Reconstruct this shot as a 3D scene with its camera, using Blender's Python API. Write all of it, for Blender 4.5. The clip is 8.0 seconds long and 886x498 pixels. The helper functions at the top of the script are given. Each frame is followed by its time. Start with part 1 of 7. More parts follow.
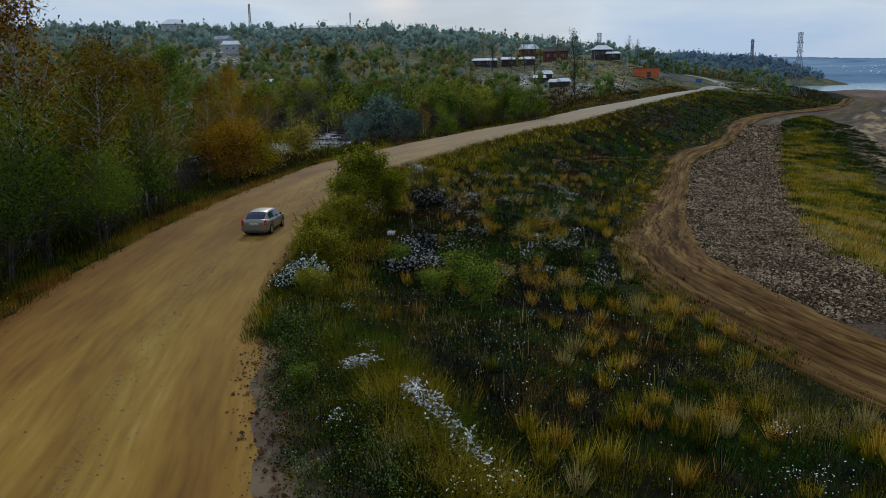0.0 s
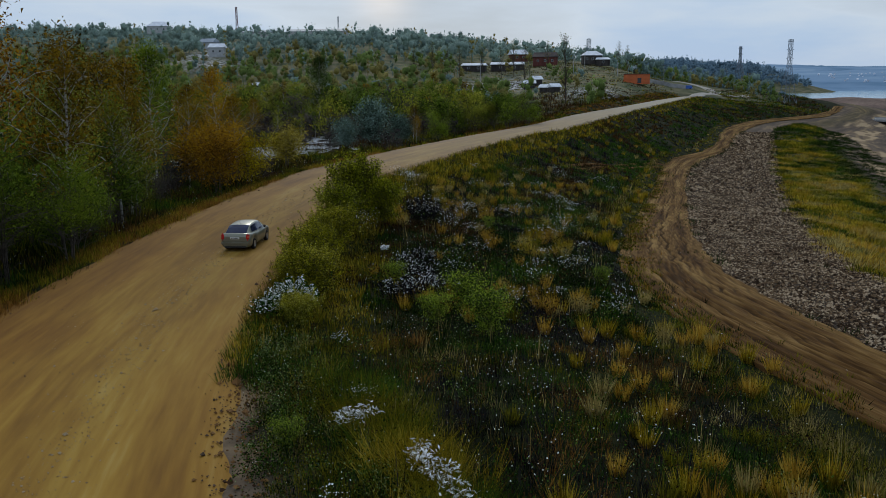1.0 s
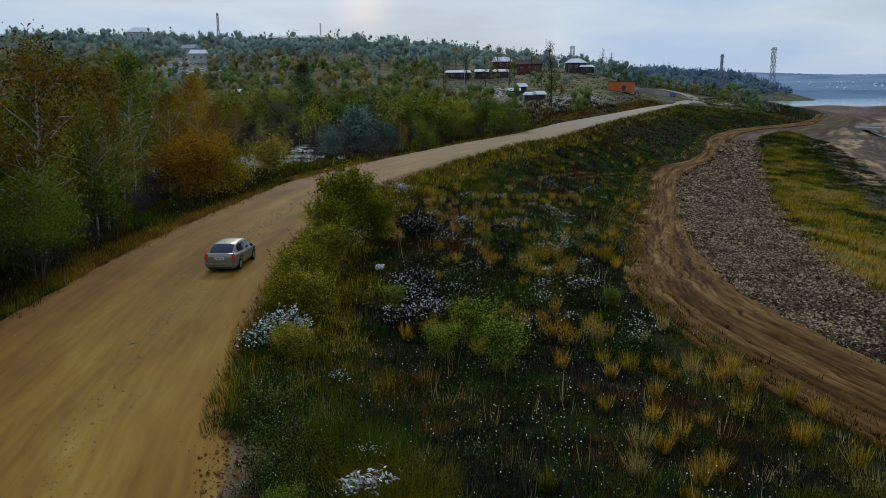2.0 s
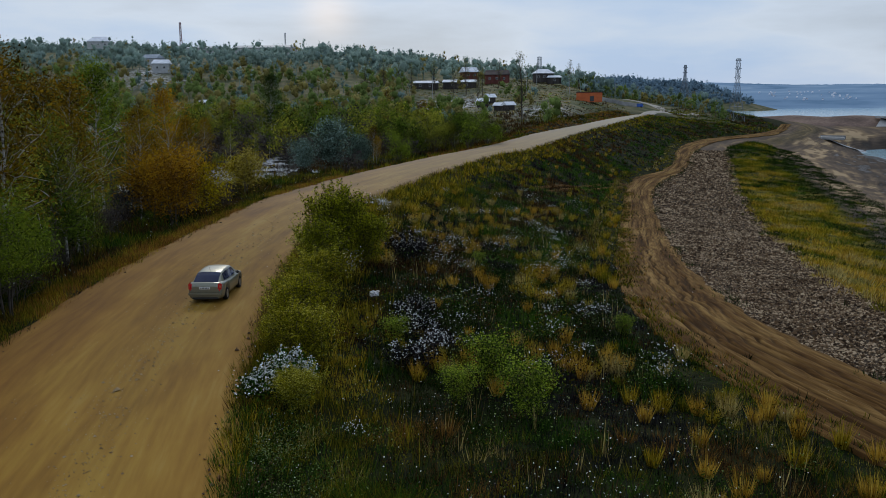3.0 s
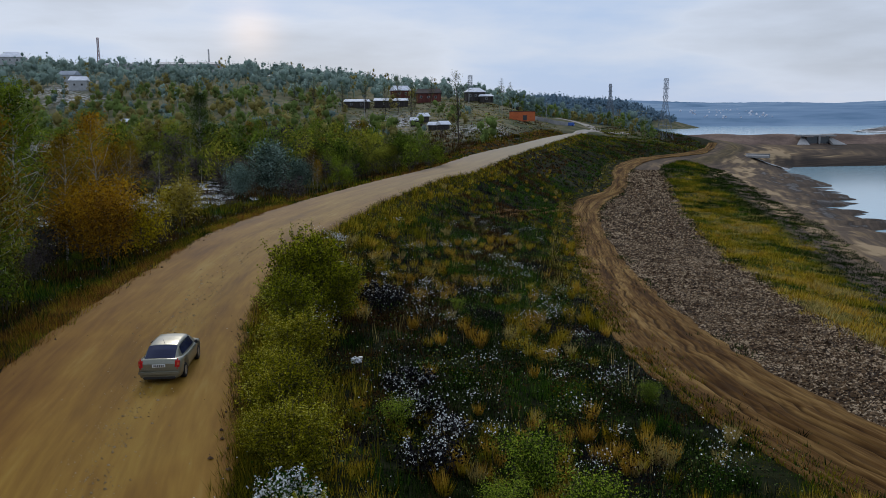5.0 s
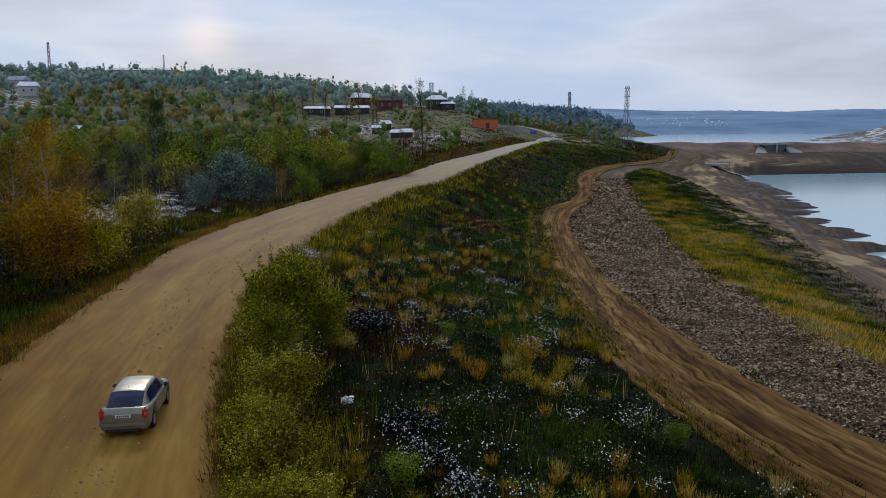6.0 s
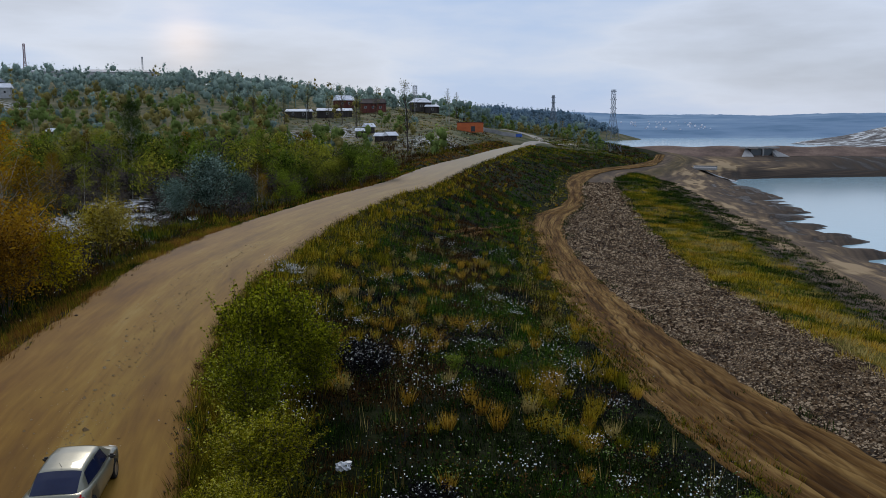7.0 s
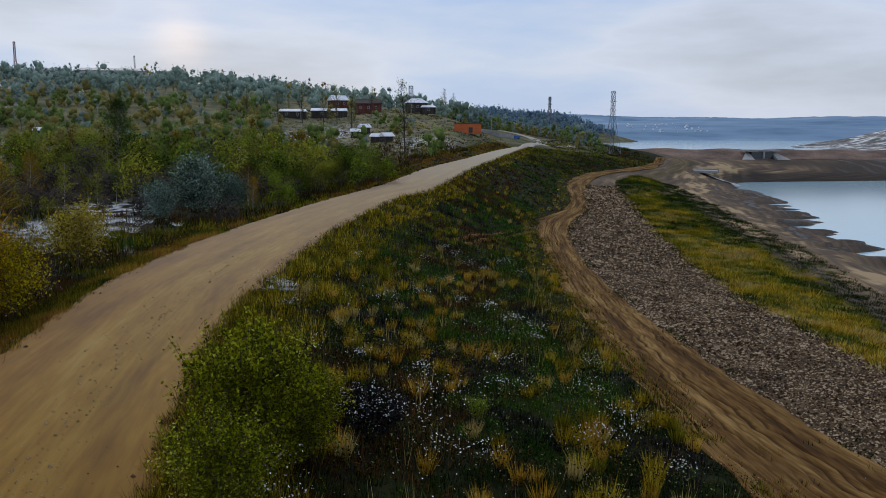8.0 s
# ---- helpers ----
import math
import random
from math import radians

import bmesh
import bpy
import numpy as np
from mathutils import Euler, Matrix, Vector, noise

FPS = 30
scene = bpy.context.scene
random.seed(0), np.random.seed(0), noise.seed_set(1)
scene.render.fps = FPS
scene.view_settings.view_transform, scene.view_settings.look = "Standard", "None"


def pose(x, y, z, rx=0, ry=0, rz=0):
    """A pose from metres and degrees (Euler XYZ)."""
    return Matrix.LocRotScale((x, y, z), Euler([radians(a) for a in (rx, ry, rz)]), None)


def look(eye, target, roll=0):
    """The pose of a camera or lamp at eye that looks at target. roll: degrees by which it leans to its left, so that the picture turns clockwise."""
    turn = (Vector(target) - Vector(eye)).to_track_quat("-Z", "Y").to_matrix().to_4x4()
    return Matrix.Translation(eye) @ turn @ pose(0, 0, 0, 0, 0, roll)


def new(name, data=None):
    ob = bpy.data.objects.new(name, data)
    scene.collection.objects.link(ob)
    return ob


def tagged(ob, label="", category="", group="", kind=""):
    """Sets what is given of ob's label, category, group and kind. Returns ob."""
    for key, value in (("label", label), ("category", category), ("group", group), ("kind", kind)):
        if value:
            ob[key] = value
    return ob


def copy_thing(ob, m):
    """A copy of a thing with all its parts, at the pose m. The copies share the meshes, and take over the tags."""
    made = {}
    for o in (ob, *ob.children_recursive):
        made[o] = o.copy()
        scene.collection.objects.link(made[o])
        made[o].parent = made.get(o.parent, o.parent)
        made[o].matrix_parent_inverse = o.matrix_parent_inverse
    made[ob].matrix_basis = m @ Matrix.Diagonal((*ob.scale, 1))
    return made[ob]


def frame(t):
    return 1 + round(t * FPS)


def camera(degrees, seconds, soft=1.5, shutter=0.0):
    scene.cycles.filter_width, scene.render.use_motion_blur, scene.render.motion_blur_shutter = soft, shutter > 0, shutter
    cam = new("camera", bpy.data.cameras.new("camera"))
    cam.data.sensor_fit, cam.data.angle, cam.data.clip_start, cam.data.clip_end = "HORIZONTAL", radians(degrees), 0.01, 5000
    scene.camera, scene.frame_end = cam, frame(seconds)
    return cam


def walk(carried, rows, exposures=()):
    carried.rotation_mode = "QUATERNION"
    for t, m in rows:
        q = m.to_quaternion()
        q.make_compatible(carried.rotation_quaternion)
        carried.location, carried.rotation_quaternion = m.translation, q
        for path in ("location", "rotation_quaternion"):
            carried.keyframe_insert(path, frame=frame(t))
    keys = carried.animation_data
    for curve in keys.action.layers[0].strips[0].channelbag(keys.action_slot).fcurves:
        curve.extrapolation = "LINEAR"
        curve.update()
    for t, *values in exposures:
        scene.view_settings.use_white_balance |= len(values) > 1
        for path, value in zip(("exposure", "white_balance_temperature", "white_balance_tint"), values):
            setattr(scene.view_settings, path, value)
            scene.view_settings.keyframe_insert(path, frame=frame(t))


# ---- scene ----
cam = camera(55.7, 8.0, soft=0.75)
PATH = [
    (0, (1.04, 0.02, 9.70), (-1.56, 19.44, 5.67), -0.96),
    (0.5, (0.50, 2.19, 9.57), (-1.98, 21.63, 5.60), -0.68),
    (1, (-0.20, 4.23, 9.54), (-2.49, 23.71, 5.62), -0.54),
    (1.5, (-0.75, 5.95, 9.58), (-2.90, 25.46, 5.72), -0.44),
    (3, (-3.63, 10.05, 10.01), (-4.68, 29.70, 6.46), -0.40),
    (3.5, (-4.59, 11.61, 10.32), (-5.29, 31.30, 6.86), -0.40),
    (4, (-5.53, 13.19, 10.63), (-5.88, 32.90, 7.27), -0.42),
    (4.5, (-6.23, 14.73, 10.79), (-6.12, 34.46, 7.52), -0.42),
    (6, (-8.71, 20.69, 11.04), (-7.04, 40.39, 8.03), -0.18),
    (6.5, (-9.11, 23.86, 11.01), (-7.22, 43.55, 8.04), -0.18),
    (7, (-9.39, 27.70, 10.90), (-7.29, 47.37, 7.97), -0.10),
    (7.5, (-9.73, 31.32, 10.86), (-7.58, 50.99, 7.95), -0.07),
    (8, (-9.79, 35.28, 10.73), (-7.54, 54.94, 7.83), 0.20),
]
walk(cam, [(t, look(eye, target, roll)) for t, eye, target, roll in PATH],
     [(0, -0.1, 6500, 4), (3, -0.04, 6550, 6), (4.5, 0, 6600, 9), (8, 0.02, 6700, 10)])

# ---- world: thin overcast, a weak low sun behind the clouds ----
SUN_ELEVATION, SUN_AZIMUTH = 32.0, -10.0
world = bpy.data.worlds.new("overcast_sky")
scene.world = world
world.use_nodes = True
wn, wl = world.node_tree.nodes, world.node_tree.links
wn.clear()
w_out, w_bg = wn.new("ShaderNodeOutputWorld"), wn.new("ShaderNodeBackground")
w_sky = wn.new("ShaderNodeTexSky")
w_sky.sky_type, w_sky.sun_disc = "NISHITA", False
w_sky.sun_elevation, w_sky.sun_rotation = radians(SUN_ELEVATION), radians(SUN_AZIMUTH)
w_co, w_map = wn.new("ShaderNodeTexCoord"), wn.new("ShaderNodeMapping")
w_map.inputs["Scale"].default_value = (1.0, 1.0, 4.6)
w_map.inputs["Location"].default_value = (1.35, 0.4, 0.2)
w_noise = wn.new("ShaderNodeTexNoise")
w_noise.inputs["Scale"].default_value, w_noise.inputs["Detail"].default_value = 1.9, 6.0
w_noise.inputs["Roughness"].default_value = 0.53
w_ramp = wn.new("ShaderNodeValToRGB")
for e, (p, c) in zip((w_ramp.color_ramp.elements[0], w_ramp.color_ramp.elements[1], w_ramp.color_ramp.elements.new(0.52)),
                     ((0.36, (4.0, 5.4, 8.0, 1)), (0.62, (9.4, 8.8, 9.1, 1)), (0.5, (5.8, 6.6, 8.2, 1)))):
    e.position, e.color = p, c
w_mix = wn.new("ShaderNodeMixRGB")
w_mix.inputs[0].default_value = 0.93
wl.new(w_co.outputs["Generated"], w_map.inputs[0])
wl.new(w_map.outputs[0], w_noise.inputs["Vector"])
wl.new(w_noise.outputs["Fac"], w_ramp.inputs[0])
wl.new(w_sky.outputs[0], w_mix.inputs[1])
wl.new(w_ramp.outputs[0], w_mix.inputs[2])
# warm glow where the sun stands behind the cloud
w_dir, w_pow, w_add = wn.new("ShaderNodeVectorMath"), wn.new("ShaderNodeMath"), wn.new("ShaderNodeMixRGB")
w_dir.operation, w_pow.operation, w_add.blend_type = "DOT_PRODUCT", "POWER", "ADD"
w_nrm = wn.new("ShaderNodeVectorMath")
w_nrm.operation = "NORMALIZE"
wl.new(w_co.outputs["Generated"], w_nrm.inputs[0])
wl.new(w_nrm.outputs[0], w_dir.inputs[0])
w_dir.inputs[1].default_value = (math.sin(radians(-10.5)) * math.cos(radians(5.5)), math.cos(radians(-10.5)) * math.cos(radians(5.5)), math.sin(radians(5.5)))
wl.new(w_dir.outputs["Value"], w_pow.inputs[0])
w_pow.inputs[1].default_value = 2200.0
wl.new(w_pow.outputs[0], w_add.inputs[0])
wl.new(w_mix.outputs[0], w_add.inputs[1])
w_add.inputs[2].default_value = (2.2, 1.3, 0.5, 1)
wl.new(w_add.outputs[0], w_bg.inputs["Color"])
w_bg.inputs["Strength"].default_value = 0.1
wl.new(w_bg.outputs[0], w_out.inputs["Surface"])

sun_lamp = new("sun", bpy.data.lights.new("sun", "SUN"))
sun_lamp.data.energy, sun_lamp.data.angle, sun_lamp.data.color = 0.9, radians(14), (1.0, 0.93, 0.84)
sun_way = Vector((math.sin(radians(SUN_AZIMUTH)) * math.cos(radians(SUN_ELEVATION)),
                  math.cos(radians(SUN_AZIMUTH)) * math.cos(radians(SUN_ELEVATION)), math.sin(radians(SUN_ELEVATION))))
sun_lamp.matrix_world = look(sun_way * 400, (0, 0, 0))

# ---- materials ----
def shade(name, stops, big=0.4, fine=6.0, rough=0.9, bump=0.3, bump_size=0.05, metal=0.0, island=0.0, piece=0.0,
          mixing=0.35, stretch=(1, 1, 1), specular=0.25, through_light=0.0, along=False):
    """A surface whose colour runs through stops by a large noise, broken by a fine one, with relief from the fine one.
    island, piece: how much single blades or leaves, or single objects, differ in brightness."""
    m = bpy.data.materials.new(name)
    m.use_nodes = True
    n, l = m.node_tree.nodes, m.node_tree.links
    p = n["Principled BSDF"]
    geo, mp = n.new("ShaderNodeNewGeometry"), n.new("ShaderNodeMapping")
    mp.inputs["Scale"].default_value = stretch
    if along:
        laid = n.new("ShaderNodeUVMap")
        laid.uv_map = "laid"
        l.new(laid.outputs[0], mp.inputs[0])
    else:
        l.new(geo.outputs["Position"], mp.inputs[0])
    a, b = n.new("ShaderNodeTexNoise"), n.new("ShaderNodeTexNoise")
    a.inputs["Scale"].default_value, a.inputs["Detail"].default_value = big, 4.0
    b.inputs["Scale"].default_value, b.inputs["Detail"].default_value = fine, 5.0
    for t in (a, b):
        l.new(mp.outputs[0], t.inputs["Vector"])
    add = n.new("ShaderNodeMath")
    add.operation = "MULTIPLY_ADD"
    l.new(b.outputs["Fac"], add.inputs[0])
    add.inputs[1].default_value = mixing
    scl = n.new("ShaderNodeMath")
    scl.operation = "MULTIPLY_ADD"
    l.new(a.outputs["Fac"], scl.inputs[0])
    scl.inputs[1].default_value, scl.inputs[2].default_value = 1.0 - mixing * 0.3, -mixing * 0.35
    l.new(scl.outputs[0], add.inputs[2])
    value = add.outputs[0]
    if island:
        isl = n.new("ShaderNodeMath")
        isl.operation = "MULTIPLY_ADD"
        l.new(geo.outputs["Random Per Island"], isl.inputs[0])
        isl.inputs[1].default_value = island
        off = n.new("ShaderNodeMath")
        off.operation = "SUBTRACT"
        l.new(value, off.inputs[0])
        off.inputs[1].default_value = island / 2
        l.new(off.outputs[0], isl.inputs[2])
        value = isl.outputs[0]
    if piece:
        info, pc, off = n.new("ShaderNodeObjectInfo"), n.new("ShaderNodeMath"), n.new("ShaderNodeMath")
        pc.operation, off.operation = "MULTIPLY_ADD", "SUBTRACT"
        l.new(info.outputs["Random"], pc.inputs[0])
        pc.inputs[1].default_value = piece
        l.new(value, off.inputs[0])
        off.inputs[1].default_value = piece / 2
        l.new(off.outputs[0], pc.inputs[2])
        value = pc.outputs[0]
    ramp = n.new("ShaderNodeValToRGB")
    while len(ramp.color_ramp.elements) < len(stops):
        ramp.color_ramp.elements.new(0.5)
    for e, (at, c) in zip(ramp.color_ramp.elements, stops):
        e.position, e.color = at, (*c, 1)
    l.new(value, ramp.inputs[0])
    l.new(ramp.outputs[0], p.inputs["Base Color"])
    p.inputs["Roughness"].default_value, p.inputs["Metallic"].default_value = rough, metal
    p.inputs["Specular IOR Level"].default_value = specular
    if bump:
        bm_ = n.new("ShaderNodeBump")
        bm_.inputs["Strength"].default_value, bm_.inputs["Distance"].default_value = bump, bump_size
        l.new(b.outputs["Fac"], bm_.inputs["Height"])
        l.new(bm_.outputs[0], p.inputs["Normal"])
    if through_light:
        tr, mx = n.new("ShaderNodeBsdfTranslucent"), n.new("ShaderNodeMixShader")
        l.new(ramp.outputs[0], tr.inputs["Color"])
        mx.inputs[0].default_value = through_light
        l.new(p.outputs[0], mx.inputs[1])
        l.new(tr.outputs[0], mx.inputs[2])
        l.new(mx.outputs[0], n["Material Output"].inputs["Surface"])
    return m


def plain(name, colour, rough=0.5, metal=0.0, specular=0.5, coat=0.0):
    """Paint, plastic or metal with slight unevenness."""
    r, g, b = colour
    m = shade(name, [(0.3, (r * 0.82, g * 0.82, b * 0.82)), (0.7, (min(1, r * 1.12), min(1, g * 1.12), min(1, b * 1.12)))],
              big=0.7, fine=9.0, rough=rough, metal=metal, bump=0.0, specular=specular)
    m.node_tree.nodes["Principled BSDF"].inputs["Coat Weight"].default_value = coat
    return m


def foliage(name, dark, mid, light, island=0.5):
    return shade(name, [(0.25, dark), (0.5, mid), (0.8, light)], big=0.35, fine=2.2, rough=0.75, bump=0.0, island=island,
                 piece=0.25, through_light=0.35, specular=0.04)


M_ROAD = shade("road_dirt", [(0.26, (0.13, 0.06, 0.007)), (0.44, (0.208, 0.11, 0.014)), (0.58, (0.264, 0.153, 0.023)), (0.76, (0.335, 0.232, 0.068))],
               big=0.55, fine=4.0, rough=0.85, bump=0.5, bump_size=0.04, mixing=0.42, specular=0.2, along=True, stretch=(1, 0.09, 1))


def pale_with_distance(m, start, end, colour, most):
    """The road's colour blends towards pale grey further along."""
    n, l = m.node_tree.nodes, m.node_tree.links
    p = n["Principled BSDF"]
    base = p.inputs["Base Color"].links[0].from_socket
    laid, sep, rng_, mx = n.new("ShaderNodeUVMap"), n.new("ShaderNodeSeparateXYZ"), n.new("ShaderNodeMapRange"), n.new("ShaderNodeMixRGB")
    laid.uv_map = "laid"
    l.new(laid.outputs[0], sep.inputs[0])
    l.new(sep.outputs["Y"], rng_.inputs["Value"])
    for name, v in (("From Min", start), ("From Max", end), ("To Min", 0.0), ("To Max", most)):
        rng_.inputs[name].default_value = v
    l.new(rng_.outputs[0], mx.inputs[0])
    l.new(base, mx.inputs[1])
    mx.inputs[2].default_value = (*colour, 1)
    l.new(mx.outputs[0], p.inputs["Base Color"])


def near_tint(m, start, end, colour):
    """Multiplies the first stretch's colour by a tint that fades out further along."""
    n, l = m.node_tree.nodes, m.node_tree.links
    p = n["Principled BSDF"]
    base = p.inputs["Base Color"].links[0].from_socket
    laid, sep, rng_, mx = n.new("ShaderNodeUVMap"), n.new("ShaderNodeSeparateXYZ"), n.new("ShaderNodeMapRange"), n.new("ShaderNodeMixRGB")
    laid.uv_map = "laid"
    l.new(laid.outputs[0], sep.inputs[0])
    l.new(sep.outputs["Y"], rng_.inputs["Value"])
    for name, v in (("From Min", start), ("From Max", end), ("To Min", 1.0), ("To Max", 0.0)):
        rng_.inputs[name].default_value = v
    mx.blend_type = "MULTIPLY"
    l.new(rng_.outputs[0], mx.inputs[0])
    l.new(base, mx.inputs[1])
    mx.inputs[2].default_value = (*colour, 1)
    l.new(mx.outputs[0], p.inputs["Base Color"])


def worn_across(m, half, stops):
    """Redder loose soil at the margins, paler packed gravel in the wheel lines: a tint across the road's width."""
    n, l = m.node_tree.nodes, m.node_tree.links
    p = n["Principled BSDF"]
    base = p.inputs["Base Color"].links[0].from_socket
    laid, sep, geo, t = n.new("ShaderNodeUVMap"), n.new("ShaderNodeSeparateXYZ"), n.new("ShaderNodeNewGeometry"), n.new("ShaderNodeTexNoise")
    laid.uv_map = "laid"
    t.inputs["Scale"].default_value, t.inputs["Detail"].default_value = 0.22, 5.0
    l.new(geo.outputs["Position"], t.inputs["Vector"])
    l.new(laid.outputs[0], sep.inputs[0])
    shift, rng_, ramp, mx = n.new("ShaderNodeMath"), n.new("ShaderNodeMapRange"), n.new("ShaderNodeValToRGB"), n.new("ShaderNodeMixRGB")
    shift.operation = "MULTIPLY_ADD"
    l.new(t.outputs["Fac"], shift.inputs[0])
    shift.inputs[1].default_value = 5.0
    l.new(sep.outputs["X"], shift.inputs[2])
    rng_.inputs["From Min"].default_value, rng_.inputs["From Max"].default_value = 2.5 - half, 2.5 + half
    l.new(shift.outputs[0], rng_.inputs["Value"])
    while len(ramp.color_ramp.elements) < len(stops):
        ramp.color_ramp.elements.new(0.5)
    for e, (at_, c) in zip(ramp.color_ramp.elements, stops):
        e.position, e.color = at_, (*c, 1)
    l.new(rng_.outputs[0], ramp.inputs[0])
    mx.blend_type = "MULTIPLY"
    mx.inputs[0].default_value = 1.0
    l.new(base, mx.inputs[1])
    l.new(ramp.outputs[0], mx.inputs[2])
    l.new(mx.outputs[0], p.inputs["Base Color"])


worn_across(M_ROAD, 6.0, [(0.0, (0.68, 0.54, 0.4)), (0.25, (0.86, 0.73, 0.57)), (0.42, (0.98, 0.92, 0.8)), (0.54, (0.9, 0.84, 0.72)), (0.66, (1.0, 1.0, 1.0)), (0.76, (0.95, 0.9, 0.8)), (1.0, (0.8, 0.68, 0.52))])
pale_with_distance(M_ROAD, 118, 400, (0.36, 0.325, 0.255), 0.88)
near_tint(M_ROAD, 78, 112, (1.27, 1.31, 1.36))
M_TRACK = shade("track_dirt", [(0.35, (0.062, 0.031, 0.011)), (0.45, (0.122, 0.064, 0.02)), (0.54, (0.184, 0.105, 0.035)), (0.66, (0.305, 0.19, 0.07))],
                big=0.8, fine=6.0, rough=0.95, bump=0.8, bump_size=0.1, mixing=0.5, along=True, stretch=(1, 0.07, 1), specular=0.05)


def shade_ruts(m, colour):
    """Darkens the ruts by depth: damp packed soil, with shade painted into the bottoms."""
    n, l = m.node_tree.nodes, m.node_tree.links
    p = n["Principled BSDF"]
    base = p.inputs["Base Color"].links[0].from_socket
    worn, rng_, mx = n.new("ShaderNodeAttribute"), n.new("ShaderNodeMapRange"), n.new("ShaderNodeMixRGB")
    worn.attribute_name = "worn"
    for name, v in (("From Min", 0.01), ("From Max", -0.1), ("To Min", 0.0), ("To Max", 0.75)):
        rng_.inputs[name].default_value = v
    l.new(worn.outputs["Fac"], rng_.inputs["Value"])
    l.new(rng_.outputs[0], mx.inputs[0])
    l.new(base, mx.inputs[1])
    mx.inputs[2].default_value = (*colour, 1)
    l.new(mx.outputs[0], p.inputs["Base Color"])


shade_ruts(M_TRACK, (0.03, 0.0165, 0.008))
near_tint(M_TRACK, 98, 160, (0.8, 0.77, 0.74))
M_GRAVELBED = shade("gravel_bed", [(0.38, (0.018, 0.0105, 0.005)), (0.5, (0.056, 0.034, 0.017)), (0.62, (0.14, 0.094, 0.052))],
                    big=0.2, fine=11.0, rough=0.95, bump=0.9, bump_size=0.15, mixing=0.85)
M_STONE = shade("bank_stone", [(0.22, (0.026, 0.014, 0.007)), (0.5, (0.118, 0.071, 0.036)), (0.68, (0.205, 0.138, 0.08)), (0.88, (0.46, 0.345, 0.225))],
                big=0.3, fine=7.0, rough=0.9, bump=0.5, island=1.0, specular=0.1)
M_BARK = shade("bark", [(0.3, (0.03, 0.024, 0.019)), (0.7, (0.11, 0.09, 0.075))], big=2.0, fine=12.0, bump=0.6, piece=0.2)
M_BIRCH = shade("birch_bark", [(0.34, (0.0288, 0.02592, 0.02304)), (0.42, (0.36, 0.345, 0.32)), (0.8, (0.56, 0.545, 0.52))], big=1.5, fine=5.0,
                bump=0.2, stretch=(1, 1, 4))
M_STEEL = shade("galvanised_steel", [(0.3, (0.14, 0.17, 0.21)), (0.7, (0.28, 0.32, 0.37))], big=0.5, fine=3.0, rough=0.6, metal=0.5, bump=0.0)
M_CONCRETE = shade("concrete", [(0.3, (0.2, 0.2, 0.2)), (0.7, (0.42, 0.41, 0.4))], big=0.2, fine=2.0, bump=0.2)


def water_material(name, colour):
    m = bpy.data.materials.new(name)
    m.use_nodes = True
    n, l = m.node_tree.nodes, m.node_tree.links
    p = n["Principled BSDF"]
    p.inputs["Base Color"].default_value = (*colour, 1)
    p.inputs["Roughness"].default_value = 0.12
    p.inputs["IOR"].default_value = 1.33
    geo, t, b = n.new("ShaderNodeNewGeometry"), n.new("ShaderNodeTexNoise"), n.new("ShaderNodeBump")
    t.inputs["Scale"].default_value, t.inputs["Detail"].default_value = 0.5, 5.0
    l.new(geo.outputs["Position"], t.inputs["Vector"])
    l.new(t.outputs["Fac"], b.inputs["Height"])
    b.inputs["Strength"].default_value, b.inputs["Distance"].default_value = 0.25, 0.08
    l.new(b.outputs[0], p.inputs["Normal"])
    return m


M_WATER = water_material("lake_water", (0.36, 0.56, 0.66))


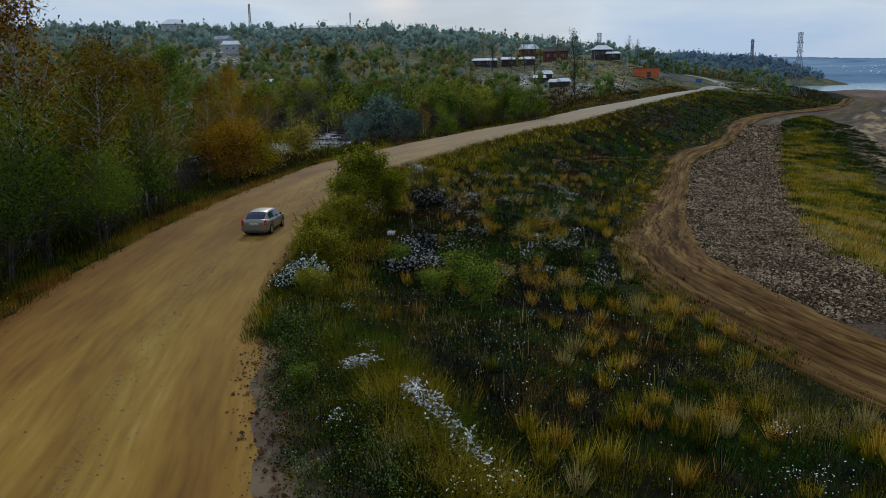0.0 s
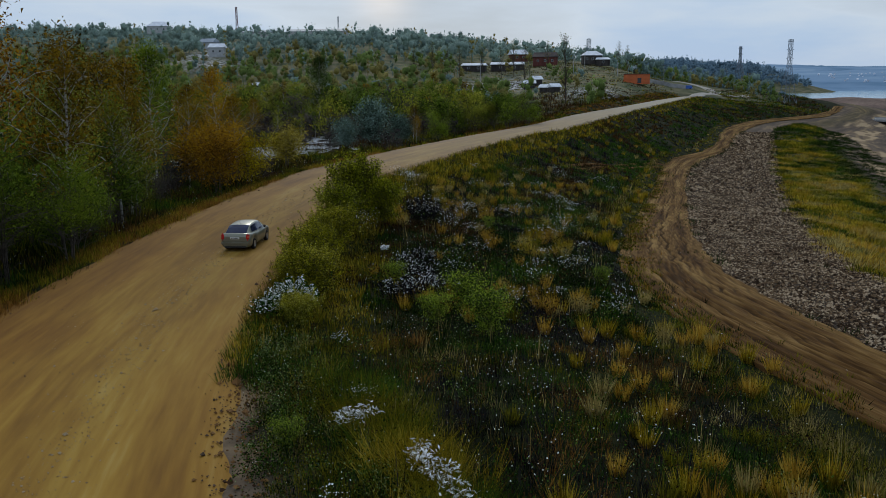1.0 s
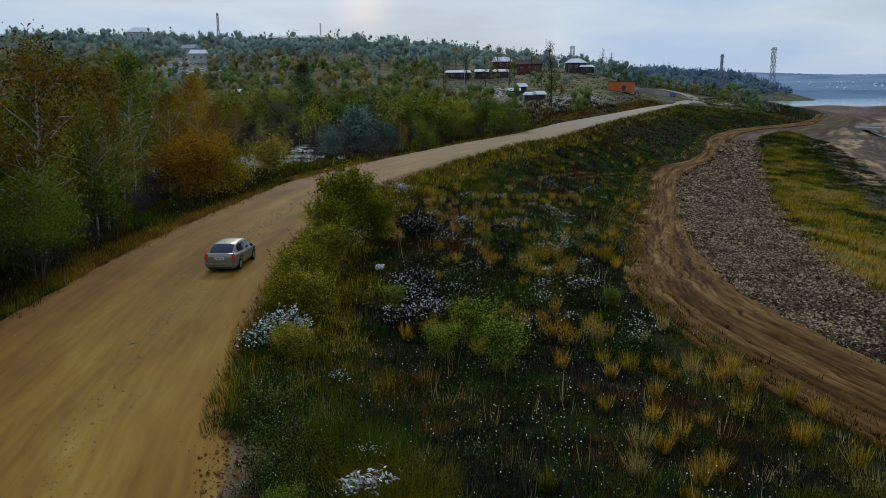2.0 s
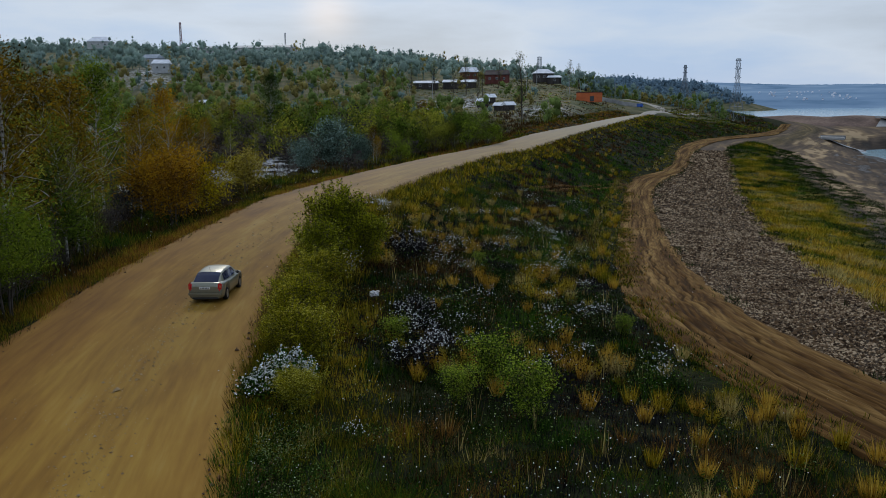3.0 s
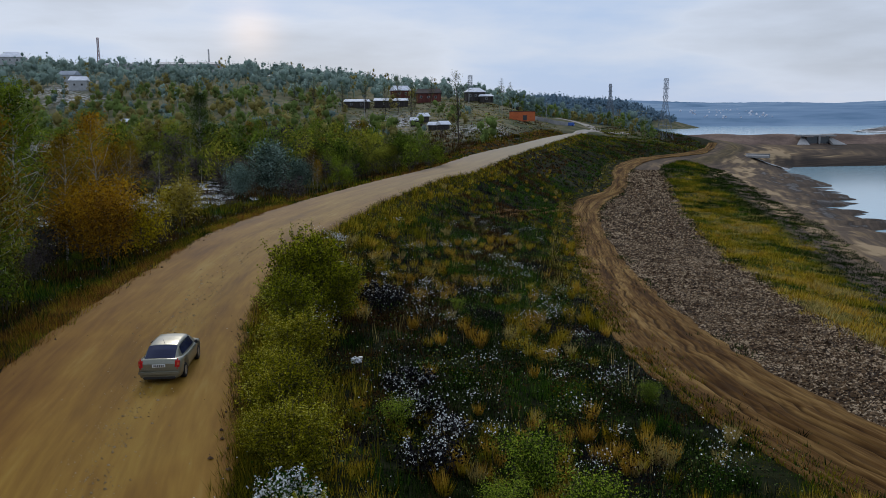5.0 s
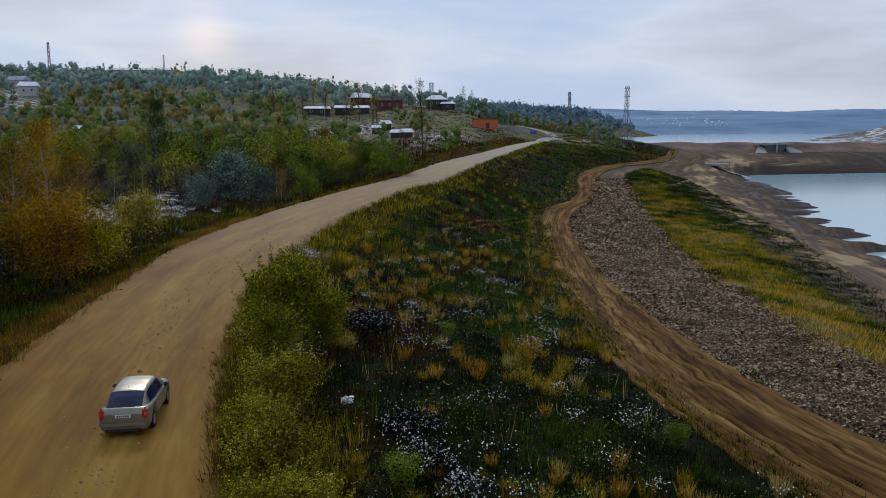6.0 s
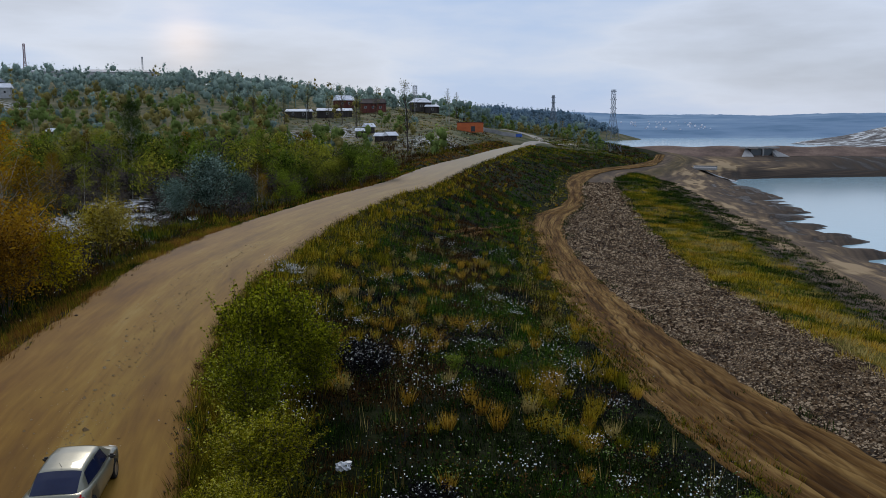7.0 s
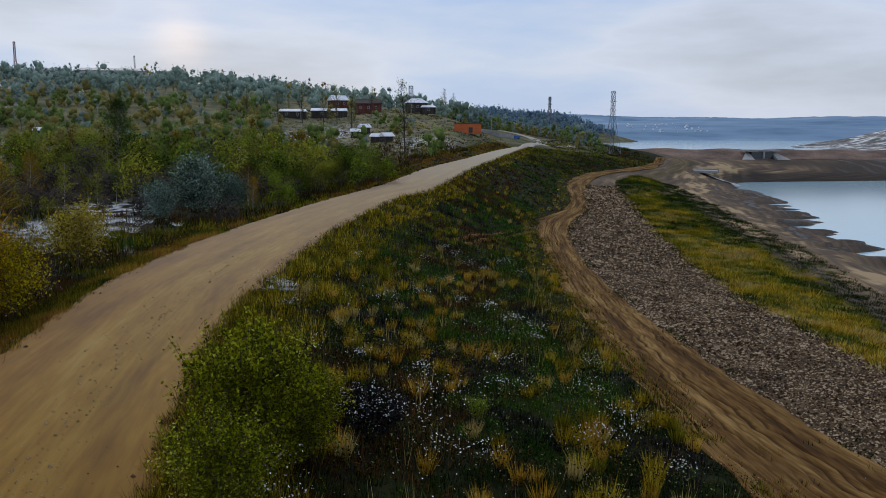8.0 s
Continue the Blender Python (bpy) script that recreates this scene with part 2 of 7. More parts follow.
def ground_material():
    """Soil and low growth; the sheet's zones (mud, yellow grass, snow) come from its own attribute."""
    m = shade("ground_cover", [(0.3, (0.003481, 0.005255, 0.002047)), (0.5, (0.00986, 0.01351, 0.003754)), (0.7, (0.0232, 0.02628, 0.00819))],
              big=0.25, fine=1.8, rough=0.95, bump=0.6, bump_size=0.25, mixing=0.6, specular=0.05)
    n, l = m.node_tree.nodes, m.node_tree.links
    p = n["Principled BSDF"]
    base = p.inputs["Base Color"].links[0].from_socket
    lie = n.new("ShaderNodeAttribute")
    lie.attribute_name = "lie"
    zone, sep = n.new("ShaderNodeAttribute"), n.new("ShaderNodeSeparateColor")
    zone.attribute_name = "zone"
    l.new(zone.outputs["Color"], sep.inputs[0])
    geo = n.new("ShaderNodeNewGeometry")
    for k, (stops, size, stretch) in enumerate((
            ([(0.2, (0.042, 0.034, 0.028)), (0.4, (0.088, 0.068, 0.054)), (0.55, (0.128, 0.096, 0.07)), (0.68, (0.205, 0.146, 0.088)), (0.84, (0.36, 0.265, 0.16))], 1.0, (1, 1, 1)),
            ([(0.36, (0.035, 0.04, 0.006)), (0.5, (0.105, 0.092, 0.012)), (0.66, (0.2, 0.145, 0.022))], 0.5, (1, 1, 1)),
            ([(0.42, (0.03, 0.026, 0.018)), (0.5, (0.25, 0.25, 0.25)), (0.58, (0.7, 0.72, 0.76))], 0.5, (1, 1, 1)))):
        t, r, mx, mp = n.new("ShaderNodeTexNoise"), n.new("ShaderNodeValToRGB"), n.new("ShaderNodeMixRGB"), n.new("ShaderNodeMapping")
        mp.inputs["Scale"].default_value = stretch
        l.new(lie.outputs["Vector"] if k == 0 else geo.outputs["Position"], mp.inputs[0])
        l.new(mp.outputs[0], t.inputs["Vector"])
        t.inputs["Scale"].default_value, t.inputs["Detail"].default_value = size, 7.0
        while len(r.color_ramp.elements) < len(stops):
            r.color_ramp.elements.new(0.5)
        for e, (at, c) in zip(r.color_ramp.elements, stops):
            e.position, e.color = at, (*c, 1)
        value = t.outputs["Fac"]
        if k == 0:
            dry, more = n.new("ShaderNodeAttribute"), n.new("ShaderNodeMath")
            dry.attribute_name = "dry"
            l.new(value, more.inputs[0])
            l.new(dry.outputs["Fac"], more.inputs[1])
            value = more.outputs[0]
            wet = n.new("ShaderNodeMapRange")
            for name, v in (("From Min", 0.16), ("From Max", 0.36), ("To Min", 0.4), ("To Max", 0.95)):
                wet.inputs[name].default_value = v
            l.new(value, wet.inputs["Value"])
            soak = n.new("ShaderNodeMixRGB")
            soak.inputs[1].default_value = (0.95, 0.95, 0.95, 1)
            l.new(sep.outputs[0], soak.inputs[0])
            l.new(wet.outputs[0], soak.inputs[2])
            l.new(soak.outputs[0], p.inputs["Roughness"])
        l.new(value, r.inputs[0])
        l.new(sep.outputs[k], mx.inputs[0])
        if k == 2:
            bare, under_snow = base, mx.inputs[1]
        else:
            l.new(base, mx.inputs[1])
        l.new(r.outputs[0], mx.inputs[2])
        base = mx.outputs[0]
    # dry grass and bare birch scrub on the village hill, distance haze mixed in
    t, r, mx = n.new("ShaderNodeTexNoise"), n.new("ShaderNodeValToRGB"), n.new("ShaderNodeMixRGB")
    t.inputs["Scale"].default_value, t.inputs["Detail"].default_value = 0.12, 6.0
    l.new(geo.outputs["Position"], t.inputs["Vector"])
    r.color_ramp.elements.new(0.5)
    for e, (at, c) in zip(r.color_ramp.elements, ((0.36, (0.07, 0.085, 0.045)), (0.5, (0.13, 0.13, 0.075)), (0.66, (0.21, 0.18, 0.11)))):
        e.position, e.color = at, (*c, 1)
    l.new(t.outputs["Fac"], r.inputs[0])
    l.new(zone.outputs["Alpha"], mx.inputs[0])
    l.new(bare, mx.inputs[1])
    l.new(r.outputs[0], mx.inputs[2])
    l.new(mx.outputs[0], under_snow)
    l.new(base, p.inputs["Base Color"])
    return m


M_GROUND = ground_material()

# ---- the lie of the land: lines along y, heights across them ----
def line(*pairs):
    return np.array(pairs, float).T


ROAD_L = line((-60, 4), (-30, -4), (0, -14.5), (15, -18.4), (29, -21.4), (42, -24), (55, -25.4), (64, -25.9), (72, -26.1), (86, -26.3), (95, -26.6), (105, -26.1), (116, -25.1), (126, -23.2), (137, -20.6),
              (149, -17.5), (163, -13.6), (177, -8.9), (195, -3.1), (214, 1.4), (244, 8.4), (266, 15.4), (296, 26.4), (321, 34.4), (355, 45.8), (372, 52), (402, 64))
ROAD_R = line((-60, 15), (-30, 7), (0, -0.5), (18, -6.0), (24, -8.5), (30, -10.4), (40, -12.6), (46, -13.6), (52, -14.5), (60, -15.7), (75, -16.6), (92, -16), (109, -14.2), (126, -11.8), (142, -8.5),
              (155, -5.4), (163, -3.2), (172, -0.2), (178, 2.8), (186, 5.8), (199, 9.3), (227, 16.2), (251, 22.4), (268, 27.6), (295, 36.2), (323, 45), (359, 56), (390, 66.5), (402, 71))
TRACK_L = line((-40, 44), (0, 23), (20, 14.2), (29, 10.8), (36, 8.3), (42, 6.9), (48, 5.8), (52, 5.5), (60, 5.5), (68, 6.1), (78, 7.3), (95, 9.8), (123, 14.5), (160, 20.9), (191, 26.2), (212, 31.5), (224, 37.6), (232, 42.4),
               (248, 48.2), (266, 53.2), (286, 57.2), (306, 62.7), (326, 69.9), (345, 80), (358, 91), (371, 106), (386, 118), (400, 127), (420, 136))
TRACK_R = line((-40, 52), (0, 31), (20, 20.5), (29, 16.5), (36, 14), (44, 12.2), (50, 11.7), (56, 11.3), (64, 11.8), (73, 12.8), (83, 13.8), (95, 15.5), (116, 18.7), (138, 22.3), (154, 24.6), (172, 27.8), (191, 31.9), (209, 37.6),
               (227, 45.5), (248, 52.5), (269, 57.5), (290, 63.7), (306, 69), (323, 76), (339, 84), (351, 93), (360, 104), (373, 117), (394, 128), (420, 140))
GRAVEL_R = line((-40, 62), (0, 40), (45, 21.5), (58, 21.6), (69, 23.1), (76, 24.5), (84, 25.9), (96, 28.8), (113, 32.7), (141, 39.1), (170, 45.7), (190, 50.1), (216, 56.8), (243, 63.4), (278, 72.2), (309, 80.6),
                (330, 90), (360, 112), (380, 125), (420, 146))
YELLOW_R = line((-40, 72), (0, 50), (45, 29), (60, 31), (86, 37), (102, 41.7), (123, 49.3), (139, 53.9), (154, 58), (175, 64.6), (196, 70.5), (215, 74.7), (239, 80.4), (277, 88.9), (307, 96), (340, 106), (380, 132), (420, 155))
SHORE = line((-40, 110), (60, 84), (120, 88), (170, 94), (200, 99), (240, 112), (293, 134), (338, 147), (385, 160), (412, 172), (424, 240))
ROAD_Z = line((-60, 0), (90, 0), (114, -0.6), (150, -0.6), (200, -0.3), (250, 0), (300, 0.6), (350, 1.2), (402, 1.8), (600, 6))
SHELF_Z = line((-60, 0.2), (0, -0.6), (35, -1.2), (48, -1.9), (60, -2.8), (70, -3.9), (99, -6.3), (131, -8.6), (151, -9.4), (210, -9.5), (290, -8.5), (380, -6), (430, -4), (470, -2))
LAKE_Z, POND_Z = -15.0, -2.6


def at(curve, y):
    return np.interp(y, curve[0], curve[1])


def ramp01(v):
    v = np.clip(v, 0, 1)
    return v * v * (3 - 2 * v)


def wavy(x, y, size, seed=0.0):
    """A cheap smooth unevenness between -1 and 1."""
    return (np.sin(x / size + 1.7 * np.sin(y / size * 0.83 + seed)) + np.sin(y / size * 1.13 + 1.3 * np.sin(x / size * 0.71 - seed * 2 + 1))) / 2


LATTICE = np.random.default_rng(3).uniform(-1, 1, (128, 128))


def field(x, y, size, seed):
    """Smooth patchiness of about the given size, roughly between -1 and 1."""
    out = 0.0
    for k, (scale, gain) in enumerate(((1.0, 1.0), (0.45, 0.55), (0.21, 0.3))):
        u, v = np.asarray(x) / (size * scale) + 17.3 * seed + 5.1 * k, np.asarray(y) / (size * scale) + 9.7 * seed + 3.3 * k
        i, j = np.floor(u).astype(int), np.floor(v).astype(int)
        p, q = ramp01(u - i), ramp01(v - j)
        grid = lambda m, n: LATTICE[m % 128, n % 128]
        out = out + gain * ((grid(i, j) * (1 - p) + grid(i + 1, j) * p) * (1 - q) + (grid(i, j + 1) * (1 - p) + grid(i + 1, j + 1) * p) * q)
    return out / 1.1


def hill(x, y):
    """The rise with the village on it and the wooded ridge."""
    top = np.interp(x, (-600, -300, -100, 0, 40, 60, 110, 135, 165), (50, 43, 37, 25, 18.2, 11.5, 3.2, -1, -9))
    foot = np.interp(y, (160, 300, 380, 450, 500, 600), (0, 0.08, 0.24, 0.52, 0.7, 1.0))
    w = ramp01((x + 30) / 60)
    near = top * (w * ramp01((y - 160) / 420) + (1 - w) * foot)
    back = ramp01((y - 640) / 260) * np.interp(x, (-600, -200, 80, 140, 180, 215, 255, 300), (10, 8, 12, 26.5, 29.5, 27, 11, -5))
    return near + back


def land(x, y):
    """Height of the ground."""
    x, y = np.asarray(x, float), np.asarray(y, float)
    zr, zs = at(ROAD_Z, y), at(SHELF_Z, y)
    rl, rr, tl, tr, gr, yr, sh = (at(c, y) for c in (ROAD_L, ROAD_R, TRACK_L, TRACK_R, GRAVEL_R, YELLOW_R, SHORE))
    mid = (x - rr) / np.maximum(tl - rr, 1.0)
    bank = zr + (zs - zr) * np.clip(mid, 0, 1) ** 0.9
    yz = np.interp(y, (0, 60, 120, 200, 334, 420), (-4, -6.5, -10.4, -11.3, -9.6, -7))
    out = np.where(x < rr, zr, bank)
    out = np.where(x > tl, zs, out)
    out = np.where(x > tr, zs - 0.4 * np.clip((x - tr) / np.maximum(gr - tr, 1), 0, 1), out)
    out = np.where(x > gr, zs - 0.4 + (yz - zs + 0.4) * np.clip((x - gr) / np.maximum(yr - gr, 1), 0, 1), out)
    slope = np.clip((x - yr) / np.maximum(sh - yr, 1), 0, 4)
    out = np.where(x > yr, np.maximum(yz + (LAKE_Z - yz) * np.where(slope < 1, slope ** 0.75, slope), LAKE_Z - 4), out)
    side = rl - x
    low = np.interp(side, (0, 3, 9, 40, 90), (0, -0.7, -1.1, -2.2, -2.8))
    out = np.where(side > 0, zr * (1 - ramp01(side / 60)) + low, out)
    # the village hill, on the near bank of the reservoir only
    lift = hill(x, y)
    out = np.where(side > 0, np.maximum(out, np.minimum(np.minimum(lift, 60) - 2.5, zr - 0.4 + 0.32 * side)), out)
    # past the end of the shelf everything runs into the dam and the far land
    far = np.maximum(hill(x, y), np.interp(x, (-4000, 60, 120, 170, 900, 4000), (6, 6, 1.5, -6, -8, -8)))
    east = ramp01((x - 1000) / 500) * 18
    far = far + east * ramp01((y - 300) / 300)
    k = ramp01((y - 400) / 55)
    out = out * (1 - k) + far * k
    # the bench on which the road bends, and the foot of the pylon
    out = out - 3.0 * np.exp(-(((x - 84) / 16) ** 2 + ((y - 445) / 22) ** 2)) - 1.9 * np.exp(-(((x - 117) / 13) ** 2 + ((y - 430) / 16) ** 2))
    # low mound of tipped earth beside the road
    out = out + 0.9 * np.exp(-(((x + 2.5) / 5.0) ** 2 + ((y - 24) / 11.0) ** 2)) * ramp01((x - rr - 0.6) / 3)
    rough = np.clip((np.minimum(np.abs(x - rl), np.abs(x - rr)) - 0.5) / 3, 0, 1) * np.where((x > rl) & (x < rr), 0, 1) * np.where((x > tl - 1) & (x < gr), 0.15, 1)
    edge = np.clip(1 - np.abs(out - LAKE_Z - 0.1) / 1.9, 0, 1) * np.where((x > 60) & (x < 330) & (y < 440), 1, 0)
    out = out + edge * (1.1 * field(x * 0.28, y, 5.0, 4.0))
    return out + rough * (0.22 * wavy(x, y, 3.1) + 0.35 * wavy(x, y, 11.0, 2.0)) * np.where(out < LAKE_Z + 1.0, 0.35, 1.0)


def mesh_from(name, verts, faces, material=None, smooth=False):
    """One mesh from arrays: verts (n, 3), faces (m, 3 or 4)."""
    verts, faces = np.asarray(verts, np.float32), np.asarray(faces, np.int32)
    me = bpy.data.meshes.new(name)
    me.vertices.add(len(verts))
    me.vertices.foreach_set("co", verts.ravel())
    k = faces.shape[1]
    me.loops.add(faces.size)
    me.loops.foreach_set("vertex_index", faces.ravel())
    me.polygons.add(len(faces))
    me.polygons.foreach_set("loop_start", np.arange(0, faces.size, k, dtype=np.int32))
    me.polygons.foreach_set("use_smooth", np.full(len(faces), smooth))
    me.update(calc_edges=True)
    if material:
        me.materials.append(material)
    return me


def sheet(xs, ys):
    """Vertices' x and y of a grid (rows along ys) and its quads."""
    gx, gy = np.meshgrid(xs, ys)
    i = np.arange(len(ys) - 1)[:, None] * len(xs) + np.arange(len(xs) - 1)[None, :]
    quads = np.stack([i, i + 1, i + 1 + len(xs), i + len(xs)], -1).reshape(-1, 4)
    return gx.ravel(), gy.ravel(), quads


def strip(name, left, right, y0, y1, step, across, lift, material, label, spill=0.5, ruts=None):
    """A surface between two lines, a little proud of the ground, its margins dipping under it."""
    ys = np.arange(y0, y1 + step / 2, step)
    u = np.linspace(0, 1, across)
    l, r = at(left, ys)[:, None], at(right, ys)[:, None]
    wob = (0.16 * wavy(ys * 3, ys, 4.0) + 0.14 * wavy(ys * 2, ys, 0.9, 1.0))[:, None]
    gx = l - spill + wob + (r - l + 2 * spill + 0.5 * wob) * u[None, :]
    gy = np.repeat(ys[:, None], across, 1)
    z = land(gx, gy) + lift
    if ruts is not None:
        z = z + ruts(u[None, :], gx, gy)
    z[:, 0] -= lift + 0.12
    z[:, -1] -= lift + 0.12
    i = np.arange(len(ys) - 1)[:, None] * across + np.arange(across - 1)[None, :]
    quads = np.stack([i, i + 1, i + 1 + across, i + across], -1).reshape(-1, 4)
    ob = new(name, mesh_from(name, np.stack([gx, gy, z], -1).reshape(-1, 3), quads, material, True))
    run = np.concatenate([[0], np.cumsum(np.hypot(np.diff(gx[:, across // 2]), np.diff(ys)))])[:, None]
    uv = np.stack([(gx - (l + r) / 2), np.repeat(run, across, 1)], -1).reshape(-1, 2)
    ob.data.uv_layers.new(name="laid").data.foreach_set("uv", uv[quads.ravel()].astype(np.float32).ravel())
    if ruts is not None:
        worn = np.broadcast_to(ruts(u[None, :], gx, gy), gx.shape)
        ob.data.attributes.new("worn", "FLOAT", "POINT").data.foreach_set("value", worn.astype(np.float32).ravel())
    return tagged(ob, label, name.split("_")[0], kind="structure")


xs = np.concatenate([-np.geomspace(4600, 130, 46), np.arange(-126, -40, 2.5), np.arange(-40, 62, 1.2), np.arange(62, 180, 2.2), np.geomspace(183, 4600, 48)])
ys = np.concatenate([-np.geomspace(1500, 64, 14), np.arange(-60, 10, 4), np.arange(10, 130, 1.3), np.arange(130, 260, 1.8), np.arange(260, 480, 3.5), np.geomspace(484, 4600, 60)])
gx, gy, quads = sheet(xs, ys)
gz = land(gx, gy)
rl_, rr_, tl_, tr_, gr_, yr_, sh_ = (at(c, gy) for c in (ROAD_L, ROAD_R, TRACK_L, TRACK_R, GRAVEL_R, YELLOW_R, SHORE))
under = np.where((gy < 401) & (((gx > rl_ + 0.8) & (gx < rr_ - 0.8)) | ((gx > tl_ + 0.8) & (gx < gr_ - 0.8))), 0.22, 0.0)
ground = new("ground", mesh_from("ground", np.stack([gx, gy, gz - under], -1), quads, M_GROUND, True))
zone = np.zeros((len(gx), 4), np.float32)
zone[:, 3] = ramp01((gy - 215) / 110) * ramp01((rl_ - gx - 4) / 10) * (1 - ramp01((gy - 900) / 300))
zone[:, 3] = np.maximum(zone[:, 3], 0.8 * ramp01((gy - 396) / 24) * ramp01((330 - gx) / 30) * (1 - ramp01((gy - 1100) / 200)) * np.where((gx > 118) & (gy < 480), 0, 1))
near_side = gy < 455
zone[:, 0] = np.where(near_side, ramp01((gx - yr_ + 1) / 3), 0) * np.where(gx < 330, 1, 0)
bare = ramp01((gy - 255) / 45) * ramp01((gx - tr_ + 1) / 2) * np.where(near_side, 1, 0)
zone[:, 0] = np.maximum(zone[:, 0], bare)
zone[:, 1] = np.where(near_side, 1 - 0.75 * ramp01((gy - 150) / 120), 0) * np.where(near_side, ramp01((gx - gr_ + 1) / 2) * ramp01((yr_ + 1.5 - gx) / 4), 0)
snow = 0.36 * np.exp(-(((gx + 44) / 6) ** 2 + ((gy - 138) / 10) ** 2)) + 0.9 * np.exp(-(((gx + 192) / 10) ** 2 + ((gy - 490) / 34) ** 2)) + 0.9 * np.exp(-(((gx + 172) / 9) ** 2 + ((gy - 445) / 16) ** 2))
snow += 0.8 * np.exp(-(((gx + 18) / 14) ** 2 + ((gy - 395) / 25) ** 2)) + 0.7 * np.exp(-(((gx + 128) / 16) ** 2 + ((gy - 300) / 16) ** 2))
snow += 0.6 * np.exp(-(((gx - 18) / 12) ** 2 + ((gy - 330) / 25) ** 2)) + 1.3 * np.exp(-(((gx + 38) / 4) ** 2 + ((gy - 104) / 6) ** 2)) + 0.9 * np.exp(-(((gx + 33) / 3) ** 2 + ((gy - 118) / 5) ** 2))
snow += 0.9 * np.exp(-(((gx + 142) / 10) ** 2 + ((gy - 352) / 9) ** 2)) + 0.9 * np.exp(-(((gx + 30) / 12) ** 2 + ((gy - 398) / 9) ** 2))
snow += 1.3 * np.exp(-(((gx - -47) / 6) ** 2 + ((gy - 171) / 9) ** 2))
zone[:, 2] = np.clip(snow, 0, 1)
shoulder = ramp01((1.9 + 0.5 * wavy(gx, gy, 1.3) - (gx - rr_)) / 0.8) * ramp01((gx - rr_ + 1) / 0.5) * ramp01((34 - gy) / 5)
zone[:, 0] = np.maximum(zone[:, 0], shoulder)
attr = ground.data.attributes.new("zone", "FLOAT_COLOR", "POINT")
attr.data.foreach_set("color", zone.ravel())
lie = np.stack([15 * (gx - yr_) / np.maximum(sh_ - yr_, 1) + 0.7 * field(gx, gy, 26.0, 1.0), gy * 0.04 + gx * 0.02, 0 * gx], -1).astype(np.float32)
ground.data.attributes.new("lie", "FLOAT_VECTOR", "POINT").data.foreach_set("vector", lie.ravel())
across = (gx - yr_) / np.maximum(sh_ - yr_, 1)
dry = np.interp(across, (0, 0.1, 0.24, 0.5, 0.72, 0.9, 1.0, 1.3), (-0.14, -0.05, 0.15, 0.02, 0.0, -0.13, -0.2, -0.2)) - 0.04 * ramp01((gy - 230) / 80)
dry = np.where((gx < yr_ + 8) & (gy > 240), 0.0, dry)
flat = np.where((across > 0.02) & (across < 1.2) & near_side, 1.0, 0.0)
dry = dry + flat * 0.42 * ramp01((field(across * 9, gy / 14 + across * 2, 1.0, 51.0) - 0.1) / 0.5) * np.interp(across, (0, 0.08, 0.5, 0.75), (0.3, 1, 1, 0))
dry = dry - flat * 0.36 * ramp01((field(across * 16, gy / 12 + across * 2, 1.0, 57.0) - 0.15) / 0.35) * np.interp(across, (0.35, 0.65, 1.1), (0, 1, 1))
dry = dry + 0.34 * shoulder
ground.data.attributes.new("dry", "FLOAT", "POINT").data.foreach_set("value", dry.astype(np.float32))
tagged(ground, "uneven autumn ground with dark weeds, mud flats and thin snow", "ground", kind="structure")

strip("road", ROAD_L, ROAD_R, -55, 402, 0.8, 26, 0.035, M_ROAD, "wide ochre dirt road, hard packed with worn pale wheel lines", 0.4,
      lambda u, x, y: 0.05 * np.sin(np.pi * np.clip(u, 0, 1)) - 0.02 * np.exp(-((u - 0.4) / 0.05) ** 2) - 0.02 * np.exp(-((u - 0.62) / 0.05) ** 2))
def wheel_ruts(u, x, y):
    """Pairs of wheel ruts from several cars that wander over the track, with low ridges pushed up between them."""
    wide = at(TRACK_R, y) - at(TRACK_L, y) + 1.2
    out = 0.012 * wavy(x * 1.0, y * 0.3, 0.6)
    for mid_, swing, length, phase, depth in ((0.42, 0.1, 31.0, 0.3, 0.09), (0.66, 0.09, 23.0, 1.9, 0.075), (0.3, 0.12, 41.0, 4.0, 0.08), (0.56, 0.16, 53.0, 2.6, 0.06), (0.76, 0.05, 19.0, 5.2, 0.04),
                                             (0.5, 0.2, 67.0, 0.9, 0.07), (0.25, 0.06, 37.0, 3.1, 0.05), (0.6, 0.1, 28.0, 4.4, 0.06)):
        centre = (u - mid_ - swing * np.sin(y / length + phase)) * wide
        for wheel_ in (-0.78, 0.78):
            d = centre - wheel_
            out = out - depth * np.exp(-(d / 0.1) ** 2) + 0.4 * depth * (np.exp(-((d - 0.22) / 0.1) ** 2) + np.exp(-((d + 0.22) / 0.1) ** 2))
    return out


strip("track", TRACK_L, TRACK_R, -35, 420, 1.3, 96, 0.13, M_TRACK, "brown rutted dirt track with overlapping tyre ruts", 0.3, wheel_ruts)


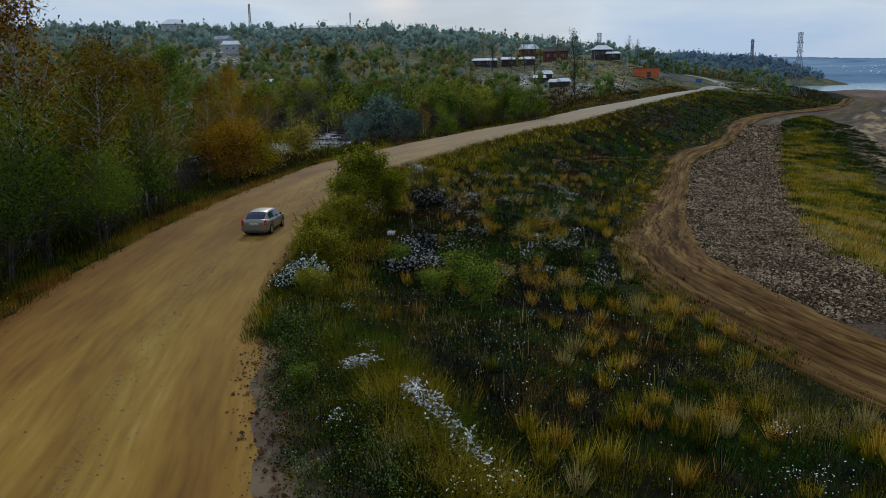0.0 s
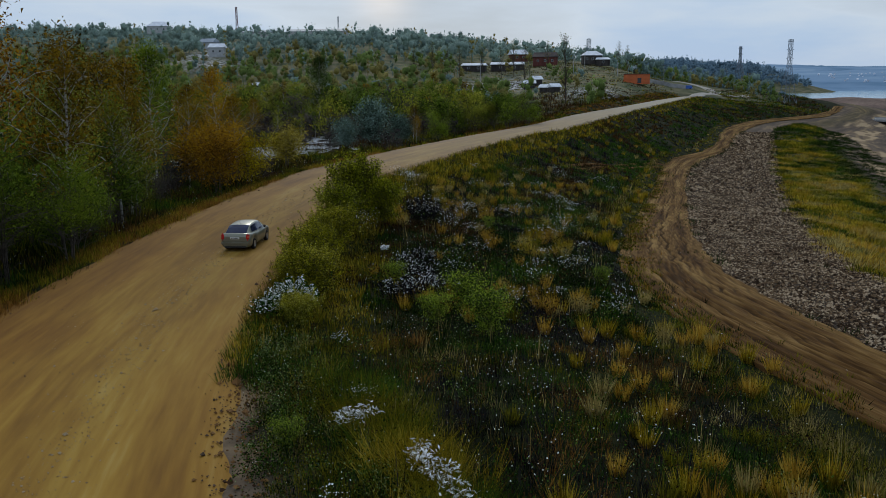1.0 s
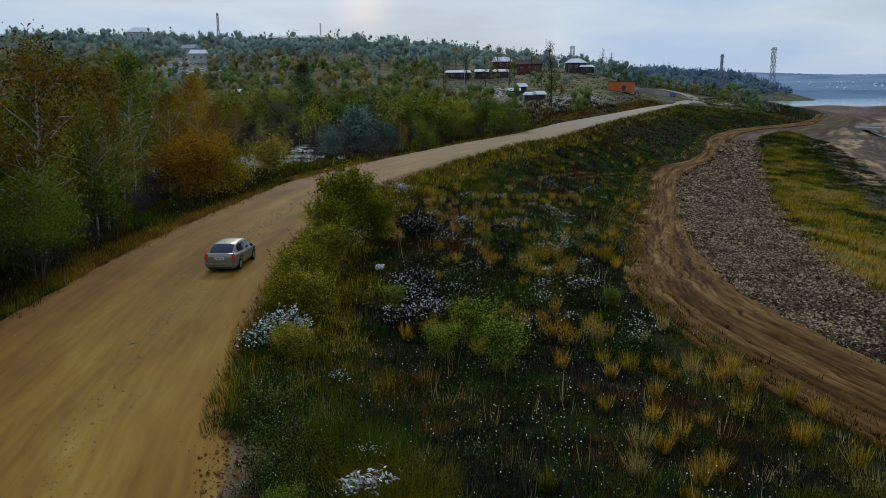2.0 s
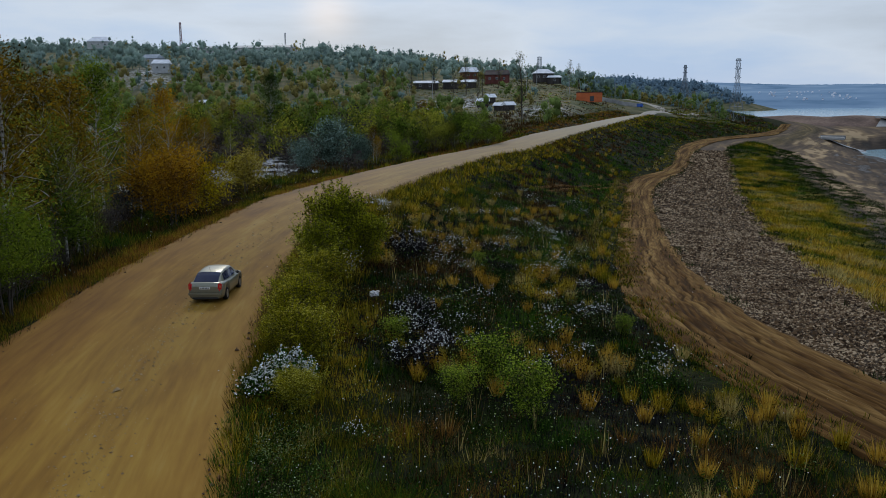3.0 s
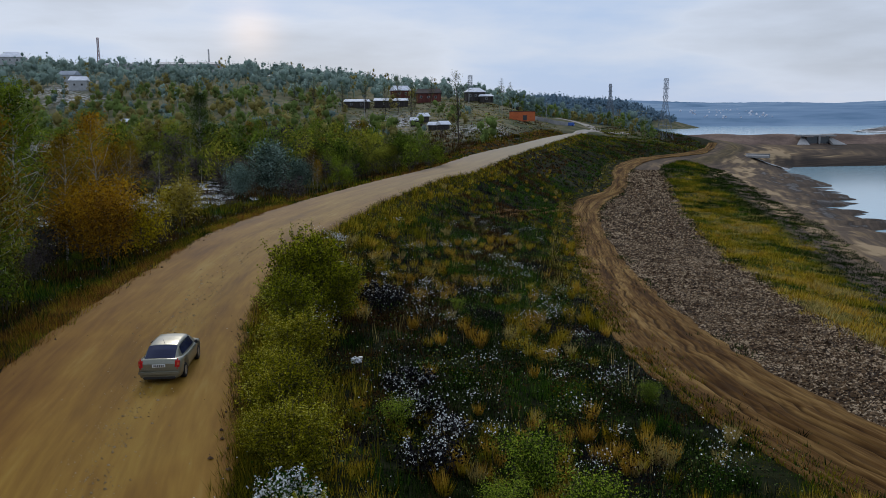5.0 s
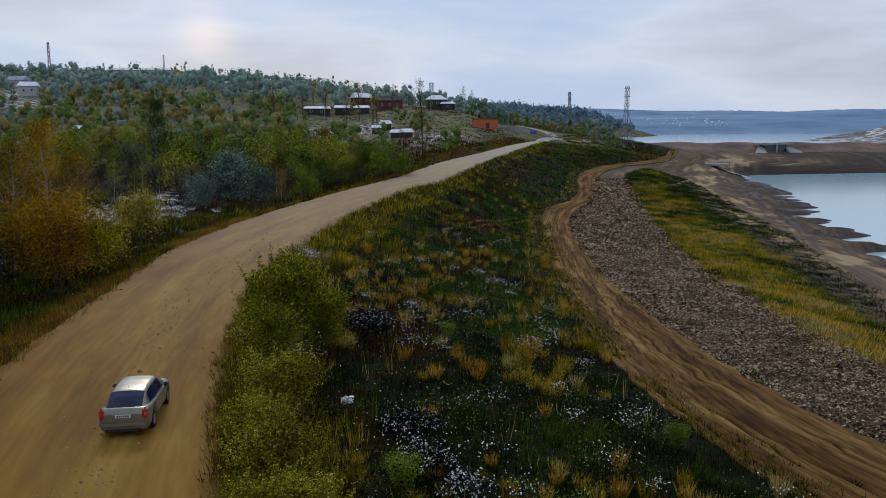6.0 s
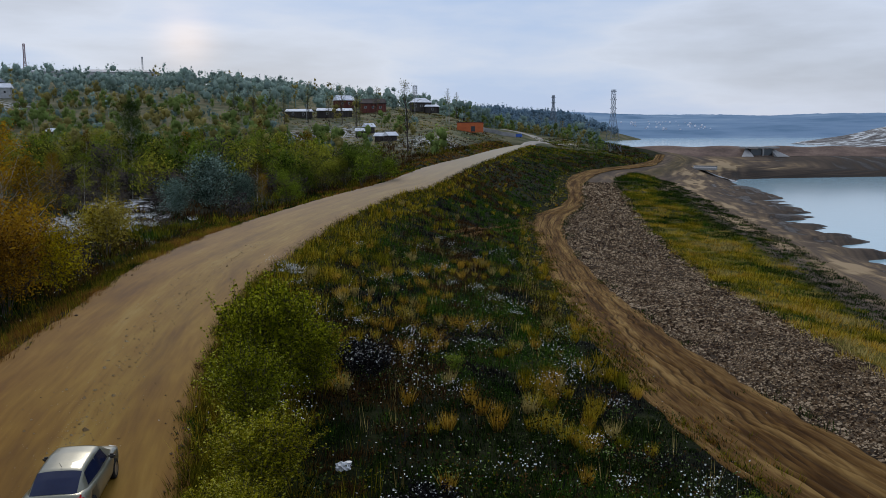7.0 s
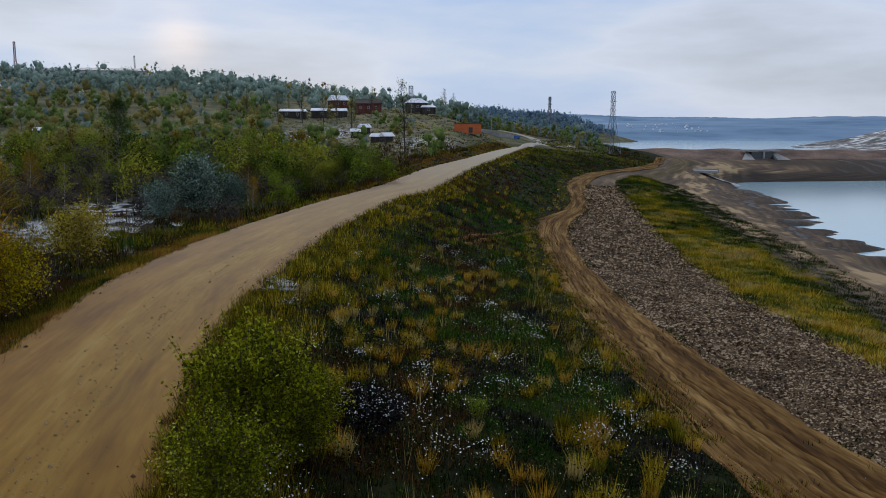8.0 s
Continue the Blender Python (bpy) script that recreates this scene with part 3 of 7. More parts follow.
def way(name, points, width, lift, material, label, steps=40):
    """A narrow surface along a bent line through the points, following the ground."""
    pts = np.array(points, float)
    k = np.linspace(0, 1, len(pts))
    s = np.linspace(0, 1, steps)
    cx, cy = np.interp(s, k, pts[:, 0]), np.interp(s, k, pts[:, 1])
    for _ in range(6):
        cx[1:-1], cy[1:-1] = (cx[:-2] + cx[1:-1] * 2 + cx[2:]) / 4, (cy[:-2] + cy[1:-1] * 2 + cy[2:]) / 4
    dx_, dy_ = np.gradient(cx), np.gradient(cy)
    ln = np.hypot(dx_, dy_)
    v, uv = [], []
    for o in (-0.5, -0.36, -0.12, 0.12, 0.36, 0.5):
        w = width * o * (1 + 0.12 * np.sin(s * 37 + o * 9))
        x, y = cx + dy_ / ln * w, cy - dx_ / ln * w
        v.append(np.stack([x, y, land(x, y) + (lift if abs(o) < 0.45 else -0.1)], -1))
        uv.append(np.stack([w, np.cumsum(ln)], -1))
    i = (np.arange(5)[:, None] * steps + np.arange(steps - 1)[None, :]).ravel()
    quads = np.stack([i, i + steps, i + steps + 1, i + 1], -1)
    ob = new(name, mesh_from(name, np.concatenate(v), quads, material, True))
    ob.data.uv_layers.new(name="laid").data.foreach_set("uv", np.concatenate(uv)[quads.ravel()].astype(np.float32).ravel())
    return tagged(ob, label, name.split("_")[0], kind="structure")


M_FARROAD = shade("far_road_gravel", [(0.35, (0.24, 0.22, 0.19)), (0.65, (0.4, 0.37, 0.33))], big=0.5, fine=3.0, rough=0.9, bump=0.3, along=True, stretch=(1, 0.1, 1))
way("road_branch", ((80, 432), (86, 430), (93, 431), (99, 434)), 5.5, 0.12, M_FARROAD, "short dirt branch road leaving the bend")
way("road_upper", ((66.5, 398), (71, 410), (76, 422), (81.5, 434), (85.5, 443), (88, 451), (87.5, 460), (84, 470), (79, 480), (74, 490)), 6.0, 0.14, M_FARROAD, "pale gravel road climbing on past the bend")
for o_ in (0.0, 1.7):
    way("path", ((29 - o_, 197), (24 - o_, 187), (17 - o_, 171), (10 - o_, 156), (6 - o_, 147)), 0.9, 0.1, M_TRACK, "faint wheel line trodden up the grassy bank", 60)
strip("gravel_bank", TRACK_R, GRAVEL_R, -30, 300, 1.0, 14, 0.02, M_GRAVELBED, "broad strip of grey and pinkish crushed stone", 0.2)

water = new("water", mesh_from("water", [(60, -200, LAKE_Z), (1400, -200, LAKE_Z), (1400, 470, LAKE_Z), (60, 470, LAKE_Z)], [(0, 1, 2, 3)], M_WATER))
tagged(water, "calm pale blue-grey lake water below the dam", "water", kind="structure")
pond = new("water_upper", mesh_from("water_upper", [(118, 470, POND_Z), (1500, 470, POND_Z), (1500, 1250, POND_Z), (118, 1250, POND_Z)], [(0, 1, 2, 3)], M_WATER))
tagged(pond, "pale reservoir water behind the dam", "water", kind="structure")


# ---- plants: shared builders ----
def part(name, data, parent, label=""):
    """A mesh as one part under a thing or under a part."""
    ob = new(name, data)
    ob.parent = parent
    return tagged(ob, label)


def thing(name, label, category, group="", m=None):
    ob = new(name)
    ob.empty_display_size = 0.3
    tagged(ob, label, category, group)
    if m is not None:
        ob.matrix_basis = m
    return ob


def tubes(ways, sides=5):
    """Verts and quads of tapered tubes round polylines: ways is a list of (points (n, 3), radii (n))."""
    verts, quads, base = [], [], 0
    ang = np.arange(sides) * 2 * np.pi / sides
    for pts, rad in ways:
        pts, rad = np.asarray(pts, float), np.asarray(rad, float)
        d = np.gradient(pts, axis=0)
        d /= np.maximum(np.linalg.norm(d, axis=1, keepdims=True), 1e-9)
        up = np.where(np.abs(d[:, 2:3]) > 0.9, [[1.0, 0, 0]], [[0, 0, 1.0]])
        a = np.cross(d, up)
        a /= np.maximum(np.linalg.norm(a, axis=1, keepdims=True), 1e-9)
        b = np.cross(d, a)
        ring = pts[:, None] + rad[:, None, None] * (np.cos(ang)[None, :, None] * a[:, None] + np.sin(ang)[None, :, None] * b[:, None])
        verts.append(ring.reshape(-1, 3))
        i = base + np.arange(len(pts) - 1)[:, None] * sides + np.arange(sides)[None, :]
        j = base + np.arange(len(pts) - 1)[:, None] * sides + (np.arange(sides)[None, :] + 1) % sides
        quads.append(np.stack([i, j, j + sides, i + sides], -1).reshape(-1, 4))
        base += len(pts) * sides
    return np.concatenate(verts), np.concatenate(quads)


def flakes(rng, centres, size, flat=0.0, long=1.6):
    """Small diamond leaves, each an island of its own, turned at random (flat: how far they lie level)."""
    n = len(centres)
    a = rng.normal(size=(n, 3))
    a[:, 2] *= 1 - 0.7 * flat
    a /= np.linalg.norm(a, axis=1, keepdims=True)
    b = np.cross(a, rng.normal(size=(n, 3)))
    b /= np.maximum(np.linalg.norm(b, axis=1, keepdims=True), 1e-6)
    s = (size * rng.uniform(0.6, 1.35, n))[:, None]
    v = np.stack([centres - a * s * long / 2, centres + b * s / 2, centres + a * s * long / 2, centres - b * s / 2], 1)
    return v.reshape(-1, 3), np.arange(4 * n).reshape(-1, 4)


def leaflets(rng, centres, size, outward=None):
    """Small three-cornered leaves; where outward is given they lie roughly across it, else at random."""
    n = len(centres)
    a, b = rng.normal(size=(2, n, 3))
    if outward is not None:
        o = outward / np.maximum(np.linalg.norm(outward, axis=1, keepdims=True), 1e-6) + rng.normal(0, 0.35, (n, 3))
        o /= np.linalg.norm(o, axis=1, keepdims=True)
        a, b = a - (a * o).sum(1, keepdims=True) * o, b - (b * o).sum(1, keepdims=True) * o
    k = (size * rng.uniform(0.45, 0.95, n))[:, None]
    a, b = a * k, b * k
    return np.stack([centres + a, centres + b, centres - 0.6 * (a + b)], 1).reshape(-1, 3), np.arange(3 * n).reshape(-1, 3)


def blades(rng, feet, height, count, spread, width, lean=0.35):
    """Tufts of single-triangle grass blades round the feet; height for each foot."""
    n = len(feet)
    f = np.repeat(feet, count, 0)
    h = np.repeat(np.asarray(height) * np.ones(n), count) * rng.uniform(0.45, 1.15, n * count)
    az, r = rng.uniform(0, 2 * np.pi, n * count), spread * np.sqrt(rng.uniform(0, 1, n * count))
    out = np.stack([np.cos(az), np.sin(az)], -1)
    base = f.copy()
    base[:, :2] += out * r[:, None]
    tip = base.copy()
    tip[:, :2] += out * (h * lean * rng.uniform(0.1, 1.3, len(h)))[:, None] + rng.normal(0, 0.08, (len(h), 2)) * h[:, None]
    tip[:, 2] += h
    side = rng.uniform(0, 2 * np.pi, len(h))
    w = np.stack([np.cos(side), np.sin(side), 0 * side], -1) * (width * rng.uniform(0.6, 1.4, len(h)))[:, None]
    base[:, 2] -= 0.05
    v = np.stack([base - w / 2, base + w / 2, tip], 1).reshape(-1, 3)
    return v, np.arange(3 * len(h)).reshape(-1, 3), tip


def profile_of(shape, s):
    if shape == "round":
        return np.sin(np.pi * np.clip(s * 0.92 + 0.06, 0, 1)) ** 0.55
    if shape == "broom":
        return 0.35 + 0.75 * s * (1.35 - s) * 1.6
    return np.sin(np.pi * np.clip(s, 0, 1) ** 0.8) ** 0.7 * (1.1 - 0.4 * s)


def woody(seed, name, label, category, bark, leafing, height, width, stems=1, limbs=26, start=0.2, leaf=0.17, leaves=4200, shape="egg",
          thick=0.018, steep=0.75, clump=0.13, parts=("trunk", "crown"), crown_label="", lobes=0, twigs=2, sides=4, wands=0):
    """A tree or shrub as a thing at the origin: tapered stems with limbs and twigs in one mesh, its leaves in another."""
    rng = np.random.default_rng(seed)
    ways, anchors = [], []
    for k in range(stems):
        az = rng.uniform(0, 6.28)
        foot = np.array([math.cos(az), math.sin(az), 0]) * (0.04 * width * rng.uniform(0.4, 1.2) if stems > 1 else 0)
        top_h = height * (rng.uniform(0.72, 1.0) if stems > 1 else 0.97) * (0.84 if lobes else 1.0)
        lean = foot * 0 + np.array([math.cos(az), math.sin(az), 0]) * (width * 0.22 * rng.uniform(0.3, 1.1) if stems > 1 else height * 0.04)
        s = np.linspace(0, 1, 8)
        spine = foot + lean * (s ** 1.3)[:, None] + np.stack([0 * s, 0 * s, s * top_h], -1)
        spine[1:, :2] += rng.normal(0, 0.012 * height, (7, 2)) * s[1:, None]
        spine[0, 2] -= 0.15
        r0 = thick * height / (stems ** 0.45)
        ways.append((spine, r0 * (1 - 0.93 * s)))
        per = max(3, limbs // stems)
        for q in range(per):
            f = start + (0.97 - start) * ((q + rng.uniform(0, 1)) / per)
            p0 = np.array([np.interp(f, s, spine[:, c]) for c in range(3)])
            turn = q * 2.4 + rng.uniform(-0.6, 0.6) + az
            reach = width / 2 * float(profile_of(shape, np.array(f))) * rng.uniform(0.7, 1.12) * (0.72 if stems > 1 else 1)
            rise = reach * steep * rng.uniform(0.5, 1.3)
            u = np.linspace(0, 1, 5)
            out = np.array([math.cos(turn), math.sin(turn), 0])
            limb = p0 + out * (reach * u)[:, None] + np.array([0, 0, 1.0]) * (rise * u ** 0.8)[:, None]
            limb[1:] += rng.normal(0, 0.03 * reach + 0.01, (4, 3))
            limb[:, 2] = np.minimum(limb[:, 2], height * (0.86 if lobes else 1.0))
            if wands:
                limb[:, 2] = np.minimum(limb[:, 2], height * (0.3 + 0.55 * np.sqrt(np.clip(1 - (np.hypot(limb[:, 0], limb[:, 1]) / (0.56 * width)) ** 2, 0, 1))) * rng.uniform(0.85, 1.1))
            rl = r0 * (1 - 0.9 * f) * 0.5
            ways.append((limb, rl * (1 - 0.85 * u) + 0.006))
            anchors += [limb[1:]] + [limb[2:]] * 2
            for _ in range(twigs):
                c = limb[rng.integers(1, 5)]
                twig = c + np.outer(np.linspace(0, 1, 3), rng.normal(0, 0.22 * reach + 0.08, 3) + np.array([0, 0, 0.12 * reach]))
                ways.append((twig, np.array([0.4, 0.25, 0.1]) * rl + 0.005))
                anchors.append(twig[1:])
    anchors = np.concatenate(anchors)
    shoots = []
    for k in range(wands):
        c = anchors[rng.integers(0, len(anchors))]
        tip = c + (c[0] * 0.22, c[1] * 0.22, 0) + np.array([*rng.normal(0, 0.1, 2), rng.uniform(0.1, 0.3) * height])
        shoots.append(c + (tip - c) * np.linspace(0.1, 1, 12)[:, None])
        ways.append((np.stack([c, (c + tip) / 2 + rng.normal(0, 0.02, 3), tip]), np.array([0.012, 0.009, 0.004])))
    top = thing(name, label, category)
    v, q = tubes(ways, sides)
    part(parts[0], mesh_from(parts[0], v, q, bark, True), top)
    if leaves:
        out = None
        if lobes:
            mid = np.array([(math.cos(a_) * r_ * width, math.sin(a_) * r_ * width, z_ * height) for a_, r_, z_ in
                            zip(rng.uniform(0, 6.28, lobes), rng.uniform(0.1, 0.33, lobes), rng.uniform(0.3, 0.82, lobes))])
            mid[:, :2] *= np.sin(np.pi * np.clip(mid[:, 2:] / height * 0.85 + 0.05, 0, 1)) ** 0.5
            big = rng.uniform(0.16, 0.26, lobes) * width
            pick = rng.integers(0, lobes, leaves)
            out = rng.normal(size=(leaves, 3))
            out /= np.linalg.norm(out, axis=1, keepdims=True)
            c = mid[pick] + out * (big[pick] * rng.uniform(0.4, 1.1, leaves))[:, None] * (1, 1, 0.9)
            c[:, 2] = np.maximum(c[:, 2], 0.03 * height + rng.uniform(0, 0.1, leaves) * height)
        else:
            c = anchors[rng.integers(0, len(anchors), leaves)] + rng.normal(0, clump * width / 2, (leaves, 3)) * (1, 1, 0.8)
            if wands:
                c[: leaves * 2 // 5] = np.concatenate(shoots)[rng.integers(0, wands * 12, leaves * 2 // 5)] + rng.normal(0, 0.06, (leaves * 2 // 5, 3))
        c[:, 2] = np.maximum(c[:, 2], 0.06 * height)
        v, q = leaflets(rng, c, leaf * 0.62, out) if leaf > 0.12 else flakes(rng, c, leaf)
        part(parts[1], mesh_from(parts[1], v, q, leafing), top, crown_label)
    return top


def z_at(x, y):
    return float(land(x, y))


L_GREEN = foliage("leaf_green", (0.019, 0.032, 0.002), (0.1, 0.148, 0.01), (0.25, 0.31, 0.03))
L_DARK = foliage("leaf_dark_green", (0.012, 0.024, 0.003), (0.07, 0.112, 0.01), (0.18, 0.25, 0.028))
L_OLIVE = foliage("leaf_olive", (0.030, 0.034, 0.007), (0.156, 0.177, 0.017), (0.356, 0.349, 0.043))
L_ORANGE = foliage("leaf_orange", (0.062, 0.030, 0.003), (0.255, 0.122, 0.007), (0.500, 0.305, 0.016))
L_RUST = foliage("leaf_rust", (0.036, 0.026, 0.003), (0.150, 0.092, 0.006), (0.350, 0.215, 0.014))
L_YELLOW = foliage("leaf_yellow", (0.108, 0.080, 0.003), (0.436, 0.325, 0.003), (0.600, 0.600, 0.029))
L_PALE = foliage("leaf_pale_yellow", (0.08, 0.062, 0.005), (0.29, 0.225, 0.02), (0.48, 0.42, 0.11))
L_GREY = foliage("leaf_grey_green", (0.01922, 0.03604, 0.02592), (0.1042, 0.1666, 0.126), (0.2951, 0.408, 0.3578))
L_TWIG = foliage("leaf_withered", (0.018, 0.015, 0.017), (0.063, 0.054, 0.054), (0.143, 0.121, 0.100))


def dotted(name, *stops):
    """Small leaves, a few at random painted pale to stand for glints of light."""
    return shade(name, [*zip((0.2, 0.48, 0.7, 0.8, 0.92), stops)], big=0.35, fine=2.2, rough=0.75, bump=0.0, island=0.75, piece=0.2, through_light=0.4, specular=0.04)


L_WILLOW = dotted("leaf_willow", (0.042, 0.052, 0.002), (0.175, 0.195, 0.006), (0.29, 0.3, 0.01), (0.42, 0.43, 0.03), (0.6, 0.62, 0.12))
L_GOLD = dotted("leaf_gold_willow", (0.045, 0.05, 0.002), (0.195, 0.195, 0.006), (0.31, 0.28, 0.01), (0.45, 0.4, 0.03), (0.62, 0.6, 0.12))

L_FRESH = foliage("leaf_fresh_green", (0.0192, 0.0425, 0.0033), (0.0984, 0.165, 0.011), (0.36, 0.45, 0.044), 0.8)

# trees and shrubs beside the road, each kind built once and copied
STORE = []
THIN = {}


def stock(seed, name, label, category, bark, leafing, height, width, stems, limbs, start, leaf, leaves, *rest, lobes=0, wands=0):
    """The full plant, and a thinner one with fewer, larger leaves for places far from the road's near end."""
    ob = woody(seed, name, label, category, bark, leafing, height, width, stems, limbs, start, leaf, leaves, *rest, lobes=lobes, wands=wands)
    thin = woody(seed, name, label, category, bark, leafing, height, width, min(stems, 5), max(12, limbs // 2), start, leaf * 1.95, leaves * (14 if lobes else 18) // 100, *rest, lobes=lobes, twigs=1, sides=3)
    STORE.extend((ob, thin))
    THIN[ob.name] = thin
    return ob


BIRCH_RUST = [stock(11 + k, "birch_tree", "slender birch with thinning rust-coloured autumn leaves and pale trunk", "tree", M_BIRCH, m_, 12.0, 5.0, 1, 34, 0.18, 0.122,
                    8600, "egg", 0.011, 0.9, 0.2) for k, m_ in enumerate((L_RUST, L_ORANGE, L_RUST))]
BIRCH_GREEN = [stock(21 + k, "birch_tree", "slender birch with olive green leaves and pale trunk", "tree", M_BIRCH, m_, 11.0, 4.6, 1, 34, 0.2, 0.125, 8000, "egg", 0.011, 0.9, 0.2)
               for k, m_ in enumerate((L_GREEN, L_OLIVE))]
WILLOW_BIG = [stock(31 + k, "willow_tree", "broad many-stemmed willow with dense dark green leaves", "tree", M_BARK, m_, 9.0, 7.5, 6, 60, 0.1, 0.124, 12500, "round", 0.016, 0.7, 0.17, lobes=17)
              for k, m_ in enumerate((L_DARK, L_GREEN, L_OLIVE))]
BUSH_ORANGE = [stock(41 + k, "alder_bush", "rounded bush with orange and yellow autumn leaves over dark stems", "bush", M_BARK, m_, 6.0, 5.6, 7, 49, 0.16, 0.13, 7500, "round", 0.014,
                     0.85, 0.2, ("stem", "foliage")) for k, m_ in enumerate((L_ORANGE, L_YELLOW))]
BUSH_PALE = [stock(51 + k, "young_willow", "small bush with pale yellow leaves and bare stems showing", "bush", M_BARK, m_, 4.6, 4.2, 6, 42, 0.16, 0.13, 3600, "round", 0.012, 0.8, 0.24,
                   ("stem", "foliage")) for k, m_ in enumerate((L_PALE, L_YELLOW))]
BUSH_GREY = [stock(61 + k, "grey_willow", "grey-green willow bush dusted with snow", "bush", M_BARK, m_, 7.0, 7.5, 7, 56, 0.12, 0.2, 7500, "round", 0.012, 0.7, 0.17,
                   ("stem", "foliage")) for k, m_ in enumerate((L_GREY,))]
BUSH_BARE = [stock(71 + k, "bare_bush", "dark leafless thicket of thin twigs", "bush", M_BARK, L_TWIG, 4.2, 5.0, 8, 48, 0.1, 0.15, 2200, "round", 0.01, 0.9, 0.2,
                   ("stem", "foliage")) for k in range(2)]
BUSH_GREEN = [stock(81 + k, "willow_bush", "dense rounded green willow bush", "bush", M_BARK, m_, 6.0, 6.0, 6, 54, 0.08, 0.15, 7500, "round", 0.012, 0.6, 0.15, ("stem", "foliage"), lobes=13)
              for k, m_ in enumerate((L_GREEN, L_DARK, L_OLIVE))]
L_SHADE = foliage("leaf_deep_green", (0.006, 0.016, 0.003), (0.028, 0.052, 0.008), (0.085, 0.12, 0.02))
DARK_TREE = [stock(91, "dark_birch", "tall dense dark green birch among paler bushes", "tree", M_BIRCH, L_SHADE, 16.0, 7.0, 1, 60, 0.1, 0.2, 9000, "egg", 0.012, 1.0, 0.16)]
BARE_TREE = [stock(95 + k, "poplar_tree", "tall nearly leafless poplar with upright branches", "tree", M_BARK, L_OLIVE, 22.0, 7.0, 1, 46, 0.22, 0.24, 800, "egg", 0.012, 1.7, 0.12)
             for k in range(2)]
VERGE_WILLOW = [stock(101 + k, "willow_shrub", "leafy yellow-green willow shrub at the road edge", "bush", M_BARK, (L_WILLOW, L_GOLD)[k], 4.6, 4.4, 14, 140, 0.03, 0.07, 16500, "round", 0.008, 1.3,
                      0.09, ("stem", "foliage"), wands=150) for k in range(2)]
SLOPE_WILLOW = [stock(111, "low_willow", "low open willow shrub with narrow green leaves", "bush", M_BARK, L_FRESH, 2.6, 3.6, 14, 98, 0.05, 0.07, 5600, "broom", 0.008, 1.2, 0.13,
                      ("stem", "foliage"))]
plant_rng = np.random.default_rng(5)


def put(kinds, x, y, height, group, width=None, full=False):
    ob = kinds[plant_rng.integers(0, len(kinds))]
    ob = THIN[ob.name] if y > 96 and not full else ob
    crown = ob.children[0].data
    tall = max(v.co.z for v in crown.vertices)
    k = height / tall
    kw = k if width is None else width
    m = Matrix.LocRotScale((x, y, z_at(x, y) - 0.05), Euler((0, 0, plant_rng.uniform(0, 6.28))), (kw, kw, k))
    return tagged(copy_thing(ob, m), group=group)


NEAR_WOOD, THICKET, VERGE = "trees beside the road", "bushes below the village", "shrubs on the bank"
near_plants = (
        (WILLOW_BIG[:1], -27.5, 39.5, 11.0), (BIRCH_RUST[1:2], -33, 50, 18), (BIRCH_RUST[:1], -35.5, 46, 17.5), (BIRCH_RUST[2:], -30.5, 55, 14.6),
        (BIRCH_GREEN[1:], -31.5, 57, 11.5), (WILLOW_BIG[1:2], -27.2, 49, 7.0), (BIRCH_GREEN[1:], -32.3, 65, 10.6), (BIRCH_RUST[:1], -33.5, 69, 10.5),
        (BUSH_ORANGE[:1], -31.4, 82.5, 7.4), (BUSH_ORANGE[1:], -24.6, 31.5, 6.4), (WILLOW_BIG[2:], -26, 26, 8), (BIRCH_RUST[:1], -34.8, 72.5, 14),
        (BIRCH_RUST[2:], -38, 74, 14.2), (BIRCH_GREEN[:1], -44, 96, 16.5), (BUSH_ORANGE[:1], -32.2, 87.5, 8.4), (BUSH_PALE[:1], -34.4, 114.5, 5.6),
        (BUSH_PALE[1:], -36.5, 118, 4.6),
        (WILLOW_BIG[:1], -26.8, 36.5, 9.2), (WILLOW_BIG[1:2], -27.6, 43.6, 7.4), (BUSH_GREEN[1:2], -28.2, 51.6, 5.4), (BUSH_GREEN[:1], -25.4, 33.5, 4.6))
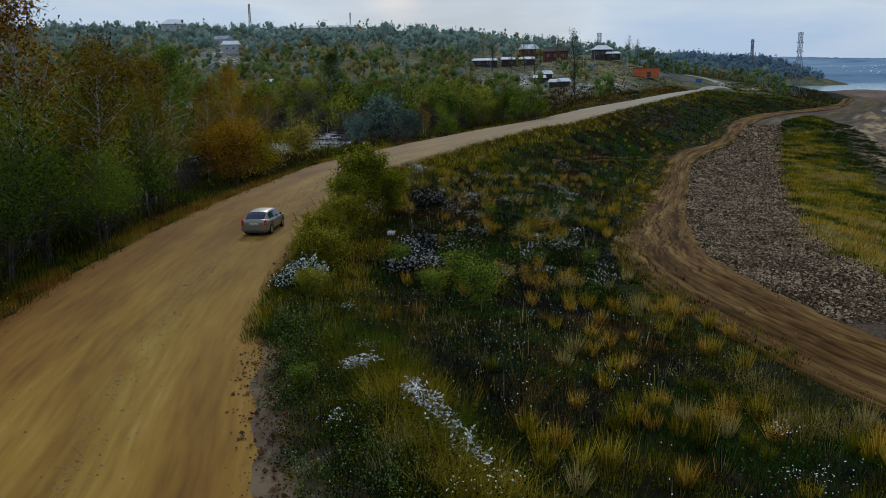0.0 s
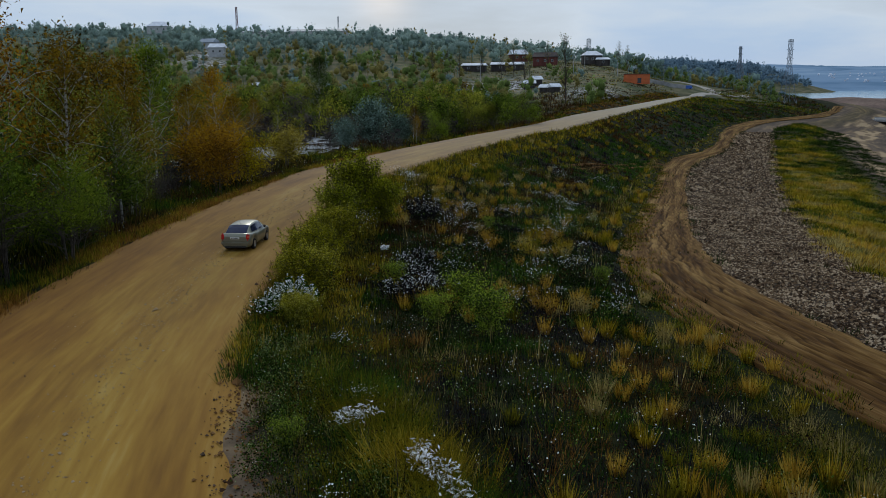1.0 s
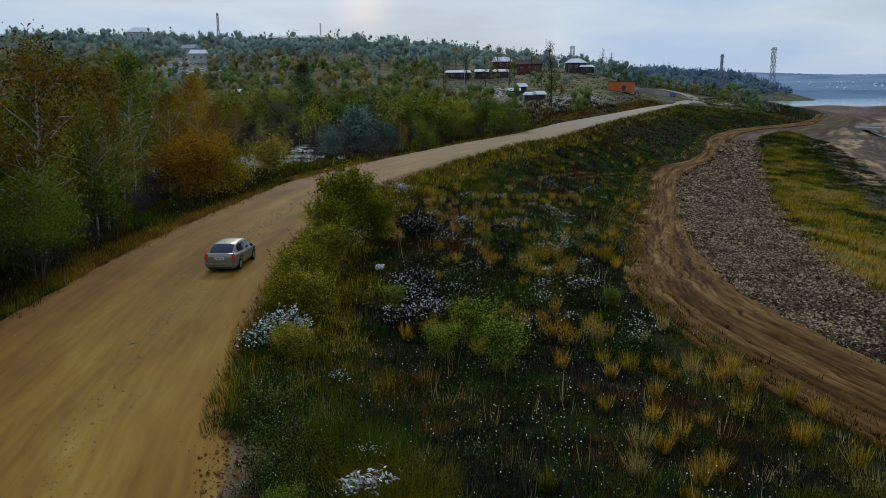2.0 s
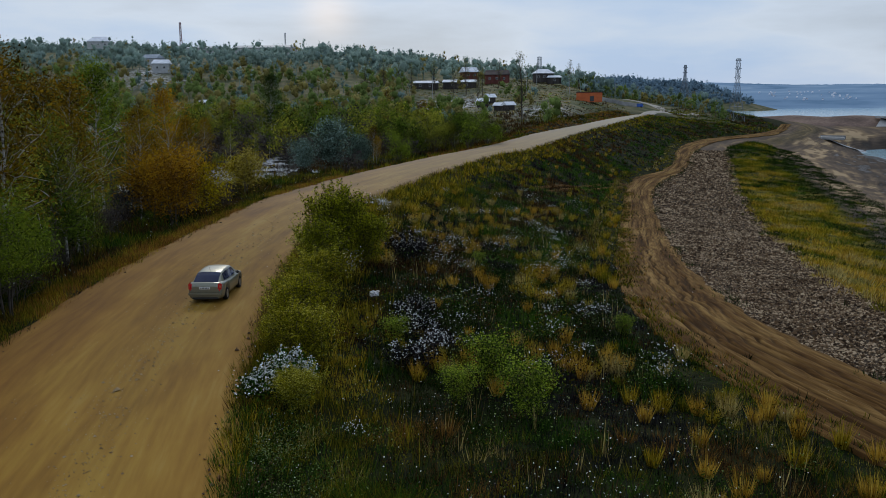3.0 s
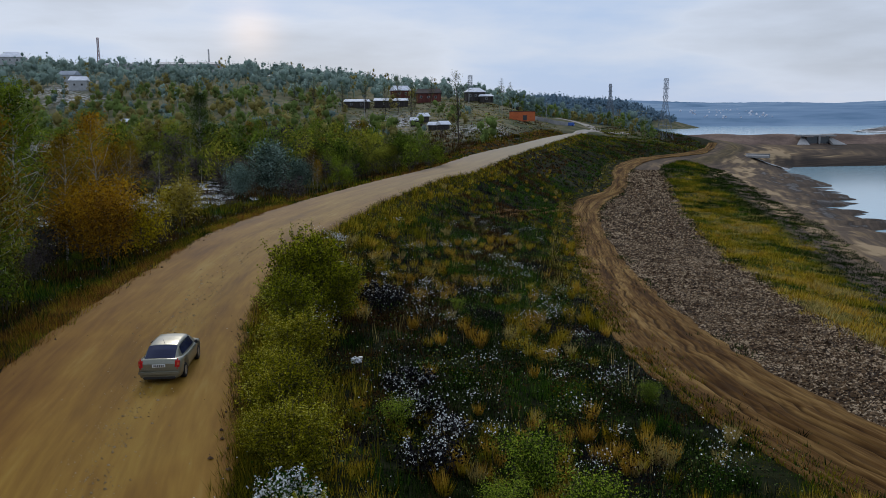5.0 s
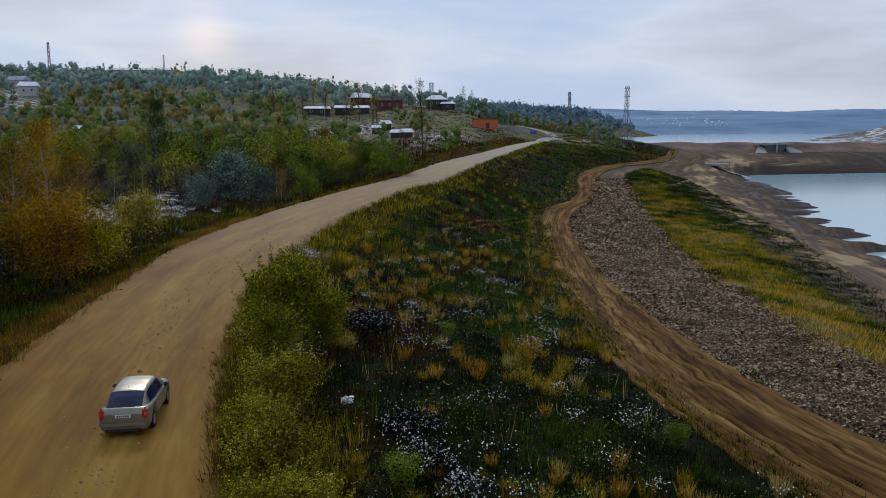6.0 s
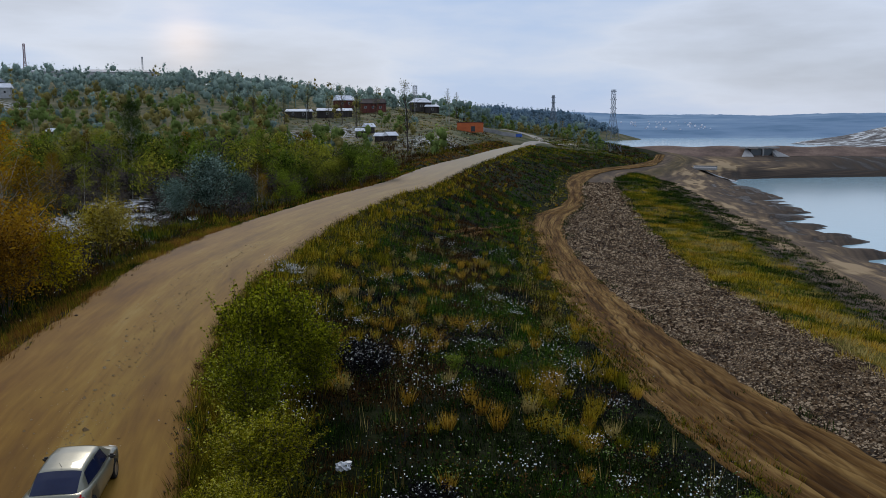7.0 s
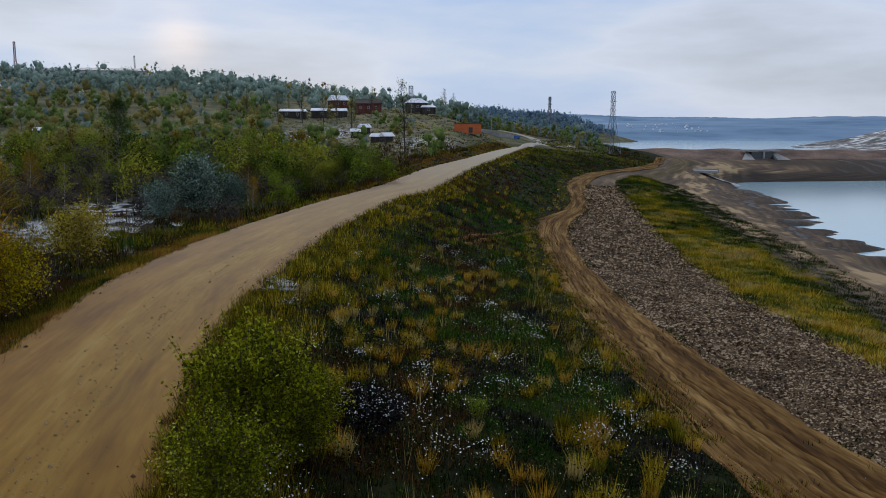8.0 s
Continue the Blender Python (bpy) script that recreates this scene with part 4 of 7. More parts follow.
belt_plants = (
        (BIRCH_GREEN[:1], -60.8, 153, 11), (DARK_TREE, -64, 244, 19), (BUSH_GREY, -30.4, 156, 10), (BUSH_GREY, -35.5, 153, 6.5), (BUSH_GREY, -27, 163, 6.5),
        (BIRCH_RUST[2:], -25.5, 171, 7.2), (BUSH_GREEN[:1], -18.4, 186, 6.2), (BUSH_GREEN[1:2], -11, 196, 9.2), (BUSH_GREEN[:1], -3.4, 203, 8.6),
        (BUSH_GREEN[1:2], -17, 228, 8.3), (BUSH_GREEN[2:], -14.5, 189, 6.5), (BUSH_GREEN[1:2], -7.5, 199, 9.0), (BUSH_GREEN[:1], -22, 193, 8.0),
        (BUSH_GREEN[2:], -14, 207, 9.0), (BUSH_GREEN[1:2], -26, 200, 8.5), (BARE_TREE[:1], 7.8, 293, 23.5), (BARE_TREE[1:], -8, 380, 19),
        (BUSH_BARE[:1], 3, 320, 4), (BIRCH_RUST[:1], -41.7, 329, 12), (WILLOW_BIG[2:], -66, 174, 10.5), (BIRCH_RUST[:1], -59.5, 174, 9.5),
        (BUSH_GREEN[2:], -74, 176, 8.5),
        (BUSH_ORANGE[1:], -29.6, 86.3, 6.2), (BUSH_ORANGE[:1], -35.0, 86.8, 8.0), (BIRCH_RUST[1:2], -40.2, 105.1, 13.8), (BIRCH_RUST[:1], -38.2, 106.5, 10.6), (BUSH_GREEN[2:], -17.8, 188.6, 5.9), (BUSH_GREEN[:1], -19.8, 163.8, 6.1), (BUSH_GREEN[2:], -12.9, 196.2, 6.9), (BIRCH_RUST[2:], -24.1, 165.1, 5.6), (BUSH_PALE[:1], -31.9, 106.2, 6.6))
for kinds, x, y, h in near_plants + belt_plants:
    put(kinds, x, y, h, NEAR_WOOD if y < 120 else THICKET, full=y < 205 or kinds[0] in DARK_TREE + BARE_TREE)
for x, y, h, w in ((-12.8, 60.4, 5.8, 1.1), (-13.3, 57.0, 4.0, 0.85), (-11.3, 62.6, 3.8, 0.8), (-12.4, 52.0, 3.4, 0.8), (-12.8, 48.6, 2.5, 0.62),
                   (-11.5, 44.6, 3.3, 0.8), (-10.8, 41.0, 3.0, 0.74), (-12.1, 42.4, 2.0, 0.5), (-10.1, 36.6, 1.7, 0.5)):
    put(VERGE_WILLOW[:1] if y > 55 else VERGE_WILLOW[1:], x, y, h, VERGE, w)
for x, y, h in ((-3.3, 41.0, 2.8), (-2.2, 37.2, 2.6), (-4.6, 38.5, 1.9), (3.4, 52, 1.4), (-6.8, 24.5, 1.2), (-7.8, 47, 1.7), (-4.2, 70, 1.3)):
    put(SLOPE_WILLOW, x, y, h, VERGE)
for _ in range(44):
    y = plant_rng.uniform(112, 186)
    x = float(at(ROAD_L, y)) - plant_rng.uniform(30, 95)
    if abs(x + 46) < 13 and abs(y - 137) < 20:
        continue
    pick = plant_rng.uniform()
    put(BUSH_GREEN if pick < 0.35 else BIRCH_GREEN if pick < 0.6 else WILLOW_BIG if pick < 0.75 else BIRCH_RUST, x, y, plant_rng.uniform(5, 9.5), THICKET)
for _ in range(26):
    y = plant_rng.uniform(24, 76)
    put(WILLOW_BIG if plant_rng.uniform() < 0.5 else BUSH_GREEN if plant_rng.uniform() < 0.6 else BIRCH_GREEN, float(at(ROAD_L, y)) - plant_rng.uniform(5.5, 14), y, plant_rng.uniform(4.5, 8.5), NEAR_WOOD)
# the wood along the road thins out into bushes towards the clearing
for _ in range(46):
    y = plant_rng.uniform(22, 100)
    x = float(at(ROAD_L, y)) - plant_rng.uniform(9, 52)
    pick = plant_rng.uniform()
    put(BIRCH_RUST if pick < 0.27 else BIRCH_GREEN if pick < 0.6 else WILLOW_BIG if pick < 0.8 else BUSH_BARE, x, y,
        plant_rng.uniform(7, 12.5) if pick < 0.8 else plant_rng.uniform(3, 5), NEAR_WOOD)
for _ in range(24):
    y = plant_rng.uniform(30, 96)
    put(BUSH_BARE if plant_rng.uniform() < 0.6 else BUSH_GREEN, float(at(ROAD_L, y)) - plant_rng.uniform(4.5, 10), y, plant_rng.uniform(1.6, 3.4), NEAR_WOOD)
for _ in range(60):
    y = plant_rng.uniform(112, 185)
    x = float(at(ROAD_L, y)) - plant_rng.uniform(7, 75)
    if abs(x + 46) < 13 and abs(y - 137) < 20:
        continue
    pick = plant_rng.uniform()
    put(BUSH_BARE if pick < 0.62 else BUSH_GREY if pick < 0.7 else BUSH_PALE if pick < 0.85 else BUSH_GREEN, x, y, plant_rng.uniform(2.2, 4.6), THICKET)
for _ in range(135):
    y = plant_rng.uniform(186, 300)
    x = float(at(ROAD_L, y)) - max(0, y - 212) * 0.42 - plant_rng.uniform(5, 150) * (0.5 if y < 220 else 1)
    pick = plant_rng.uniform()
    put(BUSH_GREEN if pick < 0.5 else WILLOW_BIG if pick < 0.72 else BIRCH_RUST if pick < 0.82 else BUSH_BARE if pick < 0.87 else BIRCH_GREEN, x, y, plant_rng.uniform(5.5, 11.5) * (0.75 if x > -12 else 1.0), THICKET)
for _ in range(30):
    y = plant_rng.uniform(156, 196)
    put(BUSH_BARE, float(at(ROAD_L, y)) - plant_rng.uniform(16, 62), y, plant_rng.uniform(4.2, 6.5), THICKET)
POPLAR = put(BARE_TREE[1:], -30, 432, 17, "tall trees in the village", full=True)
for ob in STORE:
    for o in (*ob.children_recursive, ob):
        bpy.data.objects.remove(o)

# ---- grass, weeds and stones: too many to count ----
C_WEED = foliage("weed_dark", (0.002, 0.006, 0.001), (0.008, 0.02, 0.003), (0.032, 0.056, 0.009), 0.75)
C_GREEN = foliage("grass_green", (0.006, 0.021, 0.002), (0.022, 0.066, 0.007), (0.075, 0.14, 0.012), 0.6)
C_OLIVE = foliage("grass_olive", (0.027, 0.030, 0.002), (0.109, 0.105, 0.006), (0.230, 0.202, 0.014), 0.6)
C_YELLOW = foliage("grass_yellow", (0.1175, 0.08296, 0.003), (0.4138, 0.2904, 0.015), (0.54, 0.4563, 0.07), 0.6)
C_GOLD = foliage("grass_gold", (0.1647, 0.0923, 0.0077), (0.428, 0.2431, 0.0231), (0.6021, 0.416, 0.0726), 0.6)
C_STRAW = foliage("grass_straw", (0.088, 0.065, 0.018), (0.272, 0.204, 0.065), (0.491, 0.397, 0.146), 0.6)
C_BROWN = foliage("weed_brown", (0.01, 0.005, 0.002), (0.044, 0.021, 0.007), (0.12, 0.064, 0.02), 0.7)
C_RUSSET = foliage("grass_russet", (0.05, 0.022, 0.005), (0.15, 0.068, 0.013), (0.32, 0.165, 0.035), 0.6)
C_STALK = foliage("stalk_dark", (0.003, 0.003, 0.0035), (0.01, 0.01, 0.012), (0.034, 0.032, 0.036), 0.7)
C_WHITE = shade("seed_fluff", [(0.2, (0.62, 0.63, 0.64)), (0.6, (0.88, 0.89, 0.9))], big=1.0, fine=4.0, bump=0.0, island=0.6)
cover_rng = np.random.default_rng(17)


def on_bank(n, y0, y1, a=0.0, b=1.0):
    """Random feet between the road's edge (a = 0) and the track's (b = 1)."""
    y = cover_rng.uniform(y0, y1, n)
    l, r = at(ROAD_R, y) + np.interp(y, (24, 33), (1.1, 0.2)), at(TRACK_L, y) + 0.5
    x = l + (r - l) * cover_rng.uniform(a, b, n)
    return np.stack([x, y, land(x, y)], -1)


def stuff(name, pieces, material, label, category="grass"):
    base, vs, fs = 0, [], []
    for v, f in pieces:
        vs.append(v)
        fs.append(f + base)
        base += len(v)
    ob = new(name, mesh_from(name, np.concatenate(vs), np.concatenate(fs), material))
    return tagged(ob, label, category, kind="stuff")


MOUND_Y, MOUND_X = (12, 16.5, 21, 25.4, 28, 33), (2.2, 0, -2.2, -4.7, -5.5, -8.5)  # crest of the low mound
heap = {k: [] for k in ("weed", "green", "olive", "yellow", "gold", "straw", "brown", "russet", "stalk")}
fluff, leafy = [], {k: [] for k in ("weed", "green", "brown", "olive")}
for y0, y1, n, size, count, wide in ((6, 40, 7400, 0.42, 14, 0.022), (40, 80, 8500, 0.48, 12, 0.034), (80, 130, 5000, 0.65, 9, 0.07), (130, 220, 5200, 0.62, 8, 0.11),
                                     (220, 400, 3600, 0.6, 7, 0.22)):
    feet = on_bank(n, y0, y1)
    gx_, gy_ = feet[:, 0], feet[:, 1]
    a, b = field(gx_, gy_, 5.0, 1.0), field(gx_, gy_, 3.2, 4.0)
    rel = (gx_ - at(ROAD_R, gy_)) / np.maximum(at(TRACK_L, gy_) - at(ROAD_R, gy_), 1)
    edge = rel * np.maximum(at(TRACK_L, gy_) - at(ROAD_R, gy_), 1)
    jit = cover_rng.normal(0, 0.1, n)
    c_ = field(gx_, gy_, 10.0, 7.0)
    kind = np.where(a + jit < -0.5, "brown", np.where(b + jit < -0.42, "stalk", np.where(c_ + jit > 0.05, "green", np.where((a + jit > 0.55) & (gy_ > 60), "olive", "weed"))))
    mid_zone = (gy_ > 46) & (gy_ < 84) & (rel > 0.18)
    kind = np.where(mid_zone & ((kind == "green") | (kind == "olive")) & (c_ < 0.3), "weed", kind)
    kind = np.where((gy_ < 45) & (kind == "weed") & (a + jit > np.where(gy_ < 31, 0.05, 0.5)), "olive", np.where((gy_ < 45) & (kind == "weed") & (a + jit < -0.42), "brown", kind))
    kind = np.where((edge < 4.4 + 1.4 * b) & (gy_ > 34) & (jit > -0.12), np.where(jit > 0.03, "yellow", "olive"), kind)
    kind = np.where((gx_ > -8) & (gx_ < 2) & (gy_ < 29) & (b + jit > -0.1), np.where(jit > 0.06, "straw", "olive"), kind)
    kind = np.where((rel > 0.84) & (jit > -0.05) & ~mid_zone, np.where(jit > 0.1, "straw", "olive"), kind)
    kind = np.where((gy_ > 120) & (b + jit > 0.25) & (kind == "weed"), np.where(a > 0.8, "straw", "olive"), kind)
    kind = np.where((gy_ > 110) & (kind == "weed") & (jit > -0.1), np.where(b > 0.05, "olive", "green"), kind)
    kind = np.where((edge < 5 + 1.4 * b) & (gy_ <= 34) & (jit > -0.12), np.where(jit > 0, "green", "olive"), kind)
    kind = np.where((gy_ > 200) & (gy_ < 285) & (rel < 0.45) & (a + jit > -0.1) & (a + jit < 0.5), "brown", kind)
    crest = gx_ - np.interp(gy_, MOUND_Y, MOUND_X)
    kind = np.where((gy_ < 34) & (crest < -0.8) & (edge > 0.8), np.where(jit > 0.09, "green", np.where(a > 0.3, "olive", "weed")), kind)
    kind = np.where((gy_ < 33) & (crest > 0.8) & (crest < 7), np.where(a + jit > 0.35, "olive", np.where(b + jit > 0.1, "stalk", np.where(jit > 0, "brown", "weed"))), kind)
    low = (gy_ > 40) & (gy_ < 66) & (rel > 0.22) & (rel < 0.9) & np.isin(kind, ("olive", "brown", "straw", "yellow")) & (a + jit > -0.62)
    kind = np.where(low, np.where(jit > 0.06, "green", "weed"), kind)
    tall = size * cover_rng.uniform(0.55, 1.25, n) * np.where(kind == "yellow", 1.15, 0.85) * (1 + 0.45 * field(gx_, gy_, 1.6, 11.0)) * np.where(rel > 0.9, 0.5, 1.0)
    for k in heap:
        some = kind == k
        if some.any():
            v, f, tips = blades(cover_rng, feet[some], tall[some], count, size * 0.55, wide, 0.45)
            heap[k].append((v, f))
            if k in ("stalk", "weed", "brown") and y1 <= 130:
                take = cover_rng.uniform(size=len(tips)) < (0.03 if k == "stalk" else 0.006)
                fluff.append(flakes(cover_rng, tips[take], 0.048 if y1 < 90 else 0.075, 0.5, 1.1))
    for k, share in (("weed", 0.3), ("green", 0.3), ("brown", 0.3), ("olive", 0.25)):
        some = np.flatnonzero(kind == k)
        some = some[: int(len(some) * share)]
        c = np.repeat(feet[some], 14, 0) + cover_rng.normal(0, 1, (len(some) * 14, 3)) * (size * 0.5, size * 0.5, size * 0.3) + (0, 0, size * 0.45)
        leafy[k].append(flakes(cover_rng, c, 0.042 * size / 0.5, 0.3, 1.7))

# tussocks of yellow and golden grass standing out of the weeds
spots = np.concatenate([on_bank(330, 15, 45, 0.3, 0.97), on_bank(620, 45, 88, 0.2, 0.96), on_bank(300, 88, 140, 0.08, 0.96), on_bank(150, 140, 240, 0.05, 0.95)])
spots = spots[field(spots[:, 0], spots[:, 1], 6.0, 13.0) + cover_rng.normal(0, 0.3, len(spots)) > np.interp(spots[:, 1], (20, 34, 40, 64, 68), (0.3, 0.35, 0.4, 0.4, 0.26)) + np.where((spots[:, 1] > 42) & (spots[:, 1] < 80) & (at(TRACK_L, spots[:, 1]) - spots[:, 0] < 4), 0.35, 0.0)]
own = np.array([(4.1, 45.2), (2.5, 45.6), (3.7, 40), (0.9, 44.4), (7, 32.3), (-5.3, 77), (0.4, 76.8), (3.6, 73), (2, 79), (-4, 66.5), (-0.4, 67.5), (1.8, 65.2), (-3.2, 63.4), (-6.4, 54.2), (5.2, 47), (8.2, 31), (5.6, 34), (-1.4, 55),
                (-4.9, 67.5), (-3.9, 63.1), (-3.5, 61.1), (-6.4, 59.6), (-7.2, 62.8), (-4.2, 64.5), (-2.0, 61.6), (-1.0, 67.7), (0.2, 76.5), (1.3, 70.2), (-0.3, 84.4), (1.9, 64.7), (0.8, 62.6), (-1.1, 61.5), (-5.7, 60.4), (-7.2, 86.5)])
spots = np.concatenate([spots, np.stack([own[:, 0], own[:, 1], land(own[:, 0], own[:, 1])], -1)])
for y0, y1, size in ((0, 60, 0.8), (60, 110, 0.95), (110, 240, 1.0)):
    some = spots[(spots[:, 1] >= y0) & (spots[:, 1] < y1)]
    tall = size * cover_rng.uniform(0.6, 1.25, len(some))
    pick = cover_rng.uniform(size=len(some))
    for k, lo, hi in (("yellow", 0, 0.38), ("gold", 0.38, 0.74), ("olive", 0.74, 0.86), ("straw", 0.86, 1.01)):
        part_ = (pick >= lo) & (pick < hi)
        v, f, _ = blades(cover_rng, some[part_], tall[part_] * 0.95, 140, 0.21 * size, 0.04 * size, 0.4)
        heap[k].append((v, f))
# long flowing grass along the crest of the low mound, ranker growth beside it
y = cover_rng.uniform(13, 30, 760)
x = np.interp(y, MOUND_Y, MOUND_X) + cover_rng.normal(0, 0.55, 760)
feet = np.stack([x, y, land(x, y)], -1)
jit = field(x, y, 2.4, 41.0) + cover_rng.normal(0, 0.25, 760)
for k, lo, hi in (("green", -9, -0.3), ("olive", -0.3, 0.4), ("yellow", 0.4, 9)):
    some = (jit >= lo) & (jit < hi)
    v, f, _ = blades(cover_rng, feet[some], cover_rng.uniform(0.5, 1.0, some.sum()), 40, 0.3, 0.015, 0.9)
    heap[k].append((v, f))
feet = on_bank(1500, 7, 36, 0.02, 0.9)
jit = field(feet[:, 0], feet[:, 1], 3.0, 43.0) + cover_rng.normal(0, 0.2, len(feet))
for k, lo, hi in (("russet", -9, -0.5), ("green", -0.5, -0.1), ("weed", -0.1, 0.15), ("olive", 0.15, 0.5), ("straw", 0.5, 9)):
    some = (jit >= lo) & (jit < hi)
    v, f, _ = blades(cover_rng, feet[some], cover_rng.uniform(0.3, 0.65, some.sum()), 30, 0.32, 0.014, 0.7)
    heap[k].append((v, f))
# low leafy herbs between the mound and the road
y = cover_rng.uniform(10, 35, 420)
l = at(ROAD_R, y) + 0.7
x = l + np.maximum(np.interp(y, MOUND_Y, MOUND_X) - 0.6 - l, 0.5) * cover_rng.uniform(0, 1, 420)
size = cover_rng.uniform(0.25, 0.6, 420)
for k, lo, hi in (("green", 0.0, 0.45), ("weed", 0.45, 0.8), ("olive", 0.8, 1.01)):
    some = np.flatnonzero((np.arange(420) / 420 >= lo) & (np.arange(420) / 420 < hi))
    f = np.repeat(some, 120)
    c = np.stack([x[f], y[f], land(x[f], y[f])], -1) + cover_rng.normal(0, 1, (len(f), 3)) * size[f][:, None] * (0.55, 0.55, 0.3) + np.stack([0 * size[f], 0 * size[f], 0.55 * size[f]], -1)
    leafy[k].append(flakes(cover_rng, c, 0.034, 0.3, 1.7))
    white = c[cover_rng.uniform(size=len(c)) < 0.012] + (0, 0, 0.12)
    fluff.append(flakes(cover_rng, white, 0.026, 0.7, 1.2))
# tall single stalks above the rest
for y0, y1, n, wide in ((12, 45, 600, 0.026), (45, 90, 600, 0.034), (90, 150, 700, 0.06)):
    feet = on_bank(n, y0, y1, 0.03, 0.9)
    near = (feet[:, 0] - at(ROAD_R, feet[:, 1]) < 6) & (feet[:, 1] > 30)
    for k, some in (("olive", near), ("stalk", ~near & (cover_rng.uniform(size=n) < 0.55)), ("straw", ~near & (cover_rng.uniform(size=n) < 0.15))):
        v, f, tips = blades(cover_rng, feet[some], cover_rng.uniform(0.7, 1.35, some.sum()), 5, 0.25, wide, 0.25)
        heap[k].append((v, f))
        if k == "stalk":
            leafy["brown"].append(flakes(cover_rng, np.repeat(tips, 4, 0) + cover_rng.normal(0, 0.05, (len(tips) * 4, 3)), 0.028 if y1 < 60 else 0.05, 0.2, 2.2))
# leafy dark herbs in heaps, some dusted white
spots = np.concatenate([on_bank(190, 12, 45, 0.06, 0.86), on_bank(150, 45, 85, 0.12, 0.86), on_bank(120, 85, 140, 0.08, 0.88)])
big = cover_rng.uniform(0.5, 1.35, len(spots)) * (1 + 0.004 * spots[:, 1])
pick = cover_rng.uniform(size=len(spots))
for k, lo, hi in (("weed", 0, 0.45), ("brown", 0.45, 0.72), ("green", 0.72, 0.88), ("olive", 0.88, 1.01)):
    some = np.flatnonzero((pick >= lo) & (pick < hi))
    f = np.repeat(some, 150)
    c = spots[f] + cover_rng.normal(0, 1, (len(f), 3)) * big[f][:, None] * (0.5, 0.5, 0.26) + np.stack([0 * big[f], 0 * big[f], 0.55 * big[f]], -1)
    near = spots[f][:, 1] < 40
    leafy[k] += [flakes(cover_rng, c[near], 0.036, 0.2, 1.8), flakes(cover_rng, c[~near], 0.06, 0.2, 1.8)]
dusted = np.flatnonzero(cover_rng.uniform(size=len(spots)) < np.where(spots[:, 1] < 40, 0.07, 0.16))
f = np.repeat(dusted, 66)
c = spots[f] + cover_rng.normal(0, 1, (len(f), 3)) * big[f][:, None] * (0.38, 0.38, 0.14) + np.stack([0 * big[f], 0 * big[f], 0.95 * big[f]], -1)
near = c[:, 1] < 42
fluff += [flakes(cover_rng, c[near], 0.036, 0.7, 1.3), flakes(cover_rng, c[~near], 0.055, 0.7, 1.3)]
# verges of the road: ragged grass along both edges
for curve, sign, n, y0, y1, deep in ((ROAD_L, -1, 3600, 20, 130, 3.6), (ROAD_L, -1, 2600, 130, 400, 8.0), (ROAD_R, 1, 1500, 29, 90, 1.2), (ROAD_R, 1, 1200, 90, 400, 2.0)):
    y = cover_rng.uniform(y0, y1, n)
    x = at(curve, y) + sign * (cover_rng.uniform(0, 1, n) ** 0.8 * deep - 0.35)
    feet = np.stack([x, y, land(x, y)], -1)
    jit = field(x, y, 5.0, 9.0) + cover_rng.normal(0, 0.3, n)
    size = 0.55 + 0.0008 * y
    for k, lo, hi in (("weed", -9, -0.5), ("olive", -0.5, 0.0), ("brown", 0.0, 0.4), ("yellow", 0.4, 0.6), ("green", 0.6, 9)):
        some = (jit >= lo) & (jit < hi)
        k = "russet" if sign < 0 and k in ("brown", "green") else "olive" if sign > 0 and k == "weed" else "brown" if y0 > 100 and k == "yellow" else k
        v, f, _ = blades(cover_rng, feet[some], size[some] * cover_rng.uniform(0.3, 1.0, some.sum()), 20 if y0 < 100 else 11, 0.36, 0.024 if y0 < 100 else 0.12, 0.6)
        heap[k].append((v, f))
# floor of the wood and the rough fields
y = cover_rng.uniform(20, 330, 9000)
x = at(ROAD_L, y) - 5 - cover_rng.uniform(0, 1, 9000) ** 1.3 * (40 + 0.35 * y)
feet = np.stack([x, y, land(x, y)], -1)
jit = field(x, y, 14.0, 6.0) + cover_rng.normal(0, 0.25, 9000)
clear = (((x + 46) / 11) ** 2 + ((y - 139) / 15) ** 2 > 1) & (((x - -47) / 7) ** 2 + ((y - 171) / 10) ** 2 > 1)
for k, lo, hi in (("brown", -9, -0.1), ("weed", -0.1, 0.3), ("olive", 0.3, 9)):
    some = (jit >= lo) & (jit < hi) & (clear | (cover_rng.uniform(size=9000) < 0.45))
    v, f, _ = blades(cover_rng, feet[some], (0.5 + 0.004 * y[some]) * cover_rng.uniform(0.5, 1.3, some.sum()), 9, 0.6, 0.12, 0.5)
    heap[k].append((v, f))
# rough grass round the village
y = cover_rng.uniform(300, 490, 3800)
x = cover_rng.uniform(-70, 62, 3800)
keep = x < at(ROAD_L, y) - 2
x, y = x[keep], y[keep]
feet = np.stack([x, y, land(x, y)], -1)
jit = field(x, y, 9.0, 61.0) + cover_rng.normal(0, 0.2, len(x))
for k, lo, hi in (("brown", -9, -0.2), ("olive", -0.2, 0.25), ("weed", 0.25, 0.5), ("straw", 0.5, 9)):
    some = (jit >= lo) & (jit < hi)
    v, f, _ = blades(cover_rng, feet[some], cover_rng.uniform(0.3, 0.8, some.sum()), 7, 0.8, 0.26, 0.7)
    heap[k].append((v, f))
